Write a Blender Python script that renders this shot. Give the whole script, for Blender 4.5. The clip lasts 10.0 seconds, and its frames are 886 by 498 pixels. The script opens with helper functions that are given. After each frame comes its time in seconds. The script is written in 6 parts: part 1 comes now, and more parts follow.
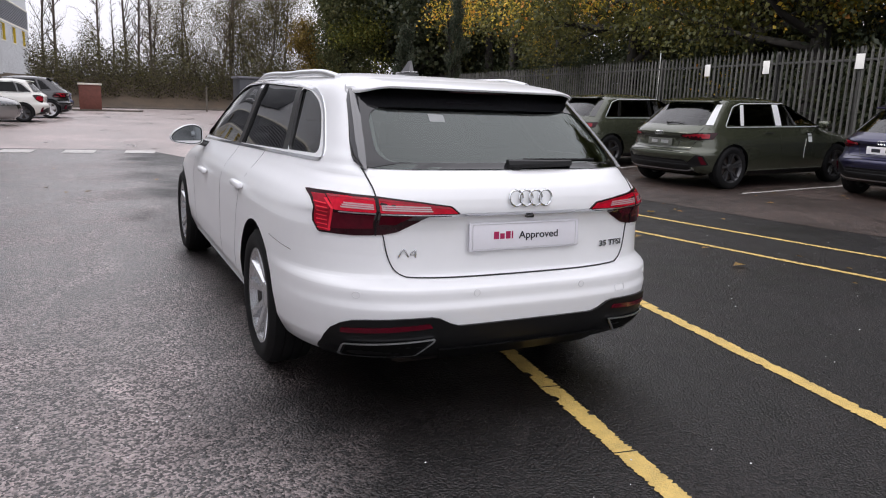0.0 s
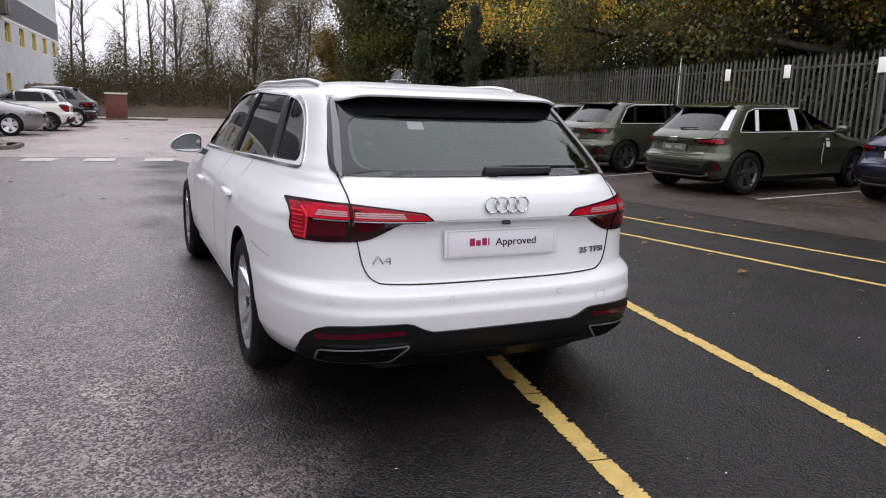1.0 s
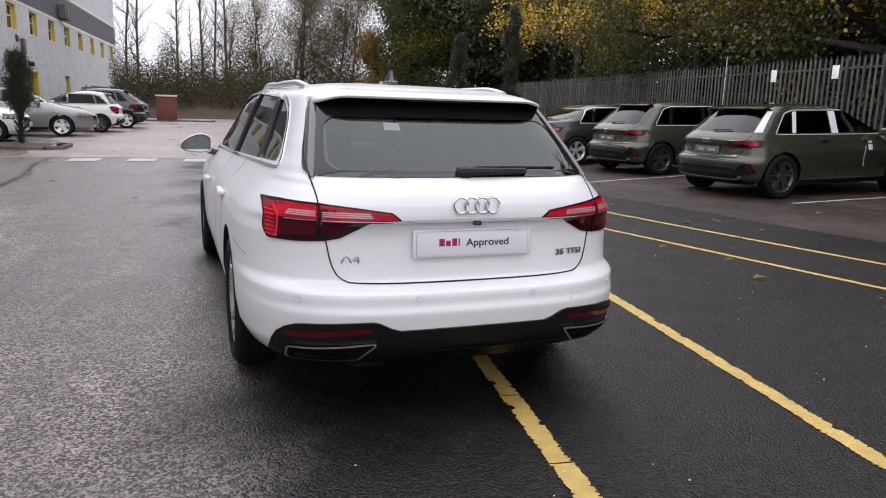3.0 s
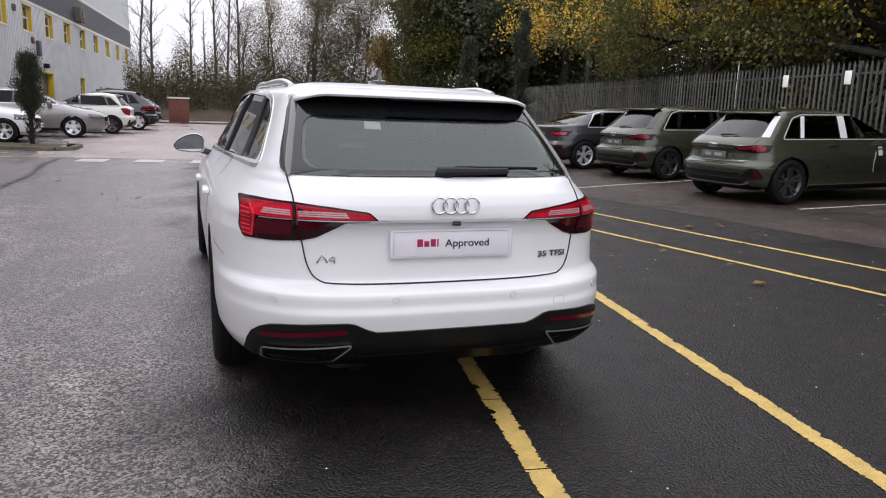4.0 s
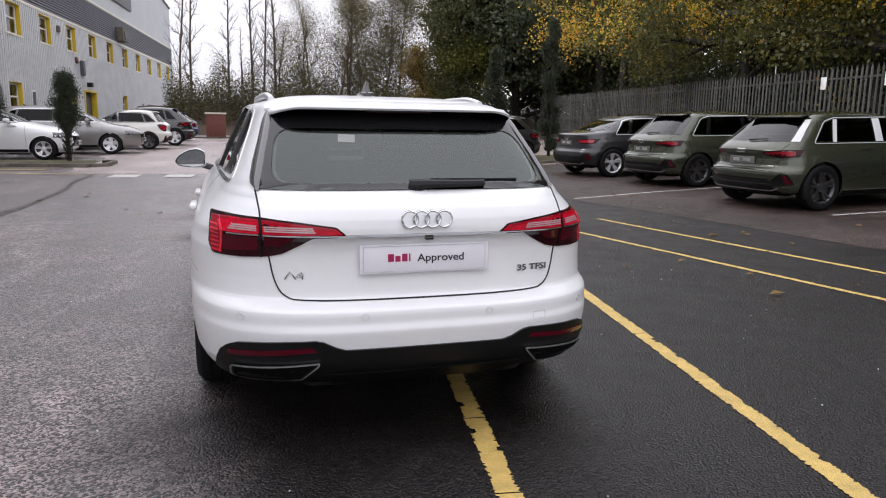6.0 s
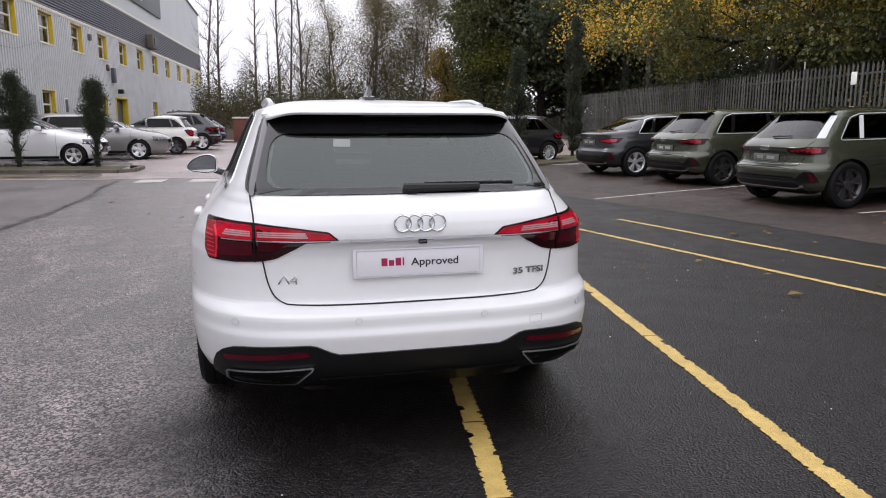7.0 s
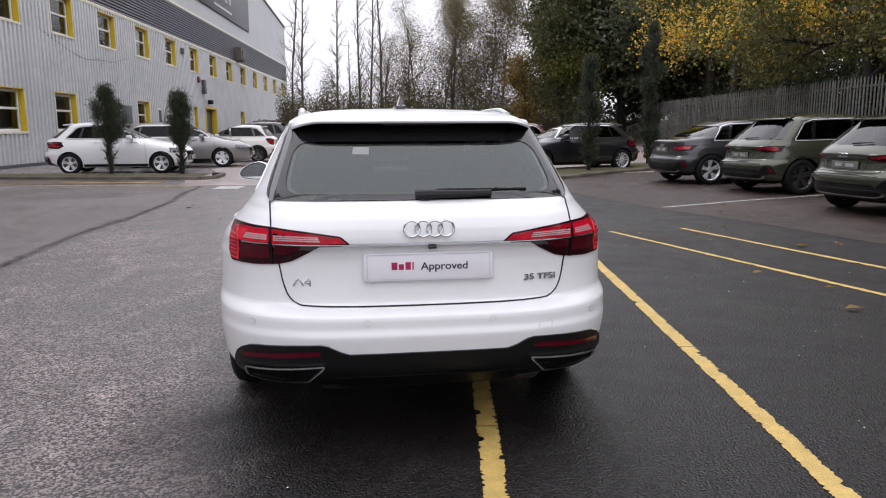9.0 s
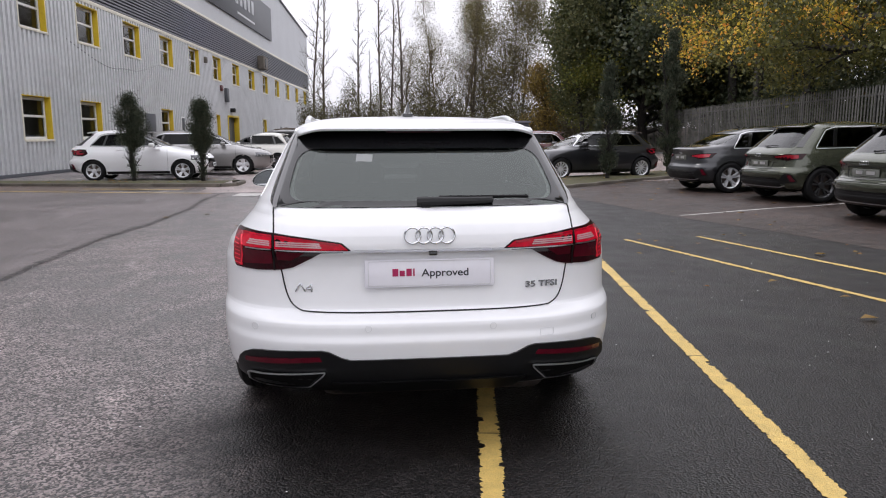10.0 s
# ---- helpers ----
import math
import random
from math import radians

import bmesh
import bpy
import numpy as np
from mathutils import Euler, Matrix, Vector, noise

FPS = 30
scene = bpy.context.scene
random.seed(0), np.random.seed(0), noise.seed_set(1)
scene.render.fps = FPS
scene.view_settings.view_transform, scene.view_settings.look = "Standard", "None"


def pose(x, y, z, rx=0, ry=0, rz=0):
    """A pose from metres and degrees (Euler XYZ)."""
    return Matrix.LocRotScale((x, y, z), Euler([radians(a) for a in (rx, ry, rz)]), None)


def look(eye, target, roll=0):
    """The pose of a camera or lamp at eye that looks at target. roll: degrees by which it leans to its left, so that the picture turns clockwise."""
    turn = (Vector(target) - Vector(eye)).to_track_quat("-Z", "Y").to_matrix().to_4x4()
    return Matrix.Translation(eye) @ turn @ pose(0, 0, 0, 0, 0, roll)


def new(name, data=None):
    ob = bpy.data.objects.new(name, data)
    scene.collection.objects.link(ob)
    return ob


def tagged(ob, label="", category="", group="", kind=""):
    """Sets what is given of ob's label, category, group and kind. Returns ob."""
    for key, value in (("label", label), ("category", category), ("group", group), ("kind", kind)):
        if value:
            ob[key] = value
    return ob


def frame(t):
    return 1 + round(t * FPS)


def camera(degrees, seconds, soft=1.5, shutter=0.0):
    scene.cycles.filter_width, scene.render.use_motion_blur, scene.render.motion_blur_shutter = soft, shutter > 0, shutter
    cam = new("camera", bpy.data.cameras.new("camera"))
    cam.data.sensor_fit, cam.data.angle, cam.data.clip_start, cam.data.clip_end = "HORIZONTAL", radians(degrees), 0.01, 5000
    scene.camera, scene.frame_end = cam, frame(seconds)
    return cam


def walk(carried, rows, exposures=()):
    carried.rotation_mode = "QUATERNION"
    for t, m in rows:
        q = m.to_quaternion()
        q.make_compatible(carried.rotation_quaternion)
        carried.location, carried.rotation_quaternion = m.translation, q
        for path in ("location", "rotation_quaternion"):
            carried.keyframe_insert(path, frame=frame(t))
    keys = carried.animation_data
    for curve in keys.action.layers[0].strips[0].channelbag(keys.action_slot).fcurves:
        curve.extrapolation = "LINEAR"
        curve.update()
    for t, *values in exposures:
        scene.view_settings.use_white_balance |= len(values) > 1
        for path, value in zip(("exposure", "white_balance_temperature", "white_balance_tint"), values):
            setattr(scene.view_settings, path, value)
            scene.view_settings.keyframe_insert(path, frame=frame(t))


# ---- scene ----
cam = camera(62.9, 10.0, soft=1.1)
PATH = [
    (0, (-1.599, -2.456, 1.311), (-0.748, -0.692, 0.908), 2.2),
    (0.5, (-1.516, -2.509, 1.32), (-0.688, -0.732, 0.926), 2.0),
    (1, (-1.425, -2.547, 1.322), (-0.633, -0.752, 0.934), 1.8),
    (1.5, (-1.337, -2.586, 1.33), (-0.586, -0.773, 0.944), 1.6),
    (2, (-1.261, -2.631, 1.332), (-0.545, -0.804, 0.945), 1.5),
    (2.5, (-1.199, -2.67, 1.334), (-0.508, -0.834, 0.945), 1.6),
    (4, (-0.994, -2.683, 1.31), (-0.351, -0.827, 0.933), 2.1),
    (4.5, (-0.906, -2.684, 1.314), (-0.284, -0.819, 0.946), 2.1),
    (5, (-0.84, -2.687, 1.313), (-0.243, -0.813, 0.954), 1.8),
    (5.5, (-0.778, -2.679, 1.315), (-0.208, -0.795, 0.96), 1.4),
    (7, (-0.578, -2.705, 1.33), (-0.111, -0.792, 0.979), 0.1),
    (7.5, (-0.508, -2.754, 1.332), (-0.096, -0.828, 0.983), -0.2),
    (8, (-0.433, -2.775, 1.332), (-0.081, -0.837, 0.988), -0.4),
    (8.5, (-0.366, -2.801, 1.333), (-0.068, -0.852, 0.995), -0.3),
    (9, (-0.312, -2.818, 1.331), (-0.059, -0.862, 1.001), -0.2),
    (9.5, (-0.262, -2.832, 1.329), (-0.039, -0.871, 1.009), -0.1),
    (10, (-0.233, -2.84, 1.329), (-0.036, -0.874, 1.02), -0.2),
]
walk(cam, [(t, look(eye, target, roll)) for t, eye, target, roll in PATH])

# ---------- light ----------
world = bpy.data.worlds.new("overcast_sky")
scene.world = world
world.use_nodes = True
wn = world.node_tree
wn.nodes.clear()
sky = wn.nodes.new("ShaderNodeTexSky")
sky.sky_type, sky.sun_disc = "NISHITA", False
sky.sun_elevation, sky.sun_rotation = radians(29), radians(-82)
sky.air_density, sky.dust_density, sky.ozone_density = 1.0, 4.0, 1.0
grey = wn.nodes.new("ShaderNodeHueSaturation")
grey.inputs["Saturation"].default_value = 0.12
cloud = wn.nodes.new("ShaderNodeMixRGB")
cloud.inputs["Fac"].default_value = 0.75
sky_co = wn.nodes.new("ShaderNodeTexCoord")
sky_split = wn.nodes.new("ShaderNodeSeparateXYZ")
sky_rise = wn.nodes.new("ShaderNodeMapRange")
sky_rise.inputs["From Min"].default_value, sky_rise.inputs["From Max"].default_value = 0.0, 1.0
sky_rise.inputs["To Min"].default_value, sky_rise.inputs["To Max"].default_value = 1.02, 2.3
overcast = wn.nodes.new("ShaderNodeVectorMath")
overcast.operation = "SCALE"
overcast.inputs[0].default_value = (9.2, 9.05, 9.85)
wn.links.new(sky_co.outputs["Generated"], sky_split.inputs[0])
wn.links.new(sky_split.outputs["Z"], sky_rise.inputs[0])
wn.links.new(sky_rise.outputs[0], overcast.inputs["Scale"])
wn.links.new(overcast.outputs[0], cloud.inputs["Color2"])
bg = wn.nodes.new("ShaderNodeBackground")
bg.inputs["Strength"].default_value = 0.122
out = wn.nodes.new("ShaderNodeOutputWorld")
wn.links.new(sky.outputs[0], grey.inputs["Color"])
wn.links.new(grey.outputs[0], cloud.inputs["Color1"])
wn.links.new(cloud.outputs[0], bg.inputs["Color"])
wn.links.new(bg.outputs[0], out.inputs["Surface"])

sun_data = bpy.data.lights.new("sun", "SUN")
sun_data.energy, sun_data.angle, sun_data.color = 2.4, radians(28), (1.0, 0.96, 0.93)
sun = new("sun", sun_data)
sun.matrix_world = look((-20, 2.8, 11), (0, 0, 0))


# ---------- materials ----------
def material(name, base, rough=0.5, metal=0.0, coat=0.0, vary=0.12, scale=6.0, bump=0.0, bump_scale=60.0,
             second=None, rough_vary=0.1, spec=0.5, by_object=0.0):
    """A principled material whose colour and gloss vary at two scales."""
    m = bpy.data.materials.new(name)
    m.use_nodes = True
    t = m.node_tree
    b = t.nodes["Principled BSDF"]
    b.inputs["Metallic"].default_value = metal
    b.inputs["Coat Weight"].default_value = coat
    b.inputs["Coat Roughness"].default_value = 0.04
    b.inputs["Specular IOR Level"].default_value = spec
    co = t.nodes.new("ShaderNodeTexCoord")
    n1 = t.nodes.new("ShaderNodeTexNoise")
    n1.inputs["Scale"].default_value, n1.inputs["Detail"].default_value = scale, 6
    n2 = t.nodes.new("ShaderNodeTexNoise")
    n2.inputs["Scale"].default_value, n2.inputs["Detail"].default_value = scale * 9, 4
    for n in (n1, n2):
        t.links.new(co.outputs["Object"], n.inputs["Vector"])
    add = t.nodes.new("ShaderNodeMath")
    add.operation = "MULTIPLY_ADD"
    add.inputs[1].default_value, add.inputs[2].default_value = 0.4, 0.0
    t.links.new(n2.outputs["Fac"], add.inputs[0])
    mixn = t.nodes.new("ShaderNodeMath")
    mixn.operation = "MULTIPLY_ADD"
    mixn.inputs[1].default_value = 0.6
    t.links.new(n1.outputs["Fac"], mixn.inputs[0])
    t.links.new(add.outputs[0], mixn.inputs[2])
    ramp = t.nodes.new("ShaderNodeValToRGB")
    lo = second or tuple(c * (1 - vary) for c in base)
    hi = base if second else tuple(min(1, c * (1 + vary)) for c in base)
    ramp.color_ramp.elements[0].position, ramp.color_ramp.elements[1].position = 0.35, 0.65
    ramp.color_ramp.elements[0].color = (*lo, 1)
    ramp.color_ramp.elements[1].color = (*hi, 1)
    t.links.new(mixn.outputs[0], ramp.inputs[0])
    last = ramp.outputs[0]
    if by_object:
        info = t.nodes.new("ShaderNodeObjectInfo")
        hsv = t.nodes.new("ShaderNodeHueSaturation")
        rng = t.nodes.new("ShaderNodeMapRange")
        rng.inputs["To Min"].default_value, rng.inputs["To Max"].default_value = 1 - by_object, 1 + by_object
        t.links.new(info.outputs["Random"], rng.inputs[0])
        t.links.new(rng.outputs[0], hsv.inputs["Value"])
        t.links.new(last, hsv.inputs["Color"])
        last = hsv.outputs[0]
    t.links.new(last, b.inputs["Base Color"])
    rr = t.nodes.new("ShaderNodeMapRange")
    rr.inputs["To Min"].default_value = max(0.02, rough * (1 - rough_vary))
    rr.inputs["To Max"].default_value = min(1, rough * (1 + rough_vary))
    t.links.new(mixn.outputs[0], rr.inputs[0])
    t.links.new(rr.outputs[0], b.inputs["Roughness"])
    if bump:
        nb = t.nodes.new("ShaderNodeTexNoise")
        nb.inputs["Scale"].default_value, nb.inputs["Detail"].default_value = bump_scale, 5
        t.links.new(co.outputs["Object"], nb.inputs["Vector"])
        bp = t.nodes.new("ShaderNodeBump")
        bp.inputs["Strength"].default_value, bp.inputs["Distance"].default_value = bump, 0.01
        t.links.new(nb.outputs["Fac"], bp.inputs["Height"])
        t.links.new(bp.outputs[0], b.inputs["Normal"])
    return m


def glass_material(name, tint, ior=1.75, shine=(1, 1, 1)):
    m = bpy.data.materials.new(name)
    m.use_nodes = True
    t = m.node_tree
    t.nodes.remove(t.nodes["Principled BSDF"])
    o = t.nodes["Material Output"]
    tr = t.nodes.new("ShaderNodeBsdfTransparent")
    tr.inputs[0].default_value = (*tint, 1)
    gl = t.nodes.new("ShaderNodeBsdfGlossy")
    gl.inputs["Roughness"].default_value = 0.02
    gl.inputs["Color"].default_value = (*shine, 1)
    fr = t.nodes.new("ShaderNodeFresnel")
    fr.inputs["IOR"].default_value = ior
    mx = t.nodes.new("ShaderNodeMixShader")
    t.links.new(fr.outputs[0], mx.inputs[0])
    t.links.new(tr.outputs[0], mx.inputs[1])
    t.links.new(gl.outputs[0], mx.inputs[2])
    t.links.new(mx.outputs[0], o.inputs["Surface"])
    return m


def asphalt_material(name, dark, light, wet, stone=170.0, relief=0.35, tint=(1, 1, 1), lane=None, shine=0.52, film=0.0):
    """Bound stones with a damp film whose gloss comes and goes in patches."""
    m = bpy.data.materials.new(name)
    m.use_nodes = True
    t = m.node_tree
    b = t.nodes["Principled BSDF"]
    b.inputs["Specular IOR Level"].default_value = shine
    b.inputs["Coat Weight"].default_value = film
    b.inputs["Coat Roughness"].default_value, b.inputs["Coat IOR"].default_value = 0.24, 1.33
    co = t.nodes.new("ShaderNodeTexCoord")
    vor = t.nodes.new("ShaderNodeTexVoronoi")
    vor.inputs["Scale"].default_value = stone
    fine = t.nodes.new("ShaderNodeTexNoise")
    fine.inputs["Scale"].default_value, fine.inputs["Detail"].default_value = stone * 0.8, 3
    patch = t.nodes.new("ShaderNodeTexNoise")
    patch.inputs["Scale"].default_value, patch.inputs["Detail"].default_value = 0.55, 5
    patch.inputs["Distortion"].default_value = 0.6
    spot = t.nodes.new("ShaderNodeTexNoise")
    spot.inputs["Scale"].default_value, spot.inputs["Detail"].default_value = 3.2, 6
    for n in (vor, fine, patch, spot):
        t.links.new(co.outputs["Object"], n.inputs["Vector"])
    ramp = t.nodes.new("ShaderNodeValToRGB")
    ramp.color_ramp.elements[0].position, ramp.color_ramp.elements[1].position = 0.30, 0.90
    ramp.color_ramp.elements[0].color = (*[dark * c for c in tint], 1)
    ramp.color_ramp.elements[1].color = (*[light * c for c in tint], 1)
    sep = t.nodes.new("ShaderNodeSeparateColor")
    t.links.new(vor.outputs["Color"], sep.inputs[0])
    t.links.new(sep.outputs[0], ramp.inputs[0])
    pr = t.nodes.new("ShaderNodeValToRGB")
    pr.color_ramp.elements[0].position, pr.color_ramp.elements[1].position = 0.38, 0.64
    pr.color_ramp.elements[0].color, pr.color_ramp.elements[1].color = (0.58, 0.55, 0.53, 1), (1.35, 1.28, 1.28, 1)
    mixp = t.nodes.new("ShaderNodeMath")
    mixp.operation = "MULTIPLY_ADD"
    mixp.inputs[1].default_value = 0.45
    half = t.nodes.new("ShaderNodeMath")
    half.operation = "MULTIPLY"
    half.inputs[1].default_value = 0.55
    t.links.new(patch.outputs["Fac"], half.inputs[0])
    t.links.new(spot.outputs["Fac"], mixp.inputs[0])
    t.links.new(half.outputs[0], mixp.inputs[2])
    t.links.new(mixp.outputs[0], pr.inputs[0])
    mul = t.nodes.new("ShaderNodeMixRGB")
    mul.blend_type = "MULTIPLY"
    mul.inputs[0].default_value = 1
    t.links.new(ramp.outputs[0], mul.inputs[1])
    t.links.new(pr.outputs[0], mul.inputs[2])
    last = mul.outputs[0]
    rough_lane = None
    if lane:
        # sky sheen painted into the lane's colour; a few scuffed streaks run along it
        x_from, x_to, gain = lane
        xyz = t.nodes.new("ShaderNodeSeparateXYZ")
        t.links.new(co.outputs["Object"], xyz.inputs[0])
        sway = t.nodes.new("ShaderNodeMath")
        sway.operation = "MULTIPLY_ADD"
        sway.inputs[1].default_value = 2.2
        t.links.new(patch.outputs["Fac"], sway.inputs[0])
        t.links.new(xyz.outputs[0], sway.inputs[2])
        # worn masks the side that gets the painted sheen
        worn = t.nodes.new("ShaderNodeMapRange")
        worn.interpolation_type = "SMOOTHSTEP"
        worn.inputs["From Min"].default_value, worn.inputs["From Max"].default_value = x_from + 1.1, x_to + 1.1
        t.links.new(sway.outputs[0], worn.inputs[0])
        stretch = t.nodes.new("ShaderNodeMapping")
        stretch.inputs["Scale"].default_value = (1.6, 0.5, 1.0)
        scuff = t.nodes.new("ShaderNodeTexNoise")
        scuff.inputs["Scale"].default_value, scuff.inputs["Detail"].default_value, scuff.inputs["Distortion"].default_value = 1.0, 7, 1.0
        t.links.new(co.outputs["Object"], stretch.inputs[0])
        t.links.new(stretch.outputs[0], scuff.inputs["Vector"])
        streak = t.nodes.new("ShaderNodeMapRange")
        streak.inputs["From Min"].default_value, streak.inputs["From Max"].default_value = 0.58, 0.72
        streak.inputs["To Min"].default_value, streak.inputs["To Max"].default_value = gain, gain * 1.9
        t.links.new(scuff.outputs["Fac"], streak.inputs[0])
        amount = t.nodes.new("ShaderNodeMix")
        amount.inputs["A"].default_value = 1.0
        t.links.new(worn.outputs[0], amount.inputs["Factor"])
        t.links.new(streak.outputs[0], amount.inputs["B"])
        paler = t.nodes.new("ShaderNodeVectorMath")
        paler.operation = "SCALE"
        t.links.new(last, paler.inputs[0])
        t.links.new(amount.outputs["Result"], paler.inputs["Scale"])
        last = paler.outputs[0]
        gloss = t.nodes.new("ShaderNodeMapRange")
        gloss.inputs["To Min"].default_value, gloss.inputs["To Max"].default_value = shine * 0.45, shine
        t.links.new(worn.outputs[0], gloss.inputs[0])
        t.links.new(gloss.outputs[0], b.inputs["Specular IOR Level"])
        wet_film = t.nodes.new("ShaderNodeMapRange")
        wet_film.inputs["To Min"].default_value, wet_film.inputs["To Max"].default_value = film * 0.35, film
        t.links.new(worn.outputs[0], wet_film.inputs[0])
        drying = t.nodes.new("ShaderNodeMapRange")
        drying.inputs["From Min"].default_value, drying.inputs["From Max"].default_value = 0.40, 0.60
        drying.inputs["To Min"].default_value, drying.inputs["To Max"].default_value = 1.25, 0.45
        t.links.new(mixp.outputs[0], drying.inputs[0])
        amount_wet = t.nodes.new("ShaderNodeMath")
        amount_wet.operation, amount_wet.use_clamp = "MULTIPLY", True
        t.links.new(wet_film.outputs[0], amount_wet.inputs[0])
        t.links.new(drying.outputs[0], amount_wet.inputs[1])
        t.links.new(amount_wet.outputs[0], b.inputs["Coat Weight"])
        rough_lane = worn
    t.links.new(last, b.inputs["Base Color"])
    rr = t.nodes.new("ShaderNodeMapRange")
    rr.inputs["From Min"].default_value, rr.inputs["From Max"].default_value = 0.36, 0.64
    rr.inputs["To Min"].default_value, rr.inputs["To Max"].default_value = wet, min(1, wet + 0.28)
    t.links.new(mixp.outputs[0], rr.inputs[0])
    t.links.new(rr.outputs[0], b.inputs["Roughness"])
    hgt = t.nodes.new("ShaderNodeMath")
    hgt.operation = "MULTIPLY_ADD"
    hgt.inputs[1].default_value = -1.2
    t.links.new(vor.outputs["Distance"], hgt.inputs[0])
    t.links.new(fine.outputs["Fac"], hgt.inputs[2])
    bp = t.nodes.new("ShaderNodeBump")
    bp.inputs["Strength"].default_value, bp.inputs["Distance"].default_value = relief, 0.01
    t.links.new(hgt.outputs[0], bp.inputs["Height"])
    if rough_lane:
        coarse = t.nodes.new("ShaderNodeMapRange")
        coarse.inputs["To Min"].default_value, coarse.inputs["To Max"].default_value = relief * 0.5, relief
        t.links.new(rough_lane.outputs[0], coarse.inputs[0])
        t.links.new(coarse.outputs[0], bp.inputs["Strength"])
        ripple = t.nodes.new("ShaderNodeBump")
        ripple.inputs["Strength"].default_value, ripple.inputs["Distance"].default_value = relief * 0.35, 0.01
        t.links.new(hgt.outputs[0], ripple.inputs["Height"])
        t.links.new(ripple.outputs[0], b.inputs["Coat Normal"])
    t.links.new(bp.outputs[0], b.inputs["Normal"])
    return m


def leaf_material(name, colours, rough=0.55):
    """Leaves whose colour differs from leaf to leaf; light passes through them."""
    m = bpy.data.materials.new(name)
    m.use_nodes = True
    t = m.node_tree
    b = t.nodes["Principled BSDF"]
    geo = t.nodes.new("ShaderNodeNewGeometry")
    ramp = t.nodes.new("ShaderNodeValToRGB")
    ramp.color_ramp.interpolation = "LINEAR"
    while len(ramp.color_ramp.elements) < len(colours):
        ramp.color_ramp.elements.new(0.5)
    for i, c in enumerate(colours):
        ramp.color_ramp.elements[i].position = i / max(1, len(colours) - 1)
        ramp.color_ramp.elements[i].color = (*c, 1)
    t.links.new(geo.outputs["Random Per Island"], ramp.inputs[0])
    t.links.new(ramp.outputs[0], b.inputs["Base Color"])
    b.inputs["Roughness"].default_value = rough
    tl = t.nodes.new("ShaderNodeBsdfTranslucent")
    t.links.new(ramp.outputs[0], tl.inputs[0])
    mx = t.nodes.new("ShaderNodeMixShader")
    mx.inputs[0].default_value = 0.45
    t.links.new(b.outputs[0], mx.inputs[1])
    t.links.new(tl.outputs[0], mx.inputs[2])
    t.links.new(mx.outputs[0], t.nodes["Material Output"].inputs["Surface"])
    return m


WHITE = material("white_paint", (0.90, 0.905, 0.915), 0.35, coat=0.5, vary=0.012, scale=2.0)
BLACK = material("black_plastic", (0.006, 0.006, 0.0065), 0.4, vary=0.2, bump=0.05, bump_scale=400, spec=0.3)
CAVITY = material("near_black_cavity", (0.004, 0.004, 0.004), 0.8, vary=0.2, spec=0.1)
GLOSS_BLACK = material("gloss_black", (0.008, 0.008, 0.009), 0.08, coat=1.0, vary=0.1)
TRIM_DARK = material("dark_trim", (0.02, 0.02, 0.022), 0.7, vary=0.2)
CLOTH = material("dark_cloth", (0.018, 0.018, 0.02), 0.9, vary=0.3, scale=30)
BLADE = material("gloss_dark_blade", (0.035, 0.035, 0.037), 0.06, vary=0.1, spec=0.8, coat=1.0)
SEAM = material("shut_line", (0.26, 0.26, 0.27), 0.7, vary=0.1)
CHROME = material("chrome", (0.70, 0.71, 0.73), 0.10, metal=1.0, vary=0.05)
SATIN = material("satin_aluminium", (0.74, 0.75, 0.76), 0.3, metal=0.9, vary=0.06)
ALLOY = material("silver_alloy", (0.78, 0.79, 0.81), 0.25, metal=0.45, coat=0.6, vary=0.1, scale=14)
WHEEL_SILVER = material("bright_silver_alloy", (0.62, 0.63, 0.65), 0.22, metal=0.85, coat=0.4, vary=0.1, scale=14)
ALLOY_DARK = material("dark_alloy", (0.10, 0.10, 0.104), 0.3, metal=0.7, vary=0.2, scale=14)
RUBBER = material("tyre_rubber", (0.007, 0.007, 0.0075), 0.7, spec=0.25, vary=0.25, scale=20, bump=0.1, bump_scale=150)
IRON = material("brake_iron", (0.11, 0.09, 0.08), 0.5, metal=0.7, vary=0.3, scale=20)
PARK_RED = material("wine_red_lens", (0.34, 0.006, 0.02), 0.1, coat=0.4, vary=0.25, scale=30)
RED_LENS = material("red_lens", (0.58, 0.005, 0.026), 0.12, spec=0.35, vary=0.2, scale=40)
MID_LENS = material("deep_red_lens", (0.085, 0.002, 0.010), 0.12, spec=0.3, vary=0.25, scale=30)
DARK_LENS = material("dark_red_lens", (0.022, 0.0015, 0.004), 0.1, spec=0.3, vary=0.3, scale=20)
OUTER_LENS = material("mid_red_lens", (0.34, 0.004, 0.018), 0.12, spec=0.35, vary=0.2, scale=40)
BRIGHT_LENS = material("bright_red_lens", (0.90, 0.03, 0.06), 0.12, spec=0.35, vary=0.1, scale=40)
CLEAR_LENS = material("pale_lens", (0.52, 0.30, 0.32), 0.12, coat=1.0, vary=0.12, scale=60)
HEAD_LENS = material("headlamp_lens", (0.14, 0.145, 0.155), 0.08, metal=0.5, coat=1.0, vary=0.5, scale=30)
PLATE = material("plate_white", (0.86, 0.85, 0.90), 0.3, coat=0.4, vary=0.02)
INK = material("dark_ink", (0.02, 0.02, 0.03), 0.5)
MAGENTA = material("magenta_ink", (0.42, 0.01, 0.09), 0.45)
GLASS = glass_material("tinted_glass", (0.26, 0.29, 0.27), 1.55)
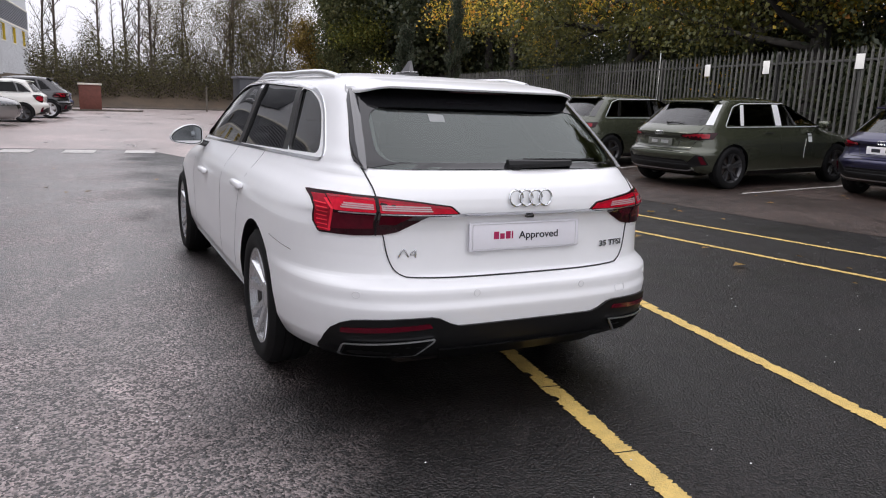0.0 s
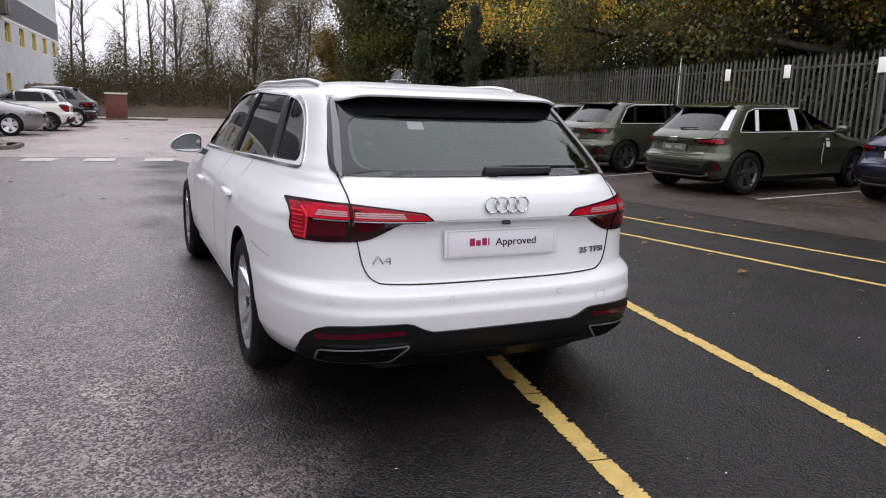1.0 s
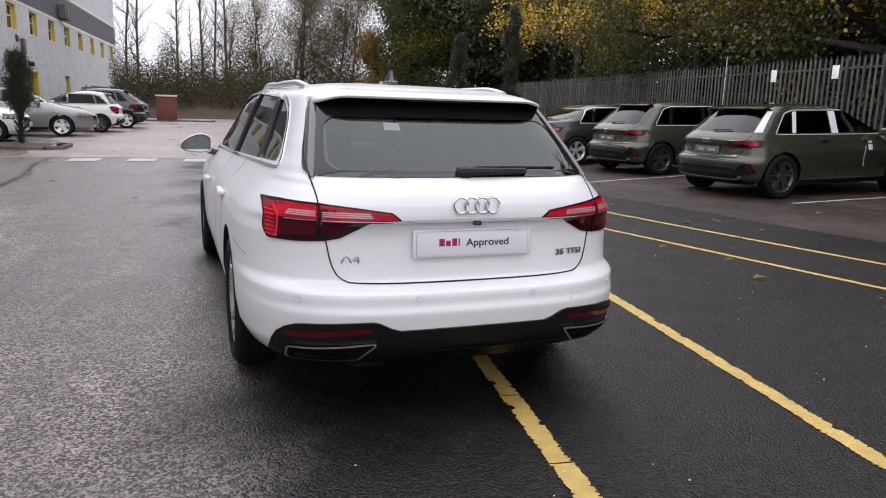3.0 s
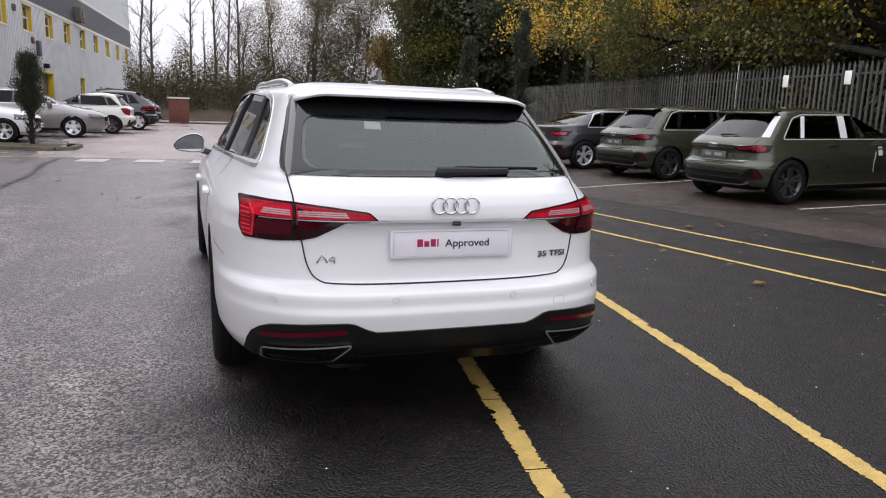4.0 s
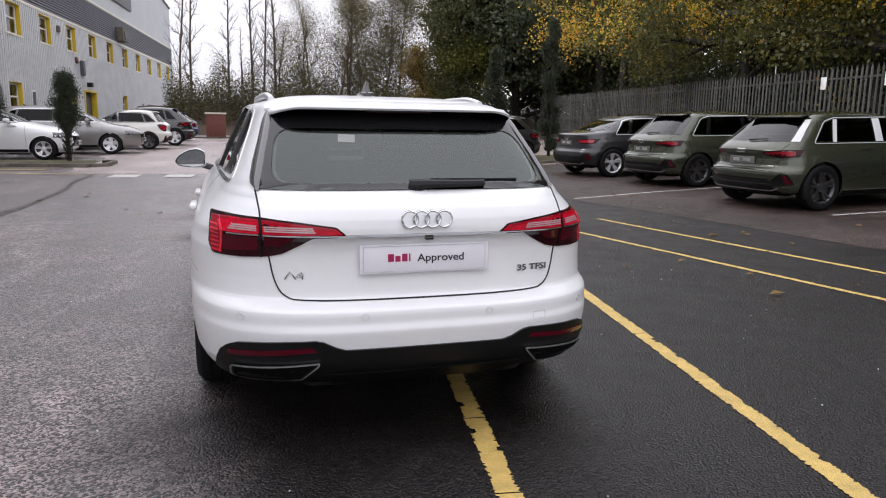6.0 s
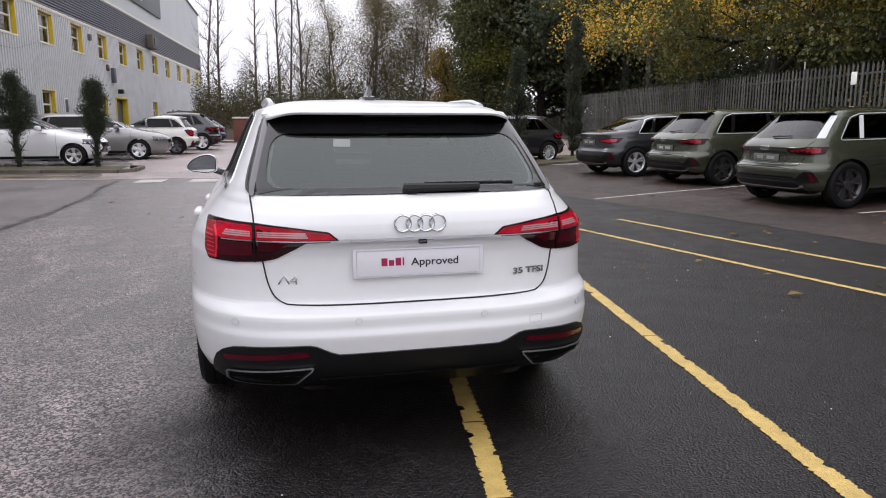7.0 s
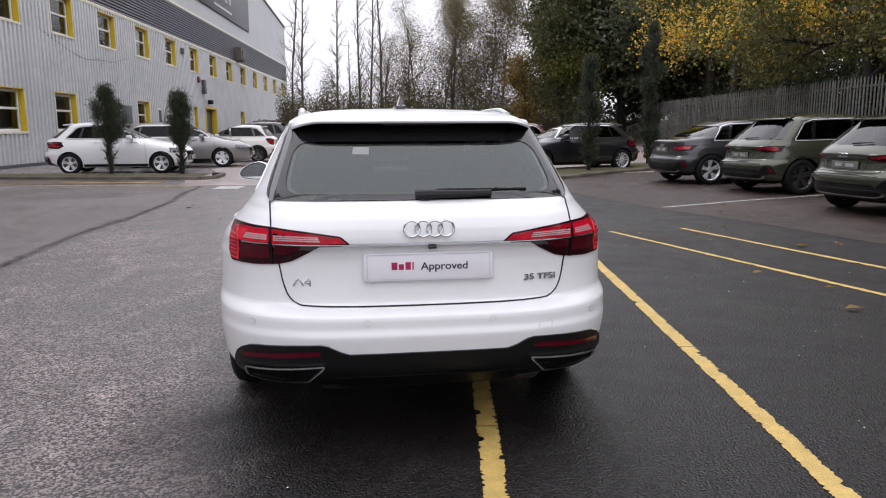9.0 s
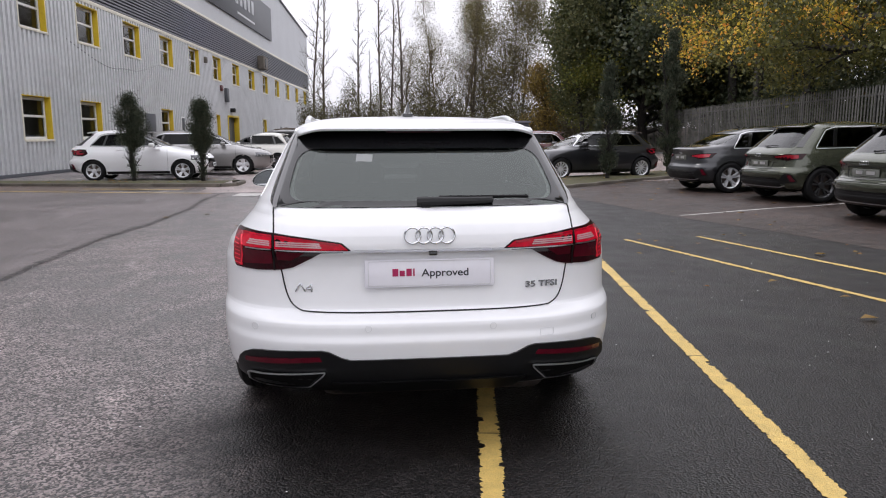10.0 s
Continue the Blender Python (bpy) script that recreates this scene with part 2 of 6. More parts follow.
DARK_GLASS = glass_material("dark_side_glass", (0.09, 0.10, 0.095), 1.28)
REAR_GLASS = glass_material("pale_rear_glass", (0.26, 0.29, 0.275), 1.72, (0.90, 0.97, 0.93))
CLEAR = glass_material("clear_glass", (0.8, 0.83, 0.82), 1.5)
INNER = glass_material("inner_glass_face", (0.97, 0.98, 0.97), 1.0001)
MIRROR = material("mirror_glass", (0.22, 0.24, 0.25), 0.03, metal=1.0, vary=0.01)
FRIT = material("frit_and_spoiler_reflection", (0.010, 0.010, 0.011), 0.05, vary=0.1, spec=0.5, coat=0.08)
LABEL = material("greyed_paper", (0.28, 0.295, 0.29), 0.5, vary=0.04)
FILM = material("white_transit_film", (0.78, 0.79, 0.8), 0.4, vary=0.05)


# ---------- building blocks ----------
def part(name, bm, mat, parent=None, label="", smooth=35, mats=None):
    """Links a bmesh as one mesh object under a thing or a part."""
    me = bpy.data.meshes.new(name)
    bm.normal_update()
    bm.to_mesh(me)
    bm.free()
    for q in mats or (mat,):
        me.materials.append(q)
    if smooth:
        me.polygons.foreach_set("use_smooth", [True] * len(me.polygons))
        me.set_sharp_from_angle(angle=radians(smooth))
    ob = new(name, me)
    ob.parent = parent
    if label:
        ob["label"] = label
    return ob


def glazed(name, bm, mat, parent, label=""):
    """A pane whose inner faces carry no second gloss; daylight passes through it."""
    ob = part(name, bm, mat, parent, label, mats=(mat, INNER))
    ob.visible_shadow = False
    return ob


def thing(name, m, label, category, group="", kind=""):
    ob = new(name)
    ob.empty_display_size = 0.2
    ob.matrix_world = m
    return tagged(ob, label, category, group, kind)


def box_bm(sx, sy, sz, bevel=0.0, at=(0, 0, 0), bm=None, rot=None, seg=2):
    own = bmesh.new()
    bmesh.ops.create_cube(own, size=1)
    bmesh.ops.scale(own, vec=(sx, sy, sz), verts=own.verts)
    if bevel:
        bmesh.ops.bevel(own, geom=own.edges[:], offset=bevel, segments=seg, affect="EDGES", profile=0.5)
    if rot is not None:
        bmesh.ops.transform(own, matrix=rot, verts=own.verts)
    bmesh.ops.translate(own, vec=at, verts=own.verts)
    if bm is None:
        return own
    return merge(bm, own)


def merge(bm, other):
    me = bpy.data.meshes.new("join")
    other.to_mesh(me)
    other.free()
    bm.from_mesh(me)
    bpy.data.meshes.remove(me)
    return bm


def rounded(points, r, seg=4):
    """A polygon with rounded corners."""
    pts, res, n = [Vector(p) for p in points], [], len(points)
    for i in range(n):
        a, p, c = pts[i - 1], pts[i], pts[(i + 1) % n]
        k = min(r, (a - p).length * 0.45, (c - p).length * 0.45)
        s, e = p + (a - p).normalized() * k, p + (c - p).normalized() * k
        for j in range(seg + 1):
            u = j / seg
            res.append(tuple((1 - u) ** 2 * s + 2 * u * (1 - u) * p + u * u * e))
    return res


def lathe(profile, seg=32, axis="X"):
    """Turns a profile of (along, radius) round the x axis."""
    bm = bmesh.new()
    rings = []
    for a, r in profile:
        rings.append([bm.verts.new((a, r * math.cos(2 * math.pi * k / seg), r * math.sin(2 * math.pi * k / seg))) for k in range(seg)])
    for p, q in zip(rings, rings[1:]):
        for k in range(seg):
            bm.faces.new((p[k], p[(k + 1) % seg], q[(k + 1) % seg], q[k]))
    bmesh.ops.recalc_face_normals(bm, faces=bm.faces)
    return bm


def tube_bm(points, radius, seg=8, bm=None, taper=None):
    """A tube along points."""
    bm = bm or bmesh.new()
    pts = [Vector(p) for p in points]
    rings = []
    for i, p in enumerate(pts):
        d = (pts[min(i + 1, len(pts) - 1)] - pts[max(i - 1, 0)]).normalized()
        u = d.orthogonal().normalized() if i == 0 else (u - d * u.dot(d)).normalized()
        v = d.cross(u)
        r = radius if taper is None else radius + (taper - radius) * i / (len(pts) - 1)
        rings.append([bm.verts.new(p + r * (u * math.cos(2 * math.pi * k / seg) + v * math.sin(2 * math.pi * k / seg))) for k in range(seg)])
    for p, q in zip(rings, rings[1:]):
        for k in range(seg):
            bm.faces.new((p[k], p[(k + 1) % seg], q[(k + 1) % seg], q[k]))
    bm.faces.new(rings[0][::-1])
    bm.faces.new(rings[-1])
    return bm


def quads(name, centres, us, vs, mat, parent=None, label=""):
    """Many small four-cornered blades in one mesh, from arrays; each is bent along its middle."""
    n = len(centres)
    bend = np.cross(us, vs)
    bend *= (0.35 * np.linalg.norm(us, axis=1) / np.maximum(np.linalg.norm(bend, axis=1), 1e-9))[:, None]
    co = np.empty((n, 4, 3), np.float32)
    co[:, 0], co[:, 1] = centres - vs, centres + us * 0.8 + bend
    co[:, 2], co[:, 3] = centres + vs, centres - us * 0.8 + bend
    me = bpy.data.meshes.new(name)
    me.vertices.add(4 * n)
    me.vertices.foreach_set("co", co.ravel())
    me.loops.add(4 * n)
    me.loops.foreach_set("vertex_index", np.arange(4 * n, dtype=np.int32))
    me.polygons.add(n)
    me.polygons.foreach_set("loop_start", np.arange(0, 4 * n, 4, dtype=np.int32))
    me.update(calc_edges=True)
    me.materials.append(mat)
    ob = new(name, me)
    ob.parent = parent
    if label:
        ob["label"] = label
    return ob


def from_arrays(name, co, faces, mat, parent=None, label="", smooth=True):
    me = bpy.data.meshes.new(name)
    me.from_pydata(co, [], faces)
    me.materials.append(mat)
    if smooth:
        me.polygons.foreach_set("use_smooth", [True] * len(me.polygons))
    ob = new(name, me)
    ob.parent = parent
    if label:
        ob["label"] = label
    return ob


def lettering(name, text, size, mat, parent, m, depth=0.001, squash=1.0, label="", bold=0.0):
    """Raised letters in the built-in font, centred on m, read along local x with z up."""
    cu = bpy.data.curves.new(name, "FONT")
    cu.body, cu.size, cu.extrude, cu.align_x, cu.align_y = text, size, depth, "CENTER", "CENTER"
    cu.offset = bold
    tmp = bpy.data.objects.new("letters", cu)
    scene.collection.objects.link(tmp)
    me = bpy.data.meshes.new_from_object(tmp.evaluated_get(bpy.context.evaluated_depsgraph_get()))
    bpy.data.objects.remove(tmp)
    me.transform(m @ Matrix.Rotation(radians(90), 4, "X") @ Matrix.Diagonal((squash, 1, 1, 1)))
    me.materials.clear()
    me.materials.append(mat)
    ob = new(name, me)
    ob.parent = parent
    if label:
        ob["label"] = label
    return ob


def smooth_step(v):
    v = min(1, max(0, v))
    return v * v * (3 - 2 * v)


def ground_z(x, y):
    """The yard lies level and rises a little towards the bays and the far islands."""
    return 0.06 * max(smooth_step((x - 4.2) / 3.2), smooth_step((y - 14.5) / 3.5)) + 0.022 * min(6, max(0, x - 7.4)) * (1 - smooth_step((y - 14) / 6))


# ---------- cars ----------
class Shell:
    """The outer skin of a car: plan outlines stacked over the height. x across, y forward from the tail, z up."""

    def __init__(self, R, F, W, Lr=1.0, nr=3.0, Lf=1.1, nf=2.6, soft=0.008, tail=None, nose=None, taper=None):
        self.R, self.F, self.W = (np.array(q, float).T for q in (R, F, W))
        self.Lr, self.nr, self.Lf, self.nf, self.soft = Lr, nr, Lf, nf, soft
        # corner length and fullness, and the narrowing towards the tail, by height
        self.tail, self.nose, self.taper = tail, nose, taper
        self.zmin, self.zmax = max(self.R[0][0], self.W[0][0]), min(self.R[0][-1], self.W[0][-1])
        self.inset = 0.0

    def val(self, q, z):
        s = self.soft
        return float(np.mean(np.interp([z - s, z - s / 2, z, z + s / 2, z + s], q[0], q[1])))

    def by_height(self, rows, z, k):
        return float(np.interp(z, [q[0] for q in rows], [q[k] for q in rows]))

    def narrow(self, y, z):
        if not self.taper:
            return 1.0
        return 1 - self.by_height(self.taper, z, 1) * min(1, max(0, (2.6 - y) / 2.6)) ** 1.5

    def dims(self, z):
        if self.tail:
            self.Lr, self.nr = self.by_height(self.tail, z, 1), self.by_height(self.tail, z, 2)
            self.Lf, self.nf = self.by_height(self.nose, z, 1), self.by_height(self.nose, z, 2)
        r, f, w = self.val(self.R, z) + self.inset, self.val(self.F, z) - self.inset, max(0.004, self.val(self.W, z) - self.inset)
        span = max(f - r, 0.02)
        return r, f, w, min(self.Lr, 0.48 * span), min(self.Lf, 0.48 * span)

    def rear(self, x, z):
        r, f, w, lr, lf = self.dims(z)
        y = r
        for _ in range(6 if self.taper else 1):
            k = min(0.995, abs(x) / (w * self.narrow(y, z)))
            y = r + lr * (1 - (1 - k ** self.nr) ** (1 / self.nr))
        return y

    def front(self, x, z):
        r, f, w, lr, lf = self.dims(z)
        k = min(0.995, abs(x) / w)
        return f - lf * (1 - (1 - k ** self.nf) ** (1 / self.nf))

    def side(self, y, z):
        r, f, w, lr, lf = self.dims(z)
        if y < r + lr:
            k = min(1, max(0, 1 - (y - r) / lr))
            return w * (1 - k ** self.nr) ** (1 / self.nr) * self.narrow(y, z)
        if y > f - lf:
            k = min(1, max(0, 1 - (f - y) / lf))
            return w * (1 - k ** self.nf) ** (1 / self.nf) * self.narrow(y, z)
        return w * self.narrow(y, z)

    def outline(self, z, arc, mid):
        r, f, w, lr, lf = self.dims(z)
        pts = []
        for i in range(arc + 1):
            a = -math.pi / 2 + math.pi * i / arc
            s, c = math.sin(a), max(0.0, math.cos(a))
            pts.append((w * math.copysign(abs(s) ** (2 / self.nr), s), r + lr * (1 - c ** (2 / self.nr)), z))
        for i in range(1, mid):
            pts.append((w, r + lr + (f - lf - r - lr) * i / mid, z))
        for i in range(arc + 1):
            a = math.pi / 2 - math.pi * i / arc
            s, c = math.sin(a), max(0.0, math.cos(a))
            pts.append((w * math.copysign(abs(s) ** (2 / self.nf), s), f - lf * (1 - c ** (2 / self.nf)), z))
        for i in range(1, mid):
            pts.append((-w, f - lf - (f - lf - r - lr) * i / mid, z))
        return [(x * self.narrow(y, z), y, z) for x, y, z in pts]

    def loft(self, step=0.025, arc=24, mid=6, z0=None, z1=None):
        z0, z1 = z0 or self.zmin, z1 or self.zmax
        zs = set(np.round(np.arange(z0, z1, step), 4)) | {z0, z1}
        for z in self.R[0]:
            if z0 < z < z1:
                zs.add(round(float(z), 4))
        zs = sorted(zs)
        zs = [z for i, z in enumerate(zs) if i == 0 or z - zs[i - 1] > 0.002 or z == z1]
        bm = bmesh.new()
        rings = [[bm.verts.new(p) for p in self.outline(z, arc, mid)] for z in zs]
        n = len(rings[0])
        for p, q in zip(rings, rings[1:]):
            for k in range(n):
                bm.faces.new((p[k], p[(k + 1) % n], q[(k + 1) % n], q[k]))
        low = bm.faces.new(rings[0][::-1])
        low.material_index = 1
        bm.faces.new(rings[-1])
        return bm

    def place(self, where, a, z, off):
        """A point of a panel drawn on the tail (x, z), the nose (x, z) or a flank (y, z)."""
        if where == "rear":
            e = 0.004
            d = (self.rear(a + e, z) - self.rear(a - e, z)) / (2 * e)
            k = 1 / math.hypot(1, d)
            return Vector((a + off * d * k, self.rear(a, z) - off * k, z))
        if where == "front":
            return Vector((a, self.front(a, z) + off, z))
        s = -1 if where == "left" else 1
        return Vector((s * (self.side(a, z) + off), a, z))

    def panel(self, where, poly, off=0.004, thick=0.012, step=0.05, inner=0):
        """A plate of the outline poly that lies on the skin."""
        flat = bmesh.new()
        flat.faces.new([flat.verts.new((a, z, 0)) for a, z in poly])
        for axis in (0, 1):
            lo, hi = min(p[axis] for p in poly), max(p[axis] for p in poly)
            n = max(1, int((hi - lo) / step))
            for i in range(1, n):
                co, no = [0, 0, 0], [0, 0, 0]
                co[axis], no[axis] = lo + (hi - lo) * i / n, 1
                bmesh.ops.bisect_plane(flat, geom=flat.verts[:] + flat.edges[:] + flat.faces[:], plane_co=co, plane_no=no)
        bm = bmesh.new()
        flat.verts.index_update()
        up = [bm.verts.new(self.place(where, v.co.x, v.co.y, off)) for v in flat.verts]
        dn = [bm.verts.new(self.place(where, v.co.x, v.co.y, off - thick)) for v in flat.verts]
        for f in flat.faces:
            ids = [v.index for v in f.verts]
            bm.faces.new([up[i] for i in ids])
            bm.faces.new([dn[i] for i in reversed(ids)]).material_index = inner
        for e in flat.edges:
            if len(e.link_faces) == 1:
                i, j = (v.index for v in e.verts)
                bm.faces.new((up[i], up[j], dn[j], dn[i]))
        flat.free()
        bmesh.ops.recalc_face_normals(bm, faces=bm.faces)
        return bm

    def ring(self, where, outer, inner, off=0.01, thick=0.001, steps=5):
        """A flat border between two outlines that have as many corners each."""
        def dense(poly):
            return [(a[0] + (b[0] - a[0]) * k / 8, a[1] + (b[1] - a[1]) * k / 8) for a, b in zip(poly, poly[1:] + poly[:1]) for k in range(8)]

        outer, inner = dense(outer), dense(inner)
        bm = bmesh.new()
        n = len(outer)
        tops = []
        for j in range(steps + 1):
            w = j / steps
            tops.append([bm.verts.new(self.place(where, a[0] * (1 - w) + b[0] * w, a[1] * (1 - w) + b[1] * w, off)) for a, b in zip(outer, inner)])
        for p, q in zip(tops, tops[1:]):
            for k in range(n):
                bm.faces.new((p[k], p[(k + 1) % n], q[(k + 1) % n], q[k]))
        return bm

    def strip(self, where, line, width=0.005, off=0.0012, thick=0.006, closed=False):
        """A narrow strip along a line drawn on the skin, such as a seam or a bright moulding."""
        pts = [Vector(p) for p in line]
        dense = []
        count = len(pts) if closed else len(pts) - 1
        for i in range(count):
            a, b = pts[i], pts[(i + 1) % len(pts)]
            n = max(1, int((b - a).length / 0.04))
            dense += [a + (b - a) * k / n for k in range(n)]
        if not closed:
            dense.append(pts[-1])
        n = len(dense)
        bm = bmesh.new()
        rings = []
        for i, p in enumerate(dense):
            a, b = dense[i - 1] if closed or i else p, dense[(i + 1) % n] if closed or i < n - 1 else p
            d = (b - a).normalized()
            nrm = Vector((-d.y, d.x)) * width / 2
            l, r = p + nrm, p - nrm
            rings.append([bm.verts.new(self.place(where, q.x, q.y, o)) for q, o in ((l, off), (r, off), (r, off - thick), (l, off - thick))])
        for i in range(n if closed else n - 1):
            p, q = rings[i], rings[(i + 1) % n]
            for k in range(4):
                bm.faces.new((p[k], p[(k + 1) % 4], q[(k + 1) % 4], q[k]))
        bmesh.ops.recalc_face_normals(bm, faces=bm.faces)
        return bm


def prism(poly, axis, lo, hi):
    """A solid of the outline poly, drawn across the car (x, z) or along it (y, z)."""
    bm = bmesh.new()
    mk = (lambda a, z, d: (a, d, z)) if axis == "y" else (lambda a, z, d: (d, a, z))
    p = [bm.verts.new(mk(a, z, lo)) for a, z in poly]
    q = [bm.verts.new(mk(a, z, hi)) for a, z in poly]
    n = len(poly)
    bm.faces.new(p)
    bm.faces.new(q[::-1])
    for i in range(n):
        bm.faces.new((p[i], q[i], q[(i + 1) % n], p[(i + 1) % n]))
    bmesh.ops.recalc_face_normals(bm, faces=bm.faces)
    return bm


def carve(bm, cutters, mats):
    """Cuts solids out of a solid; returns the mesh. The cut faces keep the cutter's material."""
    def temp(b, ms):
        me = bpy.data.meshes.new("cut")
        b.to_mesh(me)
        b.free()
        for q in ms:
            me.materials.append(q)
        o = bpy.data.objects.new("cut", me)
        scene.collection.objects.link(o)
        return o
    bmesh.ops.recalc_face_normals(bm, faces=bm.faces)
    body = temp(bm, mats)
    tools = []
    for b, q in cutters:
        o = temp(b, (q,))
        mod = body.modifiers.new("cut", "BOOLEAN")
        mod.operation, mod.object, mod.solver, mod.material_mode = "DIFFERENCE", o, "EXACT", "TRANSFER"
        tools.append(o)
    dg = bpy.context.evaluated_depsgraph_get()
    dg.update()
    me = bpy.data.meshes.new_from_object(body.evaluated_get(dg))
    for o in (body, *tools):
        old = o.data
        bpy.data.objects.remove(o)
        bpy.data.meshes.remove(old)
    me.polygons.foreach_set("use_smooth", [True] * len(me.polygons))
    me.set_sharp_from_angle(angle=radians(32))
    return me


def mesh_part(name, me, parent, label=""):
    me.name = name
    ob = new(name, me)
    ob.parent = parent
    if label:
        ob["label"] = label
    return ob


def wheel_parts(car, x, y, r, rim_r, width, style, rim_mat, share):
    """One wheel at the hub (x, y); the outer face looks away from the car's middle."""
    side = 1 if x > 0 else -1
    hub = new("wheel")
    hub.parent = car
    hub.matrix_local = Matrix.Translation((x, y, r)) @ Matrix.Rotation(0 if side > 0 else math.pi, 4, "Z")
    key = (r, rim_r, style, rim_mat.name)
    if key not in share:
        w = width / 2
        prof = [(-w * 0.8, rim_r - 0.01), (-w, rim_r + 0.02), (-w, r - 0.035), (-w * 0.8, r - 0.008), (-w * 0.45, r), (-w * 0.42, r - 0.007), (-w * 0.36, r - 0.007), (-w * 0.33, r),
                (-w * 0.05, r), (-w * 0.03, r - 0.007), (w * 0.03, r - 0.007), (w * 0.05, r), (w * 0.33, r), (w * 0.36, r - 0.007), (w * 0.42, r - 0.007), (w * 0.45, r),
                (w * 0.8, r - 0.008), (w, r - 0.035), (w * 1.02, (r + rim_r) / 2), (w, rim_r + 0.015), (w * 0.9, rim_r - 0.005)]
        tyre = lathe(prof, 40)
        rim = lathe([(-w * 0.7, rim_r - 0.012), (w * 0.55, rim_r - 0.03), (w * 0.84, rim_r - 0.012), (w * 0.9, rim_r), (w * 0.86, rim_r + 0.004), (w * 0.7, rim_r - 0.002)], 40)
        pairs = {"ten": 10, "twin": 5, "five": 5, "fiveV": 5, "multi": 12}[style]
        for i in range(pairs):
            for off in {"fiveV": (-0.16, 0.16), "twin": (-0.25, 0.25)}.get(style, (0,)):
                half = {"ten": 0.024, "twin": 0.022, "five": 0.05, "fiveV": 0.018, "multi": 0.014}[style]
                a = 2 * math.pi * i / pairs
                m = Matrix.Rotation(a, 4, "X")
                m2 = Matrix.Rotation(a + off, 4, "X")
                ring = []
                for d, hw, xx in ((0.035, half * 0.9, w * 0.52), (rim_r * 0.55, half, w * 0.68), (rim_r - 0.01, half * 1.25, w * 0.86)):
                    mm = m if d < 0.05 else m2
                    ring.append([rim.verts.new(mm @ Vector(p)) for p in ((xx - 0.03, -hw * 1.3, d), (xx, -hw * 0.75, d), (xx, hw * 0.75, d), (xx - 0.03, hw * 1.3, d))])
                for p, q in zip(ring, ring[1:]):
                    for k in range(4):
                        rim.faces.new((p[k], q[k], q[(k + 1) % 4], p[(k + 1) % 4]))
        merge(rim, lathe([(w * 0.4, 0.075), (w * 0.62, 0.062), (w * 0.66, 0.03), (w * 0.66, 0.0005)], 24))
        bmesh.ops.recalc_face_normals(rim, faces=rim.faces)
        disc = lathe([(-0.02, rim_r - 0.035), (0.012, rim_r - 0.035), (0.012, 0.06), (0.02, 0.001)], 28)
        a, b, c = part("tyre", tyre, RUBBER, hub), part("rim", rim, rim_mat, hub), part("brake_disc", disc, IRON, hub)
        share[key] = (a.data, b.data, c.data)
    else:
        for n, me in zip(("tyre", "rim", "brake_disc"), share[key]):
            ob = new(n, me if n != "rim" else me)
            ob.parent = hub
    return hub


def arch_cutter(hubs, r, inner=0.5):
    bm = bmesh.new()
    for x, y, z in hubs:
        a, b = (inner, 1.4) if x > 0 else (-1.4, -inner)
        c = lathe([(a, 0.001), (a, r), (b, r), (b, 0.001)], 44)
        bmesh.ops.remove_doubles(c, verts=c.verts, dist=0.004)
        bmesh.ops.translate(c, vec=(0, y, z), verts=c.verts)
        bmesh.ops.recalc_face_normals(c, faces=c.faces)
        merge(bm, c)
    return bm


WHEELS = {}

# ---------- the white estate car ----------
def mirrored(poly):
    return [(-a, z) for a, z in reversed(poly)]


def estate_car():
    car = thing("estate_car", pose(0, 0, 0, 0, 0, 0.7), "white estate car with red tail lamps and silver roof rails", "car")
    sh = Shell(
        R=[(0.19, 0.45), (0.22, 0.30), (0.265, 0.12), (0.31, 0.045), (0.36, 0.020), (0.44, 0.009), (0.49, 0.001), (0.50, 0.0), (0.507, 0.001), (0.524, 0.008), (0.534, 0.010), (0.56, 0.010), (0.580, 0.012), (0.590, 0.022), (0.602, 0.052), (0.612, 0.076), (0.625, 0.088),
           (0.70, 0.094), (0.80, 0.10), (0.852, 0.094), (0.864, 0.07), (0.876, 0.056), (0.93, 0.064), (0.97, 0.082), (1.00, 0.108), (1.022, 0.145), (1.036, 0.185), (1.36, 0.63), (1.385, 0.68), (1.405, 0.80), (1.42, 0.98), (1.435, 1.3), (1.445, 1.65), (1.45, 1.9)],
        F=[(0.19, 4.5), (0.3, 4.70), (0.5, 4.76), (0.65, 4.74), (0.75, 4.62), (0.85, 4.32), (0.92, 4.05), (0.98, 3.80), (1.01, 3.72), (1.1, 3.56), (1.2, 3.37), (1.33, 3.07), (1.36, 2.98), (1.40, 2.80), (1.42, 2.62), (1.435, 2.40), (1.445, 2.15), (1.45, 2.0)],
        W=[(0.19, 0.79), (0.25, 0.86), (0.35, 0.905), (0.45, 0.918), (0.60, 0.92), (0.70, 0.922), (0.80, 0.918), (0.86, 0.904), (0.91, 0.875), (0.96, 0.834), (1.00, 0.806), (1.04, 0.786), (1.1, 0.760), (1.2, 0.717), (1.3, 0.673), (1.35, 0.645),
           (1.38, 0.62), (1.40, 0.57), (1.42, 0.475), (1.435, 0.34), (1.445, 0.18), (1.45, 0.03)],
        tail=[(0.2, 1.0, 3.6), (0.7, 1.0, 3.6), (1.0, 0.85, 3.7), (1.06, 0.65, 4.2), (1.15, 0.55, 4.8), (1.33, 0.45, 6.0)],
        nose=[(0.2, 1.1, 2.6), (0.92, 1.1, 2.6), (1.02, 0.75, 3.2), (1.36, 0.7, 3.2), (1.45, 0.6, 3.0)],
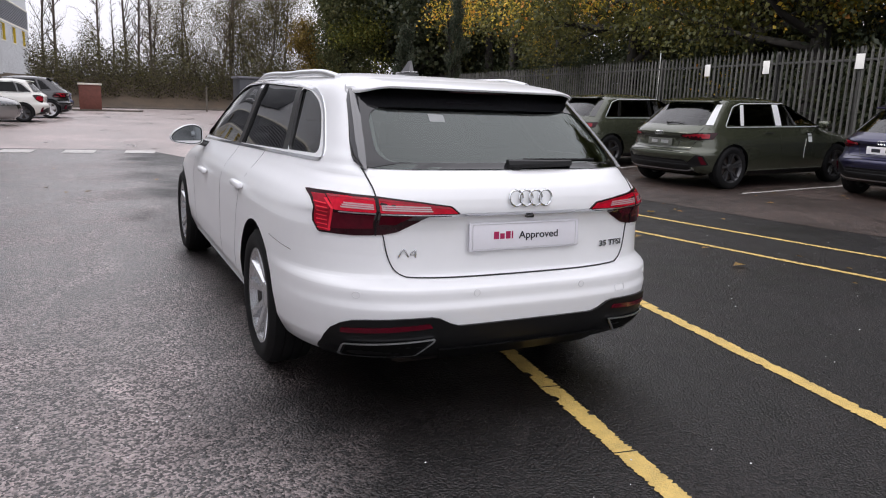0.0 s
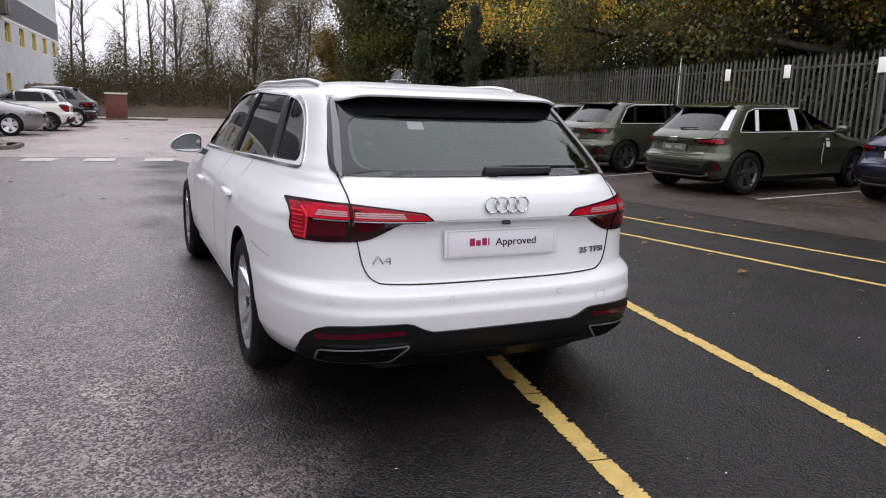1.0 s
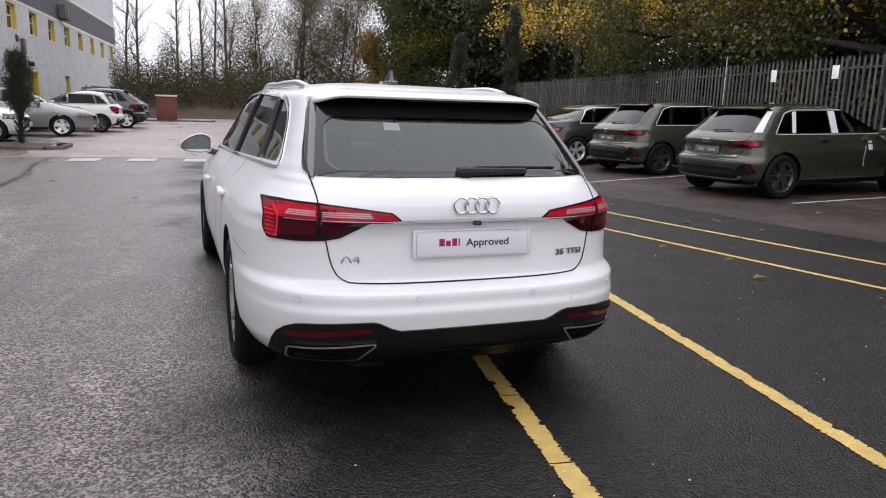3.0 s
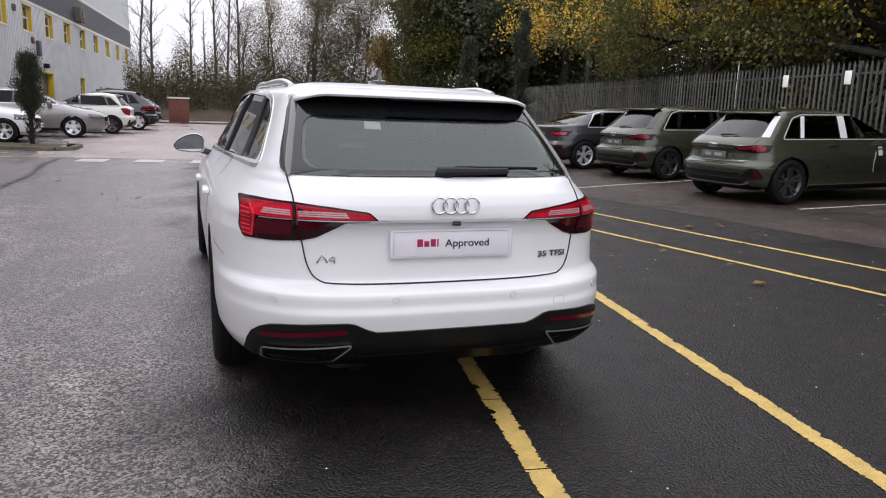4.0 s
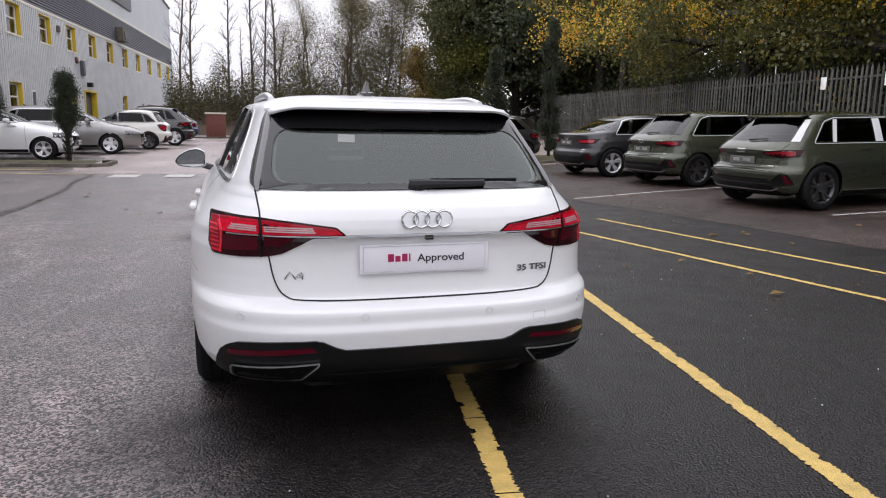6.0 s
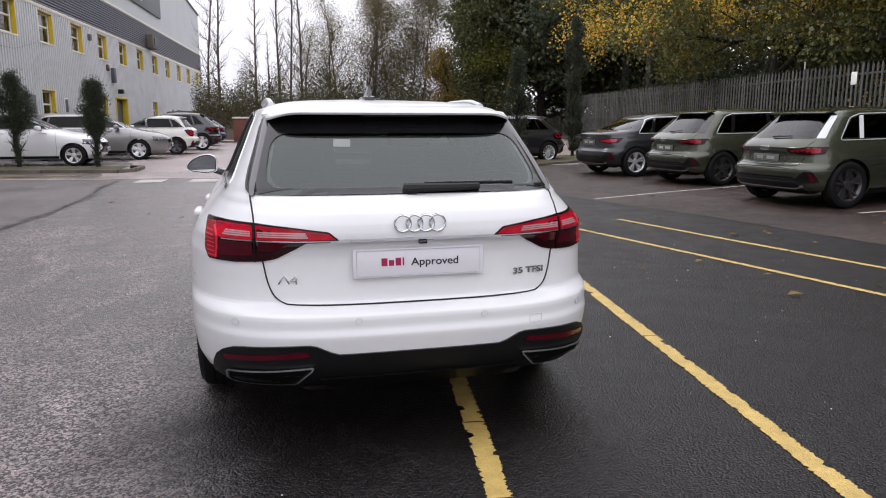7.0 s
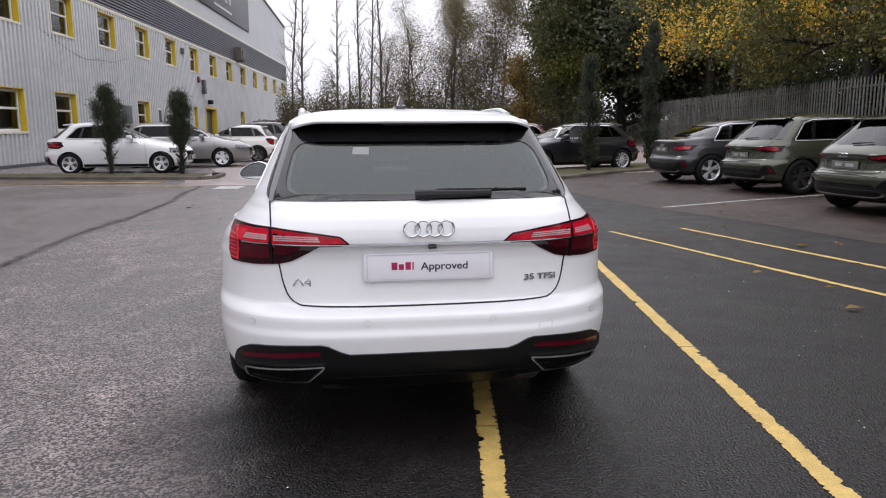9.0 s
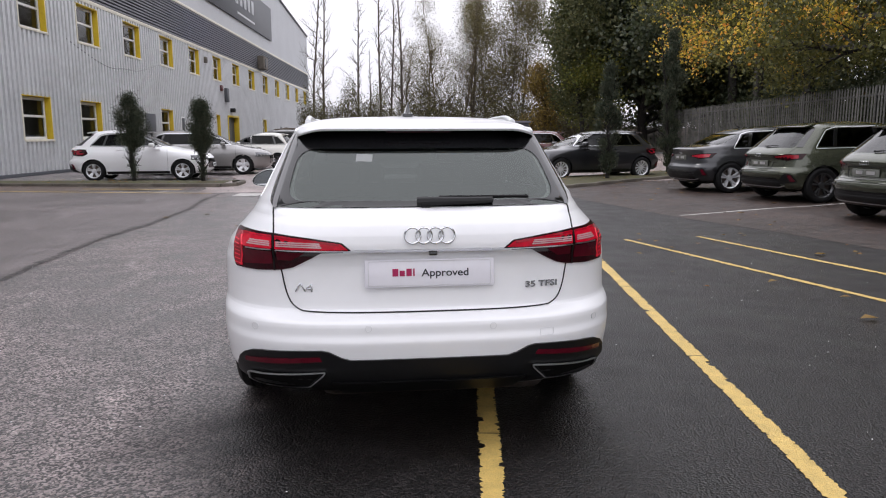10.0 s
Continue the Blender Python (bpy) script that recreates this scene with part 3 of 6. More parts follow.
        taper=[(0.65, 0.0), (0.80, 0.008), (0.86, 0.022), (1.0, 0.06), (1.1, 0.10), (1.35, 0.15)])
    rear_glass = rounded([(-0.622, 1.036), (0.622, 1.036), (0.536, 1.352), (-0.536, 1.352)], 0.02, 6)
    rear_hole = rounded([(-0.572, 1.058), (0.572, 1.058), (0.505, 1.350), (-0.505, 1.350)], 0.085, 6)
    screen = rounded([(-0.68, 1.05), (0.68, 1.05), (0.54, 1.35), (-0.54, 1.35)], 0.05)
    win_front = rounded([(2.06, 1.012), (3.34, 0.993), (3.24, 1.07), (3.02, 1.20), (2.80, 1.29), (2.50, 1.357), (2.14, 1.370)], 0.03)
    win_rear = rounded([(1.12, 1.046), (1.99, 1.018), (2.075, 1.370), (1.36, 1.350)], 0.02)
    win_quarter = rounded([(0.62, 1.064), (1.05, 1.05), (1.285, 1.345), (1.10, 1.328), (0.94, 1.288), (0.83, 1.238), (0.70, 1.145)], 0.05)
    r, hub_y = 0.335, (1.05, 3.87)
    hubs = [(s * 0.8, y, r) for s in (-1, 1) for y in hub_y]
    cabin = Shell(sh.R.T, sh.F.T, sh.W.T, tail=sh.tail, nose=sh.nose, taper=sh.taper)
    cabin.inset = 0.055
    hatch, front = prism(rear_hole, "y", -0.4, 1.0), prism(screen, "y", 2.7, 4.5)
    holes = bmesh.new()
    for w in (win_front, win_rear, win_quarter):
        merge(holes, prism(w, "x", 0.45, 1.3))
        merge(holes, prism(w, "x", -1.3, -0.45))
    body = carve(sh.loft(step=0.0125, arc=48, mid=10), [(cabin.loft(step=0.05, arc=16, mid=4, z0=0.5, z1=1.395), TRIM_DARK), (hatch, BLACK), (front, BLACK), (holes, BLACK), (arch_cutter(hubs, r + 0.045), BLACK)], (WHITE, BLACK))
    mesh_part("body", body, car, "glossy white painted body shell")

    # glass
    pane = glazed("rear_window", sh.panel("rear", rear_glass, off=0.009, thick=0.004, step=0.018, inner=1), REAR_GLASS, car, "tinted rear window with a dark border")
    # frit at foot and sides; the deep top band paints the spoiler's dark reflection
    rim = rounded([(-0.619, 1.038), (0.619, 1.038), (0.538, 1.366), (-0.538, 1.366)], 0.015, 8)
    pale = rounded([(-0.580, 1.060), (0.580, 1.060), (0.535, 1.272), (-0.535, 1.272)], 0.075, 8)
    part("border", sh.ring("rear", rim, pale, off=0.0135), FRIT, pane, smooth=0)
    for s, w in (("left", win_front), ("left", win_rear), ("left", win_quarter), ("right", win_front), ("right", win_rear), ("right", win_quarter)):
        glazed("side_window", sh.panel(s, w, off=-0.012, thick=0.004, step=0.1, inner=1), GLASS, car, "dark tinted side window")
    glazed("windscreen", sh.panel("front", screen, off=-0.006, thick=0.005, step=0.1, inner=1), CLEAR, car)
    # bright moulding round the side windows and dark pillars between them
    dlo = rounded([(0.535, 1.046), (3.44, 0.972), (3.28, 1.09), (3.06, 1.205), (2.82, 1.305), (2.52, 1.372), (2.10, 1.384), (1.36, 1.366), (1.06, 1.340), (0.90, 1.298), (0.785, 1.24), (0.645, 1.14)], 0.055, 5)
    for s in ("left", "right"):
        part("window_moulding", sh.strip(s, dlo, 0.014, off=0.004, thick=0.016, closed=True), CHROME, car, "chrome window surround")
        for p in ([(1.985, 1.016), (2.065, 1.012), (2.145, 1.372), (2.07, 1.371)], [(1.045, 1.05), (1.125, 1.047), (1.365, 1.352), (1.28, 1.346)]):
            part("window_pillar", sh.panel(s, p, off=0.002, thick=0.012), BLACK, car, "black pillar trim")

    # spoiler above the window, and the dark blades at its ends
    bm, rings = bmesh.new(), []
    for i in range(41):
        u = -1 + i / 20
        x = 0.578 * math.sin(u * math.pi / 2)
        b = 0.85 * (sh.rear(x, 1.35) - sh.rear(0, 1.35))
        d = 0.036 * smooth_step((abs(x) - 0.42) / 0.20) ** 1.3
        tuck = smooth_step((abs(x) - 0.54) / 0.038)
        deep = 1 - 0.85 * smooth_step((abs(x) - 0.53) / 0.048)
        yl = (0.508 + b) * (1 - tuck) + (sh.rear(x, 1.352 - d) + 0.004) * tuck
        rings.append([bm.verts.new(q) for q in ((x, yl, 1.366 - d), (x, yl - 0.004, 1.360 - d), (x, yl + 0.004, 1.352 - d), (x, yl + 0.12 * deep, 1.349 - d), (x, yl + 0.26 * deep, 1.35 - d), (x * 0.98, yl + 0.42 * deep, 1.402 - d * 1.2), (x * 0.99, yl + 0.25 * deep, 1.398 - d), (x, yl + 0.10 * deep, 1.383 - d), (x, yl + 0.02, 1.371 - d))])
    for p, q in zip(rings, rings[1:]):
        for k in range(9):
            f = bm.faces.new((p[k], q[k], q[(k + 1) % 9], p[(k + 1) % 9]))
            f.material_index = 1 if k in (2, 3) else 0
    bm.faces.new(rings[0])
    bm.faces.new(rings[-1][::-1])
    bmesh.ops.recalc_face_normals(bm, faces=bm.faces)
    part("roof_spoiler", bm, WHITE, car, "white roof spoiler with a black underside", mats=(WHITE, GLOSS_BLACK))
    outer_edge = [(0.562, 1.346), (0.571, 1.331), (0.588, 1.295), (0.613, 1.215), (0.641, 1.13), (0.654, 1.075), (0.654, 1.055), (0.641, 1.040), (0.628, 1.033)]
    inner_edge = [(0.530, 1.356), (0.534, 1.345), (0.545, 1.305), (0.567, 1.225), (0.590, 1.14), (0.606, 1.08), (0.613, 1.055), (0.616, 1.040), (0.619, 1.033)]
    for sg in (-1, 1):
        bm, rows = bmesh.new(), []
        for (xa, za), (xb, zb) in zip(outer_edge, inner_edge):
            row = []
            for w, lift in ((0, -0.012), (0, 0.006), (0.12, 0.012), (0.55, 0.024), (0.72, 0.026), (0.80, 0.023), (0.97, 0.013), (1.0, 0.010), (1.0, -0.012)):
                row.append(bm.verts.new(sh.place("rear", sg * (xa * (1 - w) + xb * w), za * (1 - w) + zb * w, lift)))
            rows.append(row)
        for p, q in zip(rows, rows[1:]):
            for k in range(8):
                bm.faces.new((p[k], p[k + 1], q[k + 1], q[k]))
        bm.faces.new(rows[-1]), bm.faces.new(rows[0][::-1])
        bmesh.ops.recalc_face_normals(bm, faces=bm.faces)
        part("window_blade", bm, BLADE, car, "dark glossy blade beside the rear window", smooth=40)
    part("brake_lamp", box_bm(0.30, 0.012, 0.010, 0.002, (0, 0.545, 1.3475)), DARK_LENS, car)

    # tailgate seam, bright strip and handle camera
    seam = [(-0.640, 1.034), (-0.639, 1.026), (-0.638, 1.018), (-0.637, 1.009), (-0.635, 1.0), (-0.634, 0.99), (-0.632, 0.975), (-0.630, 0.96), (-0.629, 0.94), (-0.627, 0.90), (-0.625, 0.86), (-0.60, 0.785), (-0.588, 0.71), (-0.568, 0.655), (-0.54, 0.628), (-0.50, 0.615)]
    seam += [(0, 0.612)] + mirrored(seam)
    for _ in range(2):
        seam = [seam[0]] + [(a[0] * (1 - w) + b[0] * w, a[1] * (1 - w) + b[1] * w) for a, b in zip(seam, seam[1:]) for w in (0.25, 0.75)] + [seam[-1]]
    part("tailgate_seam", sh.strip("rear", seam, 0.0042, off=0.0035), BLACK, car)
    part("tailgate_strip", sh.panel("rear", [(-0.345, 0.861), (0.345, 0.861), (0.345, 0.872), (-0.345, 0.872)], off=0.008, thick=0.02), CHROME, car, "chrome strip between the tail lamps")
    part("reversing_camera", box_bm(0.035, 0.03, 0.014, 0.004, (0.02, sh.rear(0.02, 0.852) - 0.004, 0.852)), GLOSS_BLACK, car)

    # tail lamps
    base = rounded([(-0.31, 0.862), (-0.315, 0.875), (-0.350, 0.905), (-0.49, 0.924), (-0.63, 0.938), (-0.76, 0.941), (-0.812, 0.936), (-0.822, 0.82), (-0.808, 0.780), (-0.70, 0.779), (-0.60, 0.786), (-0.55, 0.797), (-0.47, 0.838), (-0.435, 0.860)], 0.008, 2)
    band_in = [(-0.325, 0.876), (-0.354, 0.899), (-0.49, 0.917), (-0.62, 0.930), (-0.62, 0.876), (-0.48, 0.874)]
    band_out = rounded([(-0.634, 0.929), (-0.745, 0.931), (-0.770, 0.928), (-0.764, 0.876), (-0.634, 0.876)], 0.006, 2)
    outer = [(-0.774, 0.927), (-0.804, 0.925), (-0.813, 0.869), (-0.815, 0.82), (-0.803, 0.788), (-0.774, 0.788)]
    lower_in = [(-0.50, 0.860), (-0.615, 0.863), (-0.615, 0.826), (-0.555, 0.826)]
    lower_out = [(-0.636, 0.864), (-0.765, 0.864), (-0.772, 0.80), (-0.636, 0.81)]
    for flip in (False, True):
        q = mirrored if flip else (lambda p: p)
        lamp = part("tail_lamp", sh.panel("rear", q(base), off=0.006, thick=0.03, step=0.03), DARK_LENS, car, "red tail lamp with a clear band")
        part("brake_light", sh.panel("rear", q(band_in), off=0.0085, thick=0.004, step=0.03), RED_LENS, lamp)
        part("side_light", sh.panel("rear", q(band_out), off=0.0085, thick=0.004, step=0.02), RED_LENS, lamp)
        part("outer_light", sh.panel("rear", q(outer), off=0.0085, thick=0.004, step=0.015), OUTER_LENS, lamp)
        part("lower_light", sh.panel("rear", q(lower_in), off=0.0082, thick=0.004, step=0.03), MID_LENS, lamp)
        part("lower_light", sh.panel("rear", q(lower_out), off=0.0082, thick=0.004, step=0.03), MID_LENS, lamp)
        part("upper_edge", sh.strip("rear", q([(-0.360, 0.8965), (-0.49, 0.9135), (-0.62, 0.926)]), 0.008, off=0.0100), OUTER_LENS, lamp)
        part("upper_edge", sh.strip("rear", q([(-0.634, 0.926), (-0.745, 0.928), (-0.768, 0.926)]), 0.008, off=0.0100), OUTER_LENS, lamp)
        part("bright_line", sh.strip("rear", q([(-0.332, 0.869), (-0.48, 0.8695), (-0.618, 0.871)]), 0.0045, off=0.0105), SATIN, lamp)
        part("bright_line", sh.strip("rear", q([(-0.636, 0.872), (-0.75, 0.871)]), 0.0045, off=0.0105), SATIN, lamp)
        for i in range(3):
            z = 0.886 + 0.0075 * i
            part("reversing_light", sh.strip("rear", q([(-0.43 - 0.004 * i, z), (-0.52, z + 0.002), (-0.614, z + 0.003)]), 0.0052, off=0.0105), CLEAR_LENS, lamp)
            part("indicator", sh.strip("rear", q([(-0.64, z + 0.004), (-0.70, z + 0.005), (-0.742 + 0.006 * i, z + 0.005)]), 0.0056, off=0.0105), CLEAR_LENS, lamp)
        part("side_edge", sh.strip("rear", q([(-0.776, 0.915), (-0.768, 0.88), (-0.770, 0.83), (-0.776, 0.79)]), 0.006, off=0.0105), BRIGHT_LENS, lamp)
        for i in range(7):
            z = 0.796 + 0.0165 * i
            part("light_rib", sh.strip("rear", q([(-0.779, z), (-0.808, z + 0.003)]), 0.0045, off=0.0105), BRIGHT_LENS, lamp)
        part("lamp_gap", sh.strip("rear", q([(-0.627, 0.933), (-0.627, 0.783)]), 0.006, off=0.0095), BLACK, lamp)

    # lower trim, reflectors and exhaust surrounds
    half = [(-0.806, 0.325), (-0.800, 0.375), (-0.786, 0.412), (-0.762, 0.438), (-0.728, 0.455), (-0.69, 0.461), (-0.55, 0.470), (-0.44, 0.474), (-0.41, 0.468), (-0.36, 0.443), (-0.325, 0.432)]
    low = [(-0.80, 0.300), (-0.775, 0.272), (-0.735, 0.262), (-0.50, 0.258)]
    trim = half + mirrored(half) + mirrored(low) + low[::-1]
    part("rear_diffuser", sh.panel("rear", trim, off=0.012, thick=0.03, step=0.04), BLACK, car, "black plastic lower bumper trim")
    part("diffuser_lip", sh.panel("rear", [(-0.40, 0.335), (0.40, 0.335), (0.36, 0.265), (-0.36, 0.265)], off=0.03, thick=0.03), BLACK, car)
    refl = rounded([(-0.755, 0.400), (-0.755, 0.421), (-0.45, 0.449), (-0.435, 0.430)], 0.006)
    pipe = rounded([(-0.742, 0.354), (-0.425, 0.384), (-0.43, 0.372), (-0.49, 0.308), (-0.722, 0.280), (-0.739, 0.298)], 0.010)
    hole = rounded([(-0.732, 0.347), (-0.445, 0.374), (-0.495, 0.316), (-0.717, 0.289), (-0.730, 0.302)], 0.008)
    for q in (lambda p: p, mirrored):
        part("reflector", sh.panel("rear", q(refl), off=0.016, thick=0.01, step=0.03), MID_LENS, car, "red reflector in the black trim")
        ex = part("exhaust_trim", sh.panel("rear", q(pipe), off=0.020, thick=0.02, step=0.03), BLACK, car, "exhaust surround with a chrome edge")
        part("exhaust_edge", sh.strip("rear", q(pipe), 0.0055, off=0.0255, thick=0.008, closed=True), SATIN, ex)
        # a flat near-black plate stands for the opening
        part("exhaust_opening", sh.panel("rear", q(hole), off=0.0215, thick=0.004, step=0.03), CAVITY, ex)

    # sensors, tow cover and chips
    for x, z in ((-0.714, 0.556), (-0.25, 0.560), (0.26, 0.558), (0.73, 0.550)):
        circle = [(x + 0.013 * math.cos(a), z + 0.013 * math.sin(a)) for a in np.linspace(0, 2 * math.pi, 18, endpoint=False)]
        o = part("parking_sensor", sh.panel("rear", circle, off=0.0012, thick=0.006, step=0.02), WHITE, car, "round white parking sensor")
        part("sensor_ring", sh.strip("rear", circle, 0.0018, off=0.0020, closed=True), SATIN, o)
    tow = rounded([(0.462, 0.505), (0.520, 0.506), (0.522, 0.535), (0.464, 0.534)], 0.006)
    part("tow_cover", sh.strip("rear", tow, 0.0015, off=0.001, closed=True), SATIN, car)
    part("bumper_seam", sh.strip("left", [(0.50, 0.675), (0.60, 0.685), (0.745, 0.70)], 0.0016, off=0.0008), IRON, car)
    part("bumper_seam", sh.strip("right", [(0.50, 0.675), (0.60, 0.685), (0.745, 0.70)], 0.0016, off=0.0008), IRON, car)

    # plate, rings and badges
    tilt = math.degrees(math.atan2(sh.rear(0, 0.80) - sh.rear(0, 0.71), 0.09))
    py = sh.rear(0, 0.764) - 0.016
    pm = pose(0.006, py, 0.772, -tilt)
    plate = part("number_plate", box_bm(0.535, 0.008, 0.116, 0.006), PLATE, car, "white show plate with dealer lettering")
    plate.matrix_local = pm
    part("plate_border", tube_bm([(a, -0.0045, z) for a, z in rounded([(-0.252, -0.05), (0.252, -0.05), (0.252, 0.05), (-0.252, 0.05), (-0.252, -0.0499)], 0.008)], 0.0012, 5), SATIN, plate)
    lettering("lettering", "Approved", 0.043, INK, plate, pose(0.064, -0.0052, 0.0), 0.0006, 1.13, "dark printed word", 0.0005)
    bars = box_bm(0.024, 0.001, 0.031, 0.0, (-0.142, -0.0048, 0.004))
    for x, w, h, z in ((-0.114, 0.021, 0.023, 0), (-0.086, 0.022, 0.031, 0.004), (-0.066, 0.006, 0.031, 0.004)):
        box_bm(w, 0.001, h, 0.0, (x, -0.0048, z), bars)
    part("plate_mark", bars, MAGENTA, plate, "magenta printed bars")
    for i in range(4):
        x = 0.004 + (i - 1.5) * 0.0465
        bm = tube_bm([(x + 0.0315 * math.cos(a), sh.rear(x, 0.931) - 0.010 + 0.12 * 0.03 * math.sin(a), 0.931 + 0.0315 * math.sin(a)) for a in np.linspace(0, 2 * math.pi, 37)], 0.0045, 8)
        part("badge_ring", bm, CHROME, car, "chrome ring of the tailgate badge")
    by = sh.rear(-0.5, 0.716) - 0.004
    bm = box_bm(0.006, 0.005, 0.040, 0.001, (-0.536, by + 0.01, 0.714), rot=Matrix.Rotation(radians(30), 4, "Y"))
    box_bm(0.006, 0.005, 0.040, 0.001, (-0.514, by + 0.006, 0.714), bm, Matrix.Rotation(radians(-30), 4, "Y"))
    box_bm(0.024, 0.005, 0.006, 0.001, (-0.486, by - 0.003, 0.709), bm)
    box_bm(0.006, 0.005, 0.032, 0.001, (-0.478, by - 0.004, 0.712), bm)
    box_bm(0.006, 0.005, 0.030, 0.001, (-0.490, by - 0.002, 0.719), bm, Matrix.Rotation(radians(45), 4, "Y"))
    part("model_badge", bm, CHROME, car, "chrome badge of plain bars")
    turn = math.degrees(math.atan2(sh.rear(0.53, 0.714) - sh.rear(0.41, 0.714), 0.12))
    lettering("engine_badge", "35 TFSI", 0.035, CHROME, car, pose(0.484, sh.rear(0.484, 0.708) - 0.005, 0.708, 0, 0, turn), 0.002, 1.40, "chrome engine badge letters", 0.0011)

    # wiper
    wy = lambda x, z: sh.rear(x, z) - 0.02
    bm = tube_bm([(-0.035, wy(-0.035, 1.052), 1.055), (0.03, wy(0.03, 1.052) - 0.012, 1.058), (0.16, wy(0.16, 1.053) - 0.012, 1.058), (0.285, wy(0.285, 1.055) - 0.004, 1.060)], 0.022, 8, taper=0.014)
    wiper = part("rear_wiper", bm, BLACK, car, "black rear wiper parked along the window's foot")
    bm = tube_bm([(0.06, wy(0.06, 1.075), 1.072), (0.24, wy(0.24, 1.075), 1.072), (0.45, wy(0.45, 1.075), 1.070)], 0.006, 6)
    part("wiper_blade", bm, RUBBER, wiper)
    part("wiper_pivot", box_bm(0.05, 0.03, 0.028, 0.01, (0.0, wy(0, 1.045), 1.046)), BLACK, wiper)

    # roof rails and aerial
    def roof_z(x, y):
        return max((z for z in np.arange(1.0, 1.445, 0.004) if sh.rear(x, z) <= y <= sh.front(x, z) and abs(x) < sh.dims(z)[2]), default=1.0)

    for s in (-1, 1):
        pts = []
        for i in range(29):
            u = i / 28
            y = 0.95 + 1.75 * u
            x = s * (0.528 + 0.022 * math.sin(math.pi * u))
            pts.append((x, y, roof_z(x, y) - 0.002 + 0.022 * smooth_step(u / 0.16) * smooth_step((1 - u) / 0.16)))
        pts = [tuple((Vector(pts[max(0, i - 1)]) + Vector(pts[i]) * 2 + Vector(pts[min(28, i + 1)])) / 4) for i in range(29)]
        part("roof_rail", tube_bm(pts, 0.017, 12), SATIN, car, "satin aluminium roof rail")
    bm = bmesh.new()
    fin = [(1.28, 1.436), (1.46, 1.436), (1.42, 1.458), (1.362, 1.512), (1.336, 1.516), (1.31, 1.455)]
    a, b = [bm.verts.new((-0.022 if z < 1.44 else -0.014 if z < 1.5 else 0.002, y, z)) for y, z in fin], [bm.verts.new((0.022 if z < 1.44 else 0.014 if z < 1.5 else 0.012, y, z)) for y, z in fin]
    bm.faces.new(a), bm.faces.new(b[::-1])
    for i in range(6):
        bm.faces.new((a[i], b[i], b[(i + 1) % 6], a[(i + 1) % 6]))
    bmesh.ops.recalc_face_normals(bm, faces=bm.faces)
    box_bm(0.062, 0.20, 0.024, 0.010, (0, 1.37, 1.444), bm)
    part("roof_aerial", bm, GLOSS_BLACK, car, "black shark-fin aerial")

    # flanks: handles, seams, sill strip, door mirrors
    for s, sg in (("left", -1), ("right", 1)):
        for y, z in ((1.45, 0.84), (2.58, 0.80)):
            bm = box_bm(0.035, 0.20, 0.032, 0.012, (sg * (sh.side(y, z) + 0.022), y, z), seg=3)
            h = part("door_handle", bm, WHITE, car)
        part("door_seam", sh.strip(s, [(1.40, 1.02), (1.44, 0.80), (1.52, 0.62), (1.58, 0.45), (1.60, 0.24)], 0.0025, off=0.001), SEAM, car)
        part("door_seam", sh.strip(s, [(2.0, 1.0), (2.02, 0.6), (2.06, 0.24)], 0.0025, off=0.001), SEAM, car)
        part("door_seam", sh.strip(s, [(3.08, 0.97), (3.14, 0.7), (3.12, 0.26)], 0.0025, off=0.001), SEAM, car)
        part("sill_strip", sh.strip(s, [(1.50, 0.268), (3.40, 0.262)], 0.014, off=0.010, thick=0.02), CHROME, car, "chrome sill moulding")
        my, mz = 2.96, 1.01
        mx = sg * 0.97
        face = rounded([(0.0, -0.058), (0.0, 0.05), (0.05, 0.074), (0.12, 0.064), (0.19, 0.022), (0.218, -0.022), (0.19, -0.054), (0.08, -0.068)], 0.03, 5)
        fx, fz = sum(p[0] for p in face) / len(face), sum(p[1] for p in face) / len(face)
        bm, rows = bmesh.new(), []
        for dy, k in ((-0.088, 0.90), (-0.100, 0.93), (-0.104, 0.97), (-0.096, 1.0), (-0.05, 1.02), (0.0, 0.96), (0.045, 0.80), (0.075, 0.55), (0.088, 0.25)):
            rows.append([bm.verts.new((sg * (0.888 + fx + (a - fx) * k), my + dy + 0.05 * (a - fx), mz + fz + (z - fz) * k)) for a, z in face])
        for p, q in zip(rows, rows[1:]):
            for k in range(len(face)):
                bm.faces.new((p[k], q[k], q[(k + 1) % len(face)], p[(k + 1) % len(face)]))
        bm.faces.new(rows[0])
        bm.faces.new(rows[-1][::-1])
        bmesh.ops.recalc_face_normals(bm, faces=bm.faces)
        mirror = part("door_mirror", bm, WHITE, car, "white door mirror with black foot", smooth=50)
        gm = bmesh.new()
        gm.faces.new([gm.verts.new((sg * (0.888 + fx + (a - fx) * 0.915), my - 0.0895 + 0.05 * (a - fx) - 0.03 * (z - fz), mz + fz + 0.003 + (z - fz) * 0.89)) for a, z in face])
        part("mirror_glass", gm, MIRROR, mirror, smooth=0)
        rim = tube_bm([(sg * (0.888 + fx + (a - fx) * 0.93), my - 0.098 + 0.05 * (a - fx), mz + fz + (z - fz) * 0.92) for a, z in face + face[:1]], 0.004, 6)
        part("mirror_rim", rim, BLACK, mirror)
        part("mirror_foot", box_bm(0.16, 0.07, 0.05, 0.016, (sg * 0.885, my + 0.0, 0.955), rot=Matrix.Rotation(sg * radians(-20), 4, "Y")), GLOSS_BLACK, mirror)
    for s in (-1, 1):
        for y in hub_y:
            wheel_parts(car, s * (0.800 if y < 2 else 0.815), y, r, 0.240, 0.225, "twin", WHEEL_SILVER, WHEELS)

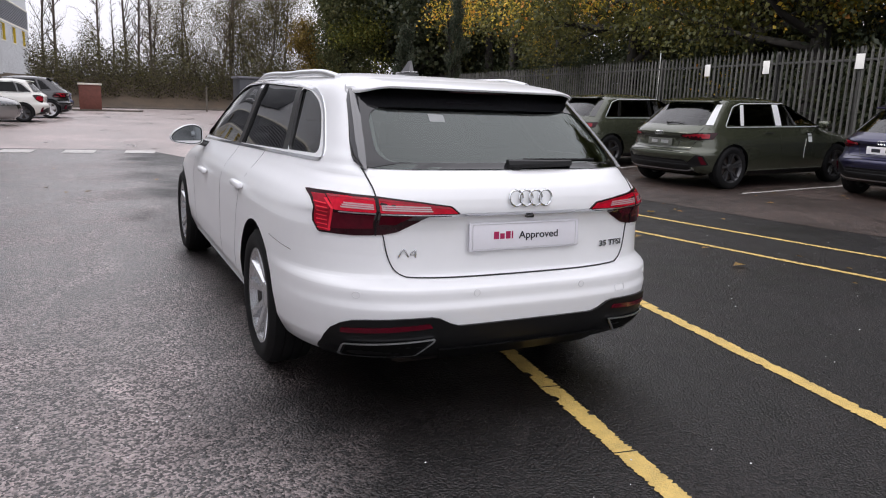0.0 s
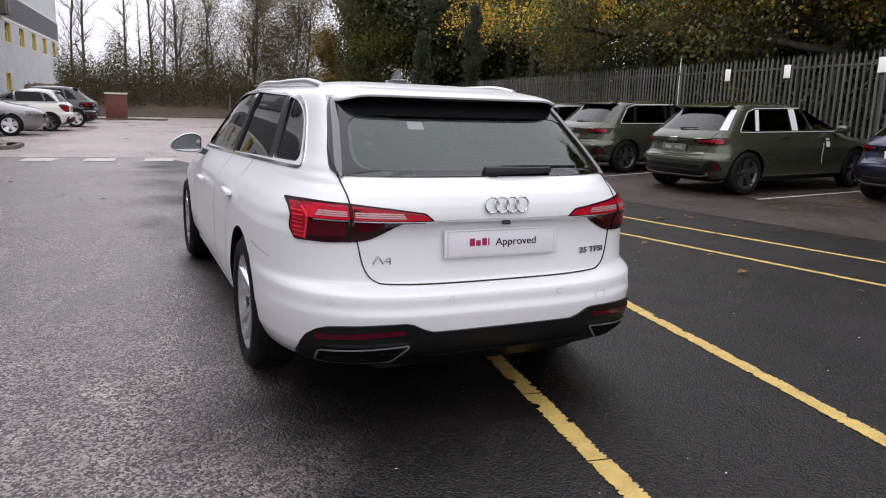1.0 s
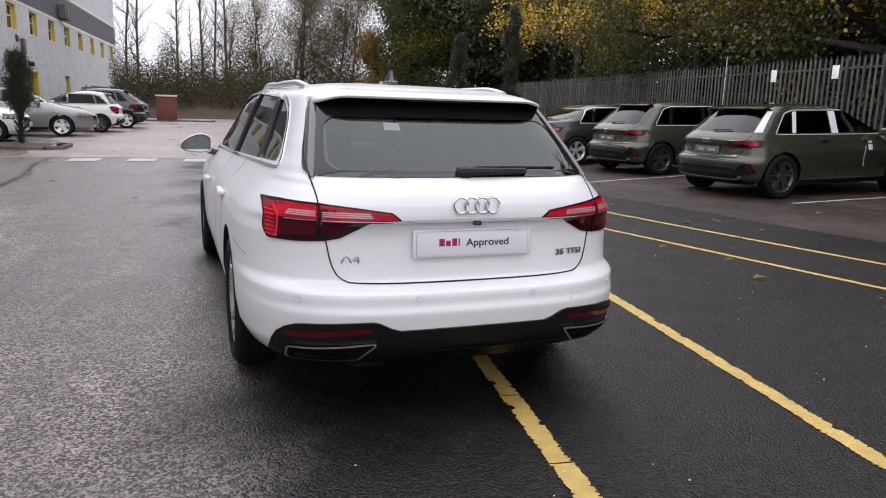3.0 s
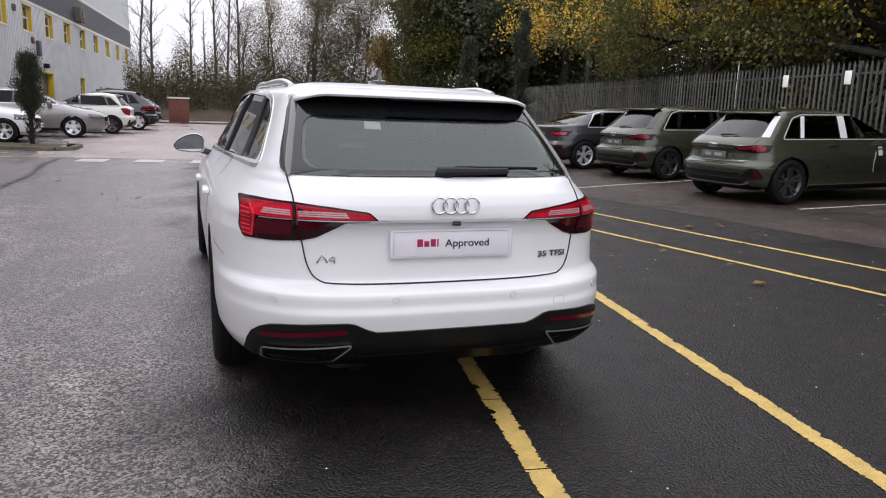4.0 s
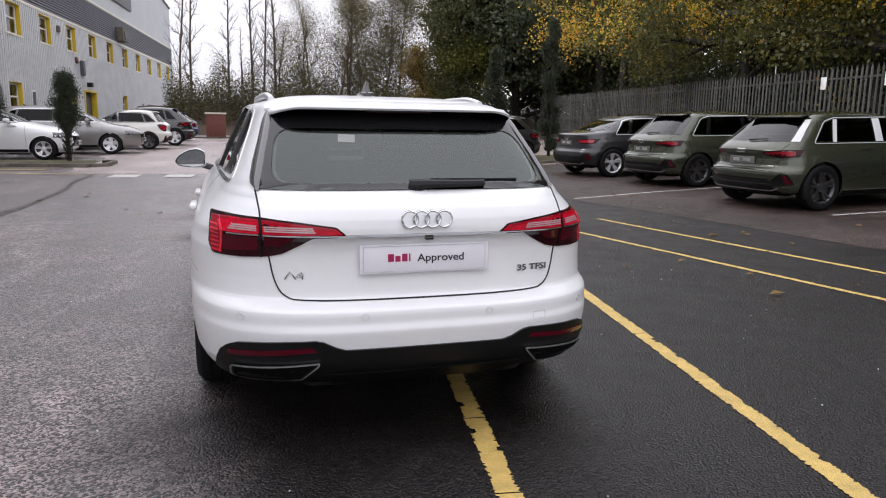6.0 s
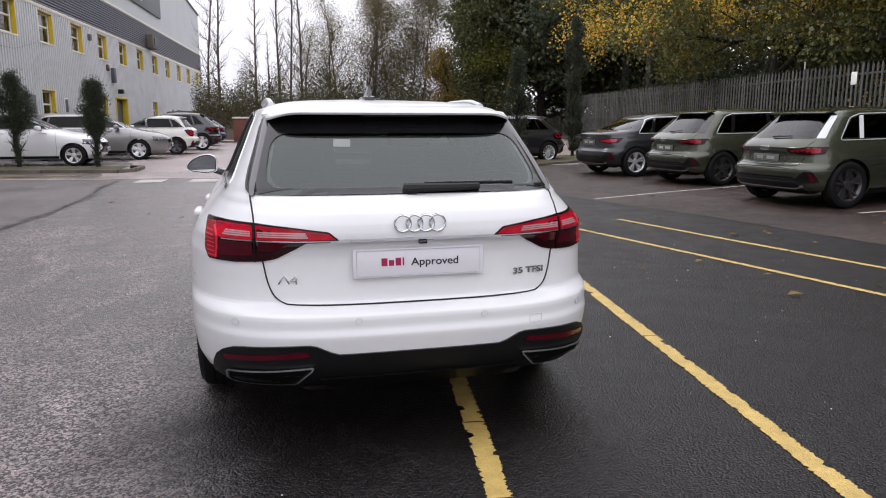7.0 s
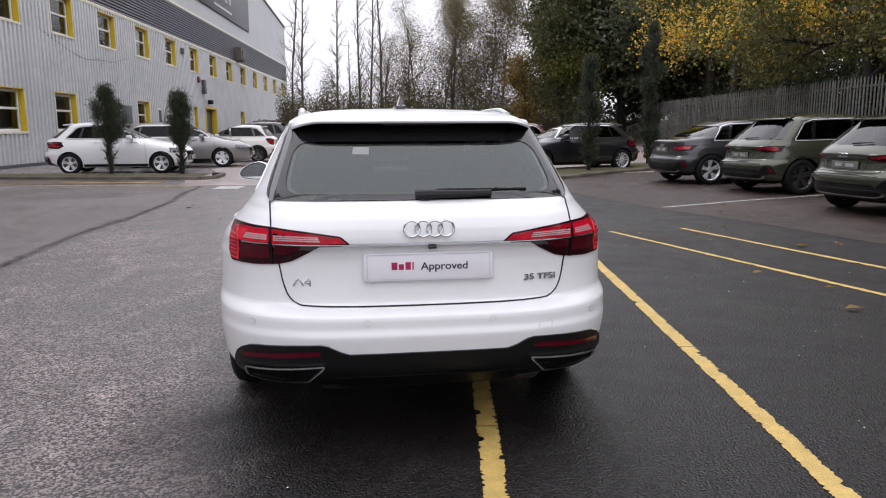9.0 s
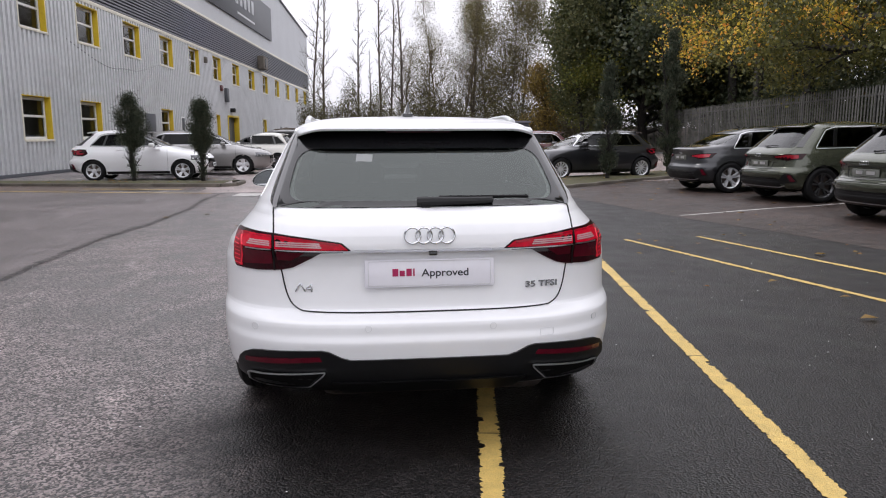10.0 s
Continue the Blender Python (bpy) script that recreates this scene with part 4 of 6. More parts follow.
    # under the tail: unseen parts added to keep light off the ground
    part("silencer", box_bm(1.05, 0.34, 0.17, 0.06, (0.05, 0.52, 0.235), seg=3), IRON, car, "dull steel silencer under the tail")
    part("rear_axle", box_bm(1.30, 0.12, 0.10, 0.03, (0, 1.05, 0.25)), CAVITY, car)
    part("under_tray", box_bm(1.50, 2.3, 0.03, 0.01, (0, 2.45, 0.175)), CAVITY, car)

    # inside
    for x in (-0.36, 0.36):
        seat = part("front_seat", box_bm(0.5, 0.16, 0.62, 0.06, (x, 2.05, 0.86), rot=None), CLOTH, car)
        part("head_restraint", box_bm(0.27, 0.10, 0.17, 0.045, (x, 2.02, 1.235)), CLOTH, seat)
    bench = part("rear_bench", box_bm(1.3, 0.16, 0.55, 0.06, (0, 1.12, 0.80)), CLOTH, car)
    for x in (-0.4, 0.4):
        part("head_restraint", box_bm(0.26, 0.09, 0.13, 0.04, (x, 1.10, 1.13)), CLOTH, bench)
    part("luggage_cover", box_bm(1.16, 0.62, 0.02, 0.006, (0, 0.75, 1.0)), CLOTH, car)
    part("dashboard", box_bm(1.3, 0.45, 0.16, 0.05, (0, 3.3, 0.92)), TRIM_DARK, car)
    part("cabin_floor", box_bm(1.4, 2.6, 0.04, 0.0, (0, 2.0, 0.53)), TRIM_DARK, car)
    # laid outside the pane; the grey paints in the dimming of tinted glass
    part("window_label", sh.panel("rear", [(-0.290, 1.218), (-0.218, 1.216), (-0.212, 1.247), (-0.284, 1.249)], off=0.0095, thick=0.001, step=0.02), LABEL, car, "white paper label, greyed as if behind the rear window")
    return car


estate_car()


# ---------- parked cars ----------
def parked_car(name, label, m, paint, L=4.34, W=1.80, H=1.44, back="hatch", rim_mat=ALLOY, style="fiveV", r=0.32, group="parked cars", film=False, moulding=CHROME, lamp="tall", grid=0.05, plate=PLATE):
    car = thing(name, m, label, "car", group)
    hw, b = W / 2, 0.62 * H
    z1, z2, z3 = b + 0.03, H - 0.13, H - 0.05
    if back == "saloon":
        R = [(0.2, 0.35), (0.27, 0.1), (0.35, 0.02), (0.5, 0), (0.58, 0.02), (0.64, 0.07), (0.80, 0.10), (0.9, 0.085), (0.97, 0.08), (1.0, 0.16), (1.02, 0.30), (1.04, 0.52), (z2, 1.15), (z3, 1.42), (H - 0.02, 1.75), (H, (1.75 + L - 2.25) / 2 - 0.12)]
    else:
        tilt = {"hatch": 0.46, "upright": 0.28, "sloped": 0.6}[back]
        R = [(0.2, 0.35), (0.27, 0.1), (0.35, 0.025), (0.44, 0.03), (0.50, 0.004), (0.56, 0.0), (0.60, 0.016), (0.63, 0.06), (0.66, 0.092), (0.76, 0.112), (b - 0.09, 0.105), (b - 0.055, 0.07), (b - 0.025, 0.058), (b + 0.01, 0.078), (b + 0.06, 0.14), (b + 0.1, 0.2), (z2, 0.2 + tilt), (z3, 0.34 + tilt), (H - 0.02, 0.6 + tilt), (H, (0.6 + tilt + L - 2.25) / 2 - 0.12)]
    F = [(0.2, L - 0.22), (0.3, L - 0.05), (0.5, L), (0.65, L - 0.03), (0.75, L - 0.12), (0.84, L - 0.38), (b + 0.02, L - 0.94), (b + 0.07, L - 1.14), (z2, L - 1.92), (z3, L - 2.15), (H - 0.02, L - 2.42), (H, (1.75 if back == "saloon" else 0.6 + tilt) / 2 + (L - 2.25) / 2 + 0.12)]
    Wc = [(0.2, hw - 0.1), (0.27, hw - 0.04), (0.45, hw - 0.012), (0.6, hw), (0.72, hw), (0.82, hw - 0.02), (b, hw - 0.05), (b + 0.06, hw - 0.075), (z2, hw - 0.235), (z3, hw - 0.31), (H - 0.02, hw - 0.44), (H, 0.1)]
    shape = dict(tail=[(0.2, 0.85, 3.2), (b, 0.8, 3.4), (z2, 0.6, 4.2)], nose=[(0.2, 1.0, 2.6), (b - 0.03, 1.0, 2.6), (b + 0.08, 0.65, 3.2), (H, 0.6, 3.2)], taper=[(0.55, 0.0), (b - 0.1, 0.04), (b + 0.05, 0.10), (z2, 0.14)])
    sh = Shell(R, F, Wc, soft=0.012, **shape)
    y0 = {"hatch": 0.74, "upright": 0.55, "sloped": 0.80, "saloon": 0.95}[back]
    zb, zt = b + 0.10, H - 0.118
    wheel_y = (0.80, 0.80 + 0.607 * L)
    ym = 0.80 + 0.256 * L
    rear_win = rounded([(-hw + 0.27, b + 0.10), (hw - 0.27, b + 0.10), (hw - 0.40, z2 + 0.0), (-hw + 0.40, z2 + 0.0)], 0.04) if back != "saloon" else rounded([(-hw + 0.27, 1.05), (hw - 0.27, 1.05), (hw - 0.36, z2 - 0.02), (-hw + 0.36, z2 - 0.02)], 0.04)
    screen = rounded([(-hw + 0.2, b + 0.085), (hw - 0.2, b + 0.085), (hw - 0.33, z2), (-hw + 0.33, z2)], 0.05)
    q_end = y0 + 0.34
    front_win = rounded([(ym + 0.03, zb), (L - 1.40, zb), (L - 1.66, zb + 0.15), (L - 1.97, zt), (ym + 0.06, zt)], 0.03)
    rear_door = rounded([(q_end + 0.03, zb), (ym - 0.03, zb), (ym, zt), (q_end + 0.14, zt - 0.01), (q_end + 0.10, zt - 0.03)], 0.02)
    quarter = rounded([(y0, zb + 0.01), (q_end - 0.02, zb), (q_end + 0.08, zt - 0.02), (y0 + 0.26, zt - 0.06)], 0.02)
    hubs = [(s * (hw - 0.11), y, r) for s in (-1, 1) for y in wheel_y]
    cabin = Shell(R, F, Wc, soft=0.012, **shape)
    cabin.inset = 0.06
    hatch, front = prism(rear_win, "y", -0.4, y0 + (0.35 if back != "saloon" else 0.8)), prism(screen, "y", L - 1.95, L)
    holes = bmesh.new()
    wins = (front_win, rear_door, quarter)
    for w in wins:
        merge(holes, prism(w, "x", 0.35, 1.3))
        merge(holes, prism(w, "x", -1.3, -0.35))
    me = carve(sh.loft(step=grid, arc=20, mid=5), [(cabin.loft(step=0.08, arc=12, mid=3, z0=0.5, z1=H - 0.05), TRIM_DARK), (hatch, BLACK), (front, BLACK), (holes, BLACK), (arch_cutter(hubs, r + 0.04, 0.45), BLACK)], (paint, BLACK))
    mesh_part("body", me, car)
    for n, wh, p, gm in (("rear_window", "rear", rear_win, GLASS), ("windscreen", "front", screen, CLEAR)):
        glazed(n, sh.panel(wh, p, off=-0.008, thick=0.004, step=0.15, inner=1), gm, car)
    dlo = rounded([(y0 - 0.04, zb - 0.02), (L - 1.33, zb - 0.02), (L - 1.63, zb + 0.17), (L - 1.96, zt + 0.02), (q_end + 0.1, zt + 0.012), (y0 + 0.24, zt - 0.04)], 0.05)
    for s in ("left", "right"):
        sg = -1 if s == "left" else 1
        for w in wins:
            glazed("side_window", sh.panel(s, w, off=-0.012, thick=0.004, step=0.2, inner=1), DARK_GLASS, car)
        part("window_moulding", sh.strip(s, dlo, 0.012, off=0.004, thick=0.012, closed=True), moulding, car)
        fw = 0.03 if film else 0.0
        for p in ([(ym - 0.035 - fw, zb), (ym + 0.035 + fw, zb), (ym + 0.065 + fw, zt), (ym - 0.005 - fw, zt)], [(q_end - 0.025, zb), (q_end + 0.035, zb), (q_end + 0.145, zt - 0.01), (q_end + 0.08, zt - 0.015)]):
            part("window_pillar", sh.panel(s, p, off=0.008, thick=0.016, step=0.06), FILM if film else GLOSS_BLACK, car, "white transit film" if film else "")
        for y in (ym - 0.28, ym + 0.72):
            part("door_handle", box_bm(0.03, 0.19, 0.03, 0.01, (sg * (sh.side(y, b - 0.01) + 0.018), y, b - 0.01)), paint, car)
        part("door_seam", sh.strip(s, [(ym, zb - 0.03), (ym + 0.01, 0.5), (ym + 0.05, 0.25)], 0.006, off=0.001), BLACK, car)
        part("door_seam", sh.strip(s, [(L - 1.2, zb - 0.03), (L - 1.18, 0.5), (L - 1.2, 0.25)], 0.006, off=0.001), BLACK, car)
        part("sill_trim", sh.panel(s, [(wheel_y[0] + r + 0.07, 0.21), (wheel_y[1] - r - 0.07, 0.21), (wheel_y[1] - r - 0.06, 0.285), (wheel_y[0] + r + 0.06, 0.285)], off=0.008, thick=0.02, step=0.3), BLACK, car)
        mir = part("door_mirror", box_bm(0.20, 0.15, 0.13, 0.05, (sg * (hw + 0.09), L - 1.58, b + 0.12), seg=3), paint, car)
        part("mirror_foot", box_bm(0.12, 0.06, 0.04, 0.012, (sg * (hw - 0.02), L - 1.54, b + 0.07)), BLACK, mir)
        if lamp == "tall":
            tl = [(-hw + 0.035, b - 0.19), (-hw + 0.04, b - 0.03), (-hw + 0.12, b + 0.01), (-hw + 0.26, b - 0.01), (-hw + 0.25, b - 0.16)]
        elif lamp == "round":
            tl = [(-hw + 0.17 + 0.09 * math.cos(a), b - 0.10 + 0.13 * math.sin(a)) for a in np.linspace(0, 2 * math.pi, 20, endpoint=False)]
        else:
            tl = [(-hw + 0.10, b - 0.11), (-hw + 0.11, b - 0.005), (-hw + 0.24, b - 0.008), (-hw + 0.50, b - 0.05), (-hw + 0.50, b - 0.085), (-hw + 0.26, b - 0.13)]
        tl = rounded(tl, 0.015) if lamp != "round" else tl
        o = part("tail_lamp", sh.panel("rear", tl if sg < 0 else mirrored(tl), off=0.008, thick=0.02, step=0.05), DARK_LENS, car, "red tail lamp")
        ca, cz = sum(p[0] for p in tl) / len(tl), sum(p[1] for p in tl) / len(tl)
        inner = [(ca + (a - ca) * 0.82, cz + (z - cz) * 0.62) for a, z in tl]
        part("brake_light", sh.panel("rear", inner if sg < 0 else mirrored(inner), off=0.011, thick=0.006, step=0.05), PARK_RED, o)
        hl = rounded([(-hw + 0.05, 0.60), (-hw + 0.08, 0.74), (-hw + 0.42, 0.69), (-hw + 0.40, 0.60)], 0.02)
        part("headlamp", sh.panel("front", hl if sg < 0 else mirrored(hl), off=0.006, thick=0.02, step=0.05), HEAD_LENS, car)
        if lamp == "slim":
            pod = rounded([(-hw + 0.09, 0.40), (-hw + 0.12, 0.55), (-hw + 0.20, 0.56), (-hw + 0.33, 0.42), (-hw + 0.28, 0.36)], 0.015)
            part("bumper_pod", sh.panel("rear", pod if sg < 0 else mirrored(pod), off=0.016, thick=0.03, step=0.04), BLACK, car, "black bumper corner insert")
            rf = rounded([(-hw + 0.105, 0.41), (-hw + 0.135, 0.535), (-hw + 0.17, 0.535), (-hw + 0.155, 0.41)], 0.008)
        else:
            rf = rounded([(-hw + 0.10, 0.36), (-hw + 0.11, 0.50), (-hw + 0.145, 0.50), (-hw + 0.15, 0.36)], 0.008)
        part("reflector", sh.panel("rear", rf if sg < 0 else mirrored(rf), off=0.022, thick=0.012, step=0.04), MID_LENS, car, "red bumper reflector")
    if lamp == "slim" and back != "saloon":
        # dark outline painted as the shade round the plate recess
        dip = rounded([(-0.36, 0.66), (0.36, 0.66), (0.40, 0.80), (0.37, 0.815), (-0.37, 0.815), (-0.40, 0.80)], 0.02)
        part("plate_recess", sh.strip("rear", dip, 0.008, off=0.002, closed=True), TRIM_DARK, car)
        part("tailgate_ledge", sh.strip("rear", [(-hw + 0.50, b - 0.062), (0, b - 0.056), (hw - 0.50, b - 0.062)], 0.012, off=0.012, thick=0.016), paint, car)
        part("bumper_ledge", sh.strip("rear", [(-hw + 0.30, 0.60), (-0.3, 0.615), (0.3, 0.615), (hw - 0.30, 0.60)], 0.014, off=0.016, thick=0.02), paint, car)
    lowtrim = [(-hw + 0.10, 0.26), (-hw + 0.13, 0.40), (-hw + 0.28, 0.485), (hw - 0.28, 0.485), (hw - 0.13, 0.40), (hw - 0.10, 0.26)] if lamp != "slim" else [(-hw + 0.24, 0.25), (-hw + 0.30, 0.40), (-hw + 0.36, 0.475), (hw - 0.36, 0.475), (hw - 0.30, 0.40), (hw - 0.24, 0.25)]
    part("rear_trim", sh.panel("rear", lowtrim, off=0.012, thick=0.03, step=0.035), BLACK, car, "black lower bumper")
    part("trim_strip", sh.strip("rear", [(-hw + 0.24, 0.33), (-hw + 0.34, 0.30), (hw - 0.34, 0.30), (hw - 0.24, 0.33)], 0.018, off=0.022, thick=0.02), SATIN, car)
    for z in (0.40, 0.44):
        part("trim_groove", sh.strip("rear", [(-hw + 0.30, z), (hw - 0.30, z)], 0.008, off=0.018), TRIM_DARK, car)
    part("bumper_crease", sh.strip("rear", [(-hw + 0.16, 0.52), (-hw + 0.3, 0.535), (hw - 0.3, 0.535), (hw - 0.16, 0.52)], 0.02, off=0.012, thick=0.02), paint, car)
    seam2 = [(-hw + 0.25, b + 0.08), (-hw + 0.27, b - 0.15), (-hw + 0.33, 0.64), (hw - 0.33, 0.64), (hw - 0.27, b - 0.15), (hw - 0.25, b + 0.08)]
    part("tailgate_seam", sh.strip("rear", seam2, 0.006, off=0.002), BLACK, car)
    part("front_grille", sh.panel("front", rounded([(-0.45, 0.36), (0.45, 0.36), (0.5, 0.64), (-0.5, 0.64)], 0.04), off=0.006, thick=0.02, step=0.1), GLOSS_BLACK, car)
    for wh, z, yy in (("rear", 0.735 if back != "saloon" else 0.78, -1), ("front", 0.45, 1)):
        p = sh.place(wh, 0, z, 0.016)
        pl = part("number_plate", box_bm(0.52, 0.012, 0.11, 0.004, p), plate, car)
        bar = box_bm(0.13, 0.004, 0.05, 0, (p.x - 0.12, p.y + yy * 0.006, p.z))
        box_bm(0.16, 0.004, 0.05, 0, (p.x + 0.10, p.y + yy * 0.006, p.z), bar)
        part("plate_bars", bar, INK if plate is PLATE else SATIN, pl)
    if back != "saloon":
        part("roof_spoiler", box_bm(2 * hw - 0.72, 0.24, 0.03, 0.012, (0, sh.rear(0, z2) + 0.06, z2 + 0.055), rot=Matrix.Rotation(radians(9), 4, "X")), paint, car)
        bl = [(hw - 0.39, z2), (hw - 0.34, z2), (hw - 0.205, b + 0.11), (hw - 0.265, b + 0.11)]
        for q in (lambda p: p, mirrored):
            white = film and q is not mirrored
            part("window_blade", sh.panel("rear", q(bl), off=0.012, thick=0.02, step=0.08), FILM if white else GLOSS_BLACK, car, "white transit film" if white else "")
        bm = tube_bm([(0.0, sh.rear(0, b + 0.12) - 0.02, b + 0.125), (0.16, sh.rear(0.16, b + 0.13) - 0.025, b + 0.135), (0.34, sh.rear(0.34, b + 0.14) - 0.02, b + 0.145)], 0.014, 6, taper=0.006)
        part("rear_wiper", bm, BLACK, car)
    for i in range(4):
        x = (i - 1.5) * 0.043
        z = b - 0.035
        part("badge_ring", tube_bm([(x + 0.028 * math.cos(a), sh.rear(x, z) - 0.008, z + 0.028 * math.sin(a)) for a in np.linspace(0, 2 * math.pi, 17)], 0.004, 5), CHROME, car) if lamp == "slim" else None
    if film:
        for z, h in ((b - 0.03, 0.07), (b - 0.13, 0.09)):
            part("door_label", sh.panel("right", [(L - 1.84, z - h / 2), (L - 1.75, z - h / 2), (L - 1.75, z + h / 2), (L - 1.84, z + h / 2)], off=0.006, thick=0.006), FILM, car, "white paper label on the door")
        part("label_tail", sh.strip("right", [(L - 1.90, b - 0.12), (L - 1.94, b - 0.30), (L - 1.92, b - 0.44)], 0.01, off=0.004), FILM, car)
    fin = tube_bm([(0, y0 + 0.55, H - 0.02), (0, y0 + 0.47, H + 0.035)], 0.022, 6, taper=0.006)
    part("roof_aerial", fin, BLACK, car)
    for s in (-1, 1):
        for y in wheel_y:
            wheel_parts(car, s * (hw - 0.115), y, r, r * 0.70, 0.215, style, rim_mat, WHEELS)
        part("front_seat", box_bm(0.48, 0.16, 0.75, 0.06, (s * 0.36, ym + 0.1, 0.82)), CLOTH, car)
    part("rear_bench", box_bm(1.2, 0.16, 0.6, 0.06, (0, y0 + 0.45, 0.8)), CLOTH, car)
    return car


GREEN = material("olive_green_metallic", (0.064, 0.071, 0.047), 0.26, metal=0.5, coat=1.0, vary=0.06, scale=1.5)
GREY = material("dark_grey_metallic", (0.024, 0.025, 0.029), 0.32, metal=0.5, coat=1.0, vary=0.06, scale=1.5)
PURPLE = material("deep_blue_violet_metallic", (0.020, 0.019, 0.06), 0.3, metal=0.5, coat=1.0, vary=0.06, scale=1.5)
SILVER = material("silver_beige_metallic", (0.27, 0.265, 0.26), 0.35, metal=0.6, coat=1.0, vary=0.04, scale=1.5)
CREAM = material("off_white_paint", (0.72, 0.71, 0.66), 0.3, coat=1.0, vary=0.02)
BLACKP = material("black_paint", (0.006, 0.0065, 0.008), 0.25, coat=1.0, vary=0.1)
BLUE = material("dark_blue_paint", (0.006, 0.02, 0.10), 0.3, coat=1.0, vary=0.06)
MAROON = material("dark_red_paint", (0.09, 0.012, 0.016), 0.3, coat=1.0, vary=0.06)


def at_car(x, y, heading, length=4.2):
    """The pose of a car whose tail's middle stands at (x, y) and which points along heading, in degrees from +x."""
    a = radians(heading)
    z0, z1 = ground_z(x + 0.8 * math.cos(a), y + 0.8 * math.sin(a)), ground_z(x + 3.4 * math.cos(a), y + 3.4 * math.sin(a))
    rise = math.degrees(math.atan2(z1 - z0, 2.6))
    return pose(x, y, z0 - 0.8 * (z1 - z0) / 2.6, 0, 0, heading - 90) @ pose(0, 0, 0, rise)


BRIGHT_TRIM = material("bright_window_trim", (0.62, 0.63, 0.64), 0.3, metal=0.25, vary=0.04)
DIM_PLATE = material("blank_plate", (0.15, 0.155, 0.14), 0.5, vary=0.15)
BAY = 4.0
parked_car("hatchback", "olive green metallic hatchback with white transit film, parked in a bay", at_car(6.77, 6.93, BAY), GREEN, 4.50, 1.83, 1.47, "hatch", ALLOY_DARK, "fiveV", 0.345, film=True, lamp="slim", grid=0.03, plate=DIM_PLATE, moulding=BRIGHT_TRIM)
parked_car("hatchback", "olive green metallic hatchback with chrome window surround", at_car(7.18, 10.54, BAY), GREEN, 4.50, 1.83, 1.49, "hatch", ALLOY_DARK, "fiveV", 0.33, lamp="slim", grid=0.04, plate=DIM_PLATE, moulding=BRIGHT_TRIM)
parked_car("saloon_car", "dark grey metallic saloon with silver wheels, parked in a bay", at_car(6.75, 13.15, BAY), GREY, 4.55, 1.82, 1.43, "saloon", ALLOY, "fiveV", 0.33, lamp="slim", grid=0.04, plate=DIM_PLATE, moulding=BRIGHT_TRIM)
parked_car("hatchback", "deep blue-violet hatchback, parked in a bay", at_car(8.59, 4.31, BAY), PURPLE, 4.03, 1.74, 1.43, "hatch", ALLOY_DARK, "five", 0.31, lamp="slim", grid=0.05)
parked_car("hatchback", "dark grey hatchback parked beyond a grass verge", at_car(8.35, 18.95, 192), GREY, 4.32, 1.765, 1.43, "hatch", ALLOY, "multi", 0.315, grid=0.05)
parked_car("hatchback", "dark red hatchback parked behind the grey one", at_car(7.5, 24.5, 190), MAROON, 4.2, 1.75, 1.45, "hatch", ALLOY, "five", 0.315, grid=0.08)
parked_car("hatchback", "small white hatchback parked side-on behind the island", at_car(-8.94, 19.68, 3), WHITE, 4.03, 1.73, 1.47, "hatch", ALLOY, "fiveV", 0.30, grid=0.05, moulding=BLACK)
parked_car("estate_car", "silver beige estate parked nose-out", at_car(-8.05, 22.9, 3), SILVER, 4.5, 1.76, 1.475, "upright", ALLOY, "five", 0.315, grid=0.05)
parked_car("hatchback", "small off-white hatchback with black roof trim and round tail lamps", at_car(-2.95, 26.4, 183), CREAM, 3.82, 1.73, 1.42, "upright", ALLOY_DARK, "five", 0.31, lamp="round", grid=0.06, moulding=BLACK)
parked_car("suv", "black sport utility car parked tail-out", at_car(-2.35, 30.2, 183), BLACKP, 4.4, 1.83, 1.56, "hatch", ALLOY, "five", 0.35, grid=0.06, moulding=BLACK)
parked_car("hatchback", "dark blue hatchback parked tail-out", at_car(-2.4, 35.5, 183), BLUE, 4.1, 1.75, 1.42, "hatch", ALLOY, "five", 0.31, grid=0.08)
parked_car("estate_car", "dark grey car parked behind the white hatchback", at_car(-10.2, 25.6, 3), GREY, 4.5, 1.78, 1.46, "hatch", ALLOY, "five", 0.315, grid=0.08)

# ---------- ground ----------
# left of x -0.6 the colour is multiplied paler, as painted sky sheen
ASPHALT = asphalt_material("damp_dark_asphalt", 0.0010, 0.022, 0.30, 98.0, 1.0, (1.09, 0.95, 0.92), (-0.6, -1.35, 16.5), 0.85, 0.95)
OLD_ASPHALT = asphalt_material("worn_brown_asphalt", 0.006, 0.078, 0.34, 80.0, 0.6, (1.4, 0.98, 0.80))
FAR_YARD = asphalt_material("pale_worn_yard", 0.22, 0.46, 0.26, 60.0, 0.3, (1.12, 0.98, 0.94))
YELLOW = material("worn_yellow_paint", (0.74, 0.52, 0.16), 0.5, vary=0.2, scale=12, second=(0.50, 0.35, 0.11), bump=0.4, bump_scale=160)
ROADWHITE = material("worn_white_paint", (0.62, 0.60, 0.57), 0.5, vary=0.2, scale=6, second=(0.42, 0.40, 0.38), bump=0.4, bump_scale=160)
KERB = material("kerb_concrete", (0.13, 0.115, 0.095), 0.85, vary=0.35, scale=5, bump=0.3, bump_scale=60, by_object=0.15)
SOIL = material("leaf_litter_soil", (0.028, 0.022, 0.015), 0.95, vary=0.4, scale=3, second=(0.012, 0.011, 0.008), bump=0.6, bump_scale=25)
LITTER = material("brown_leaf_litter", (0.10, 0.07, 0.045), 0.95, vary=0.4, scale=1.2, second=(0.05, 0.038, 0.026), bump=0.6, bump_scale=25)
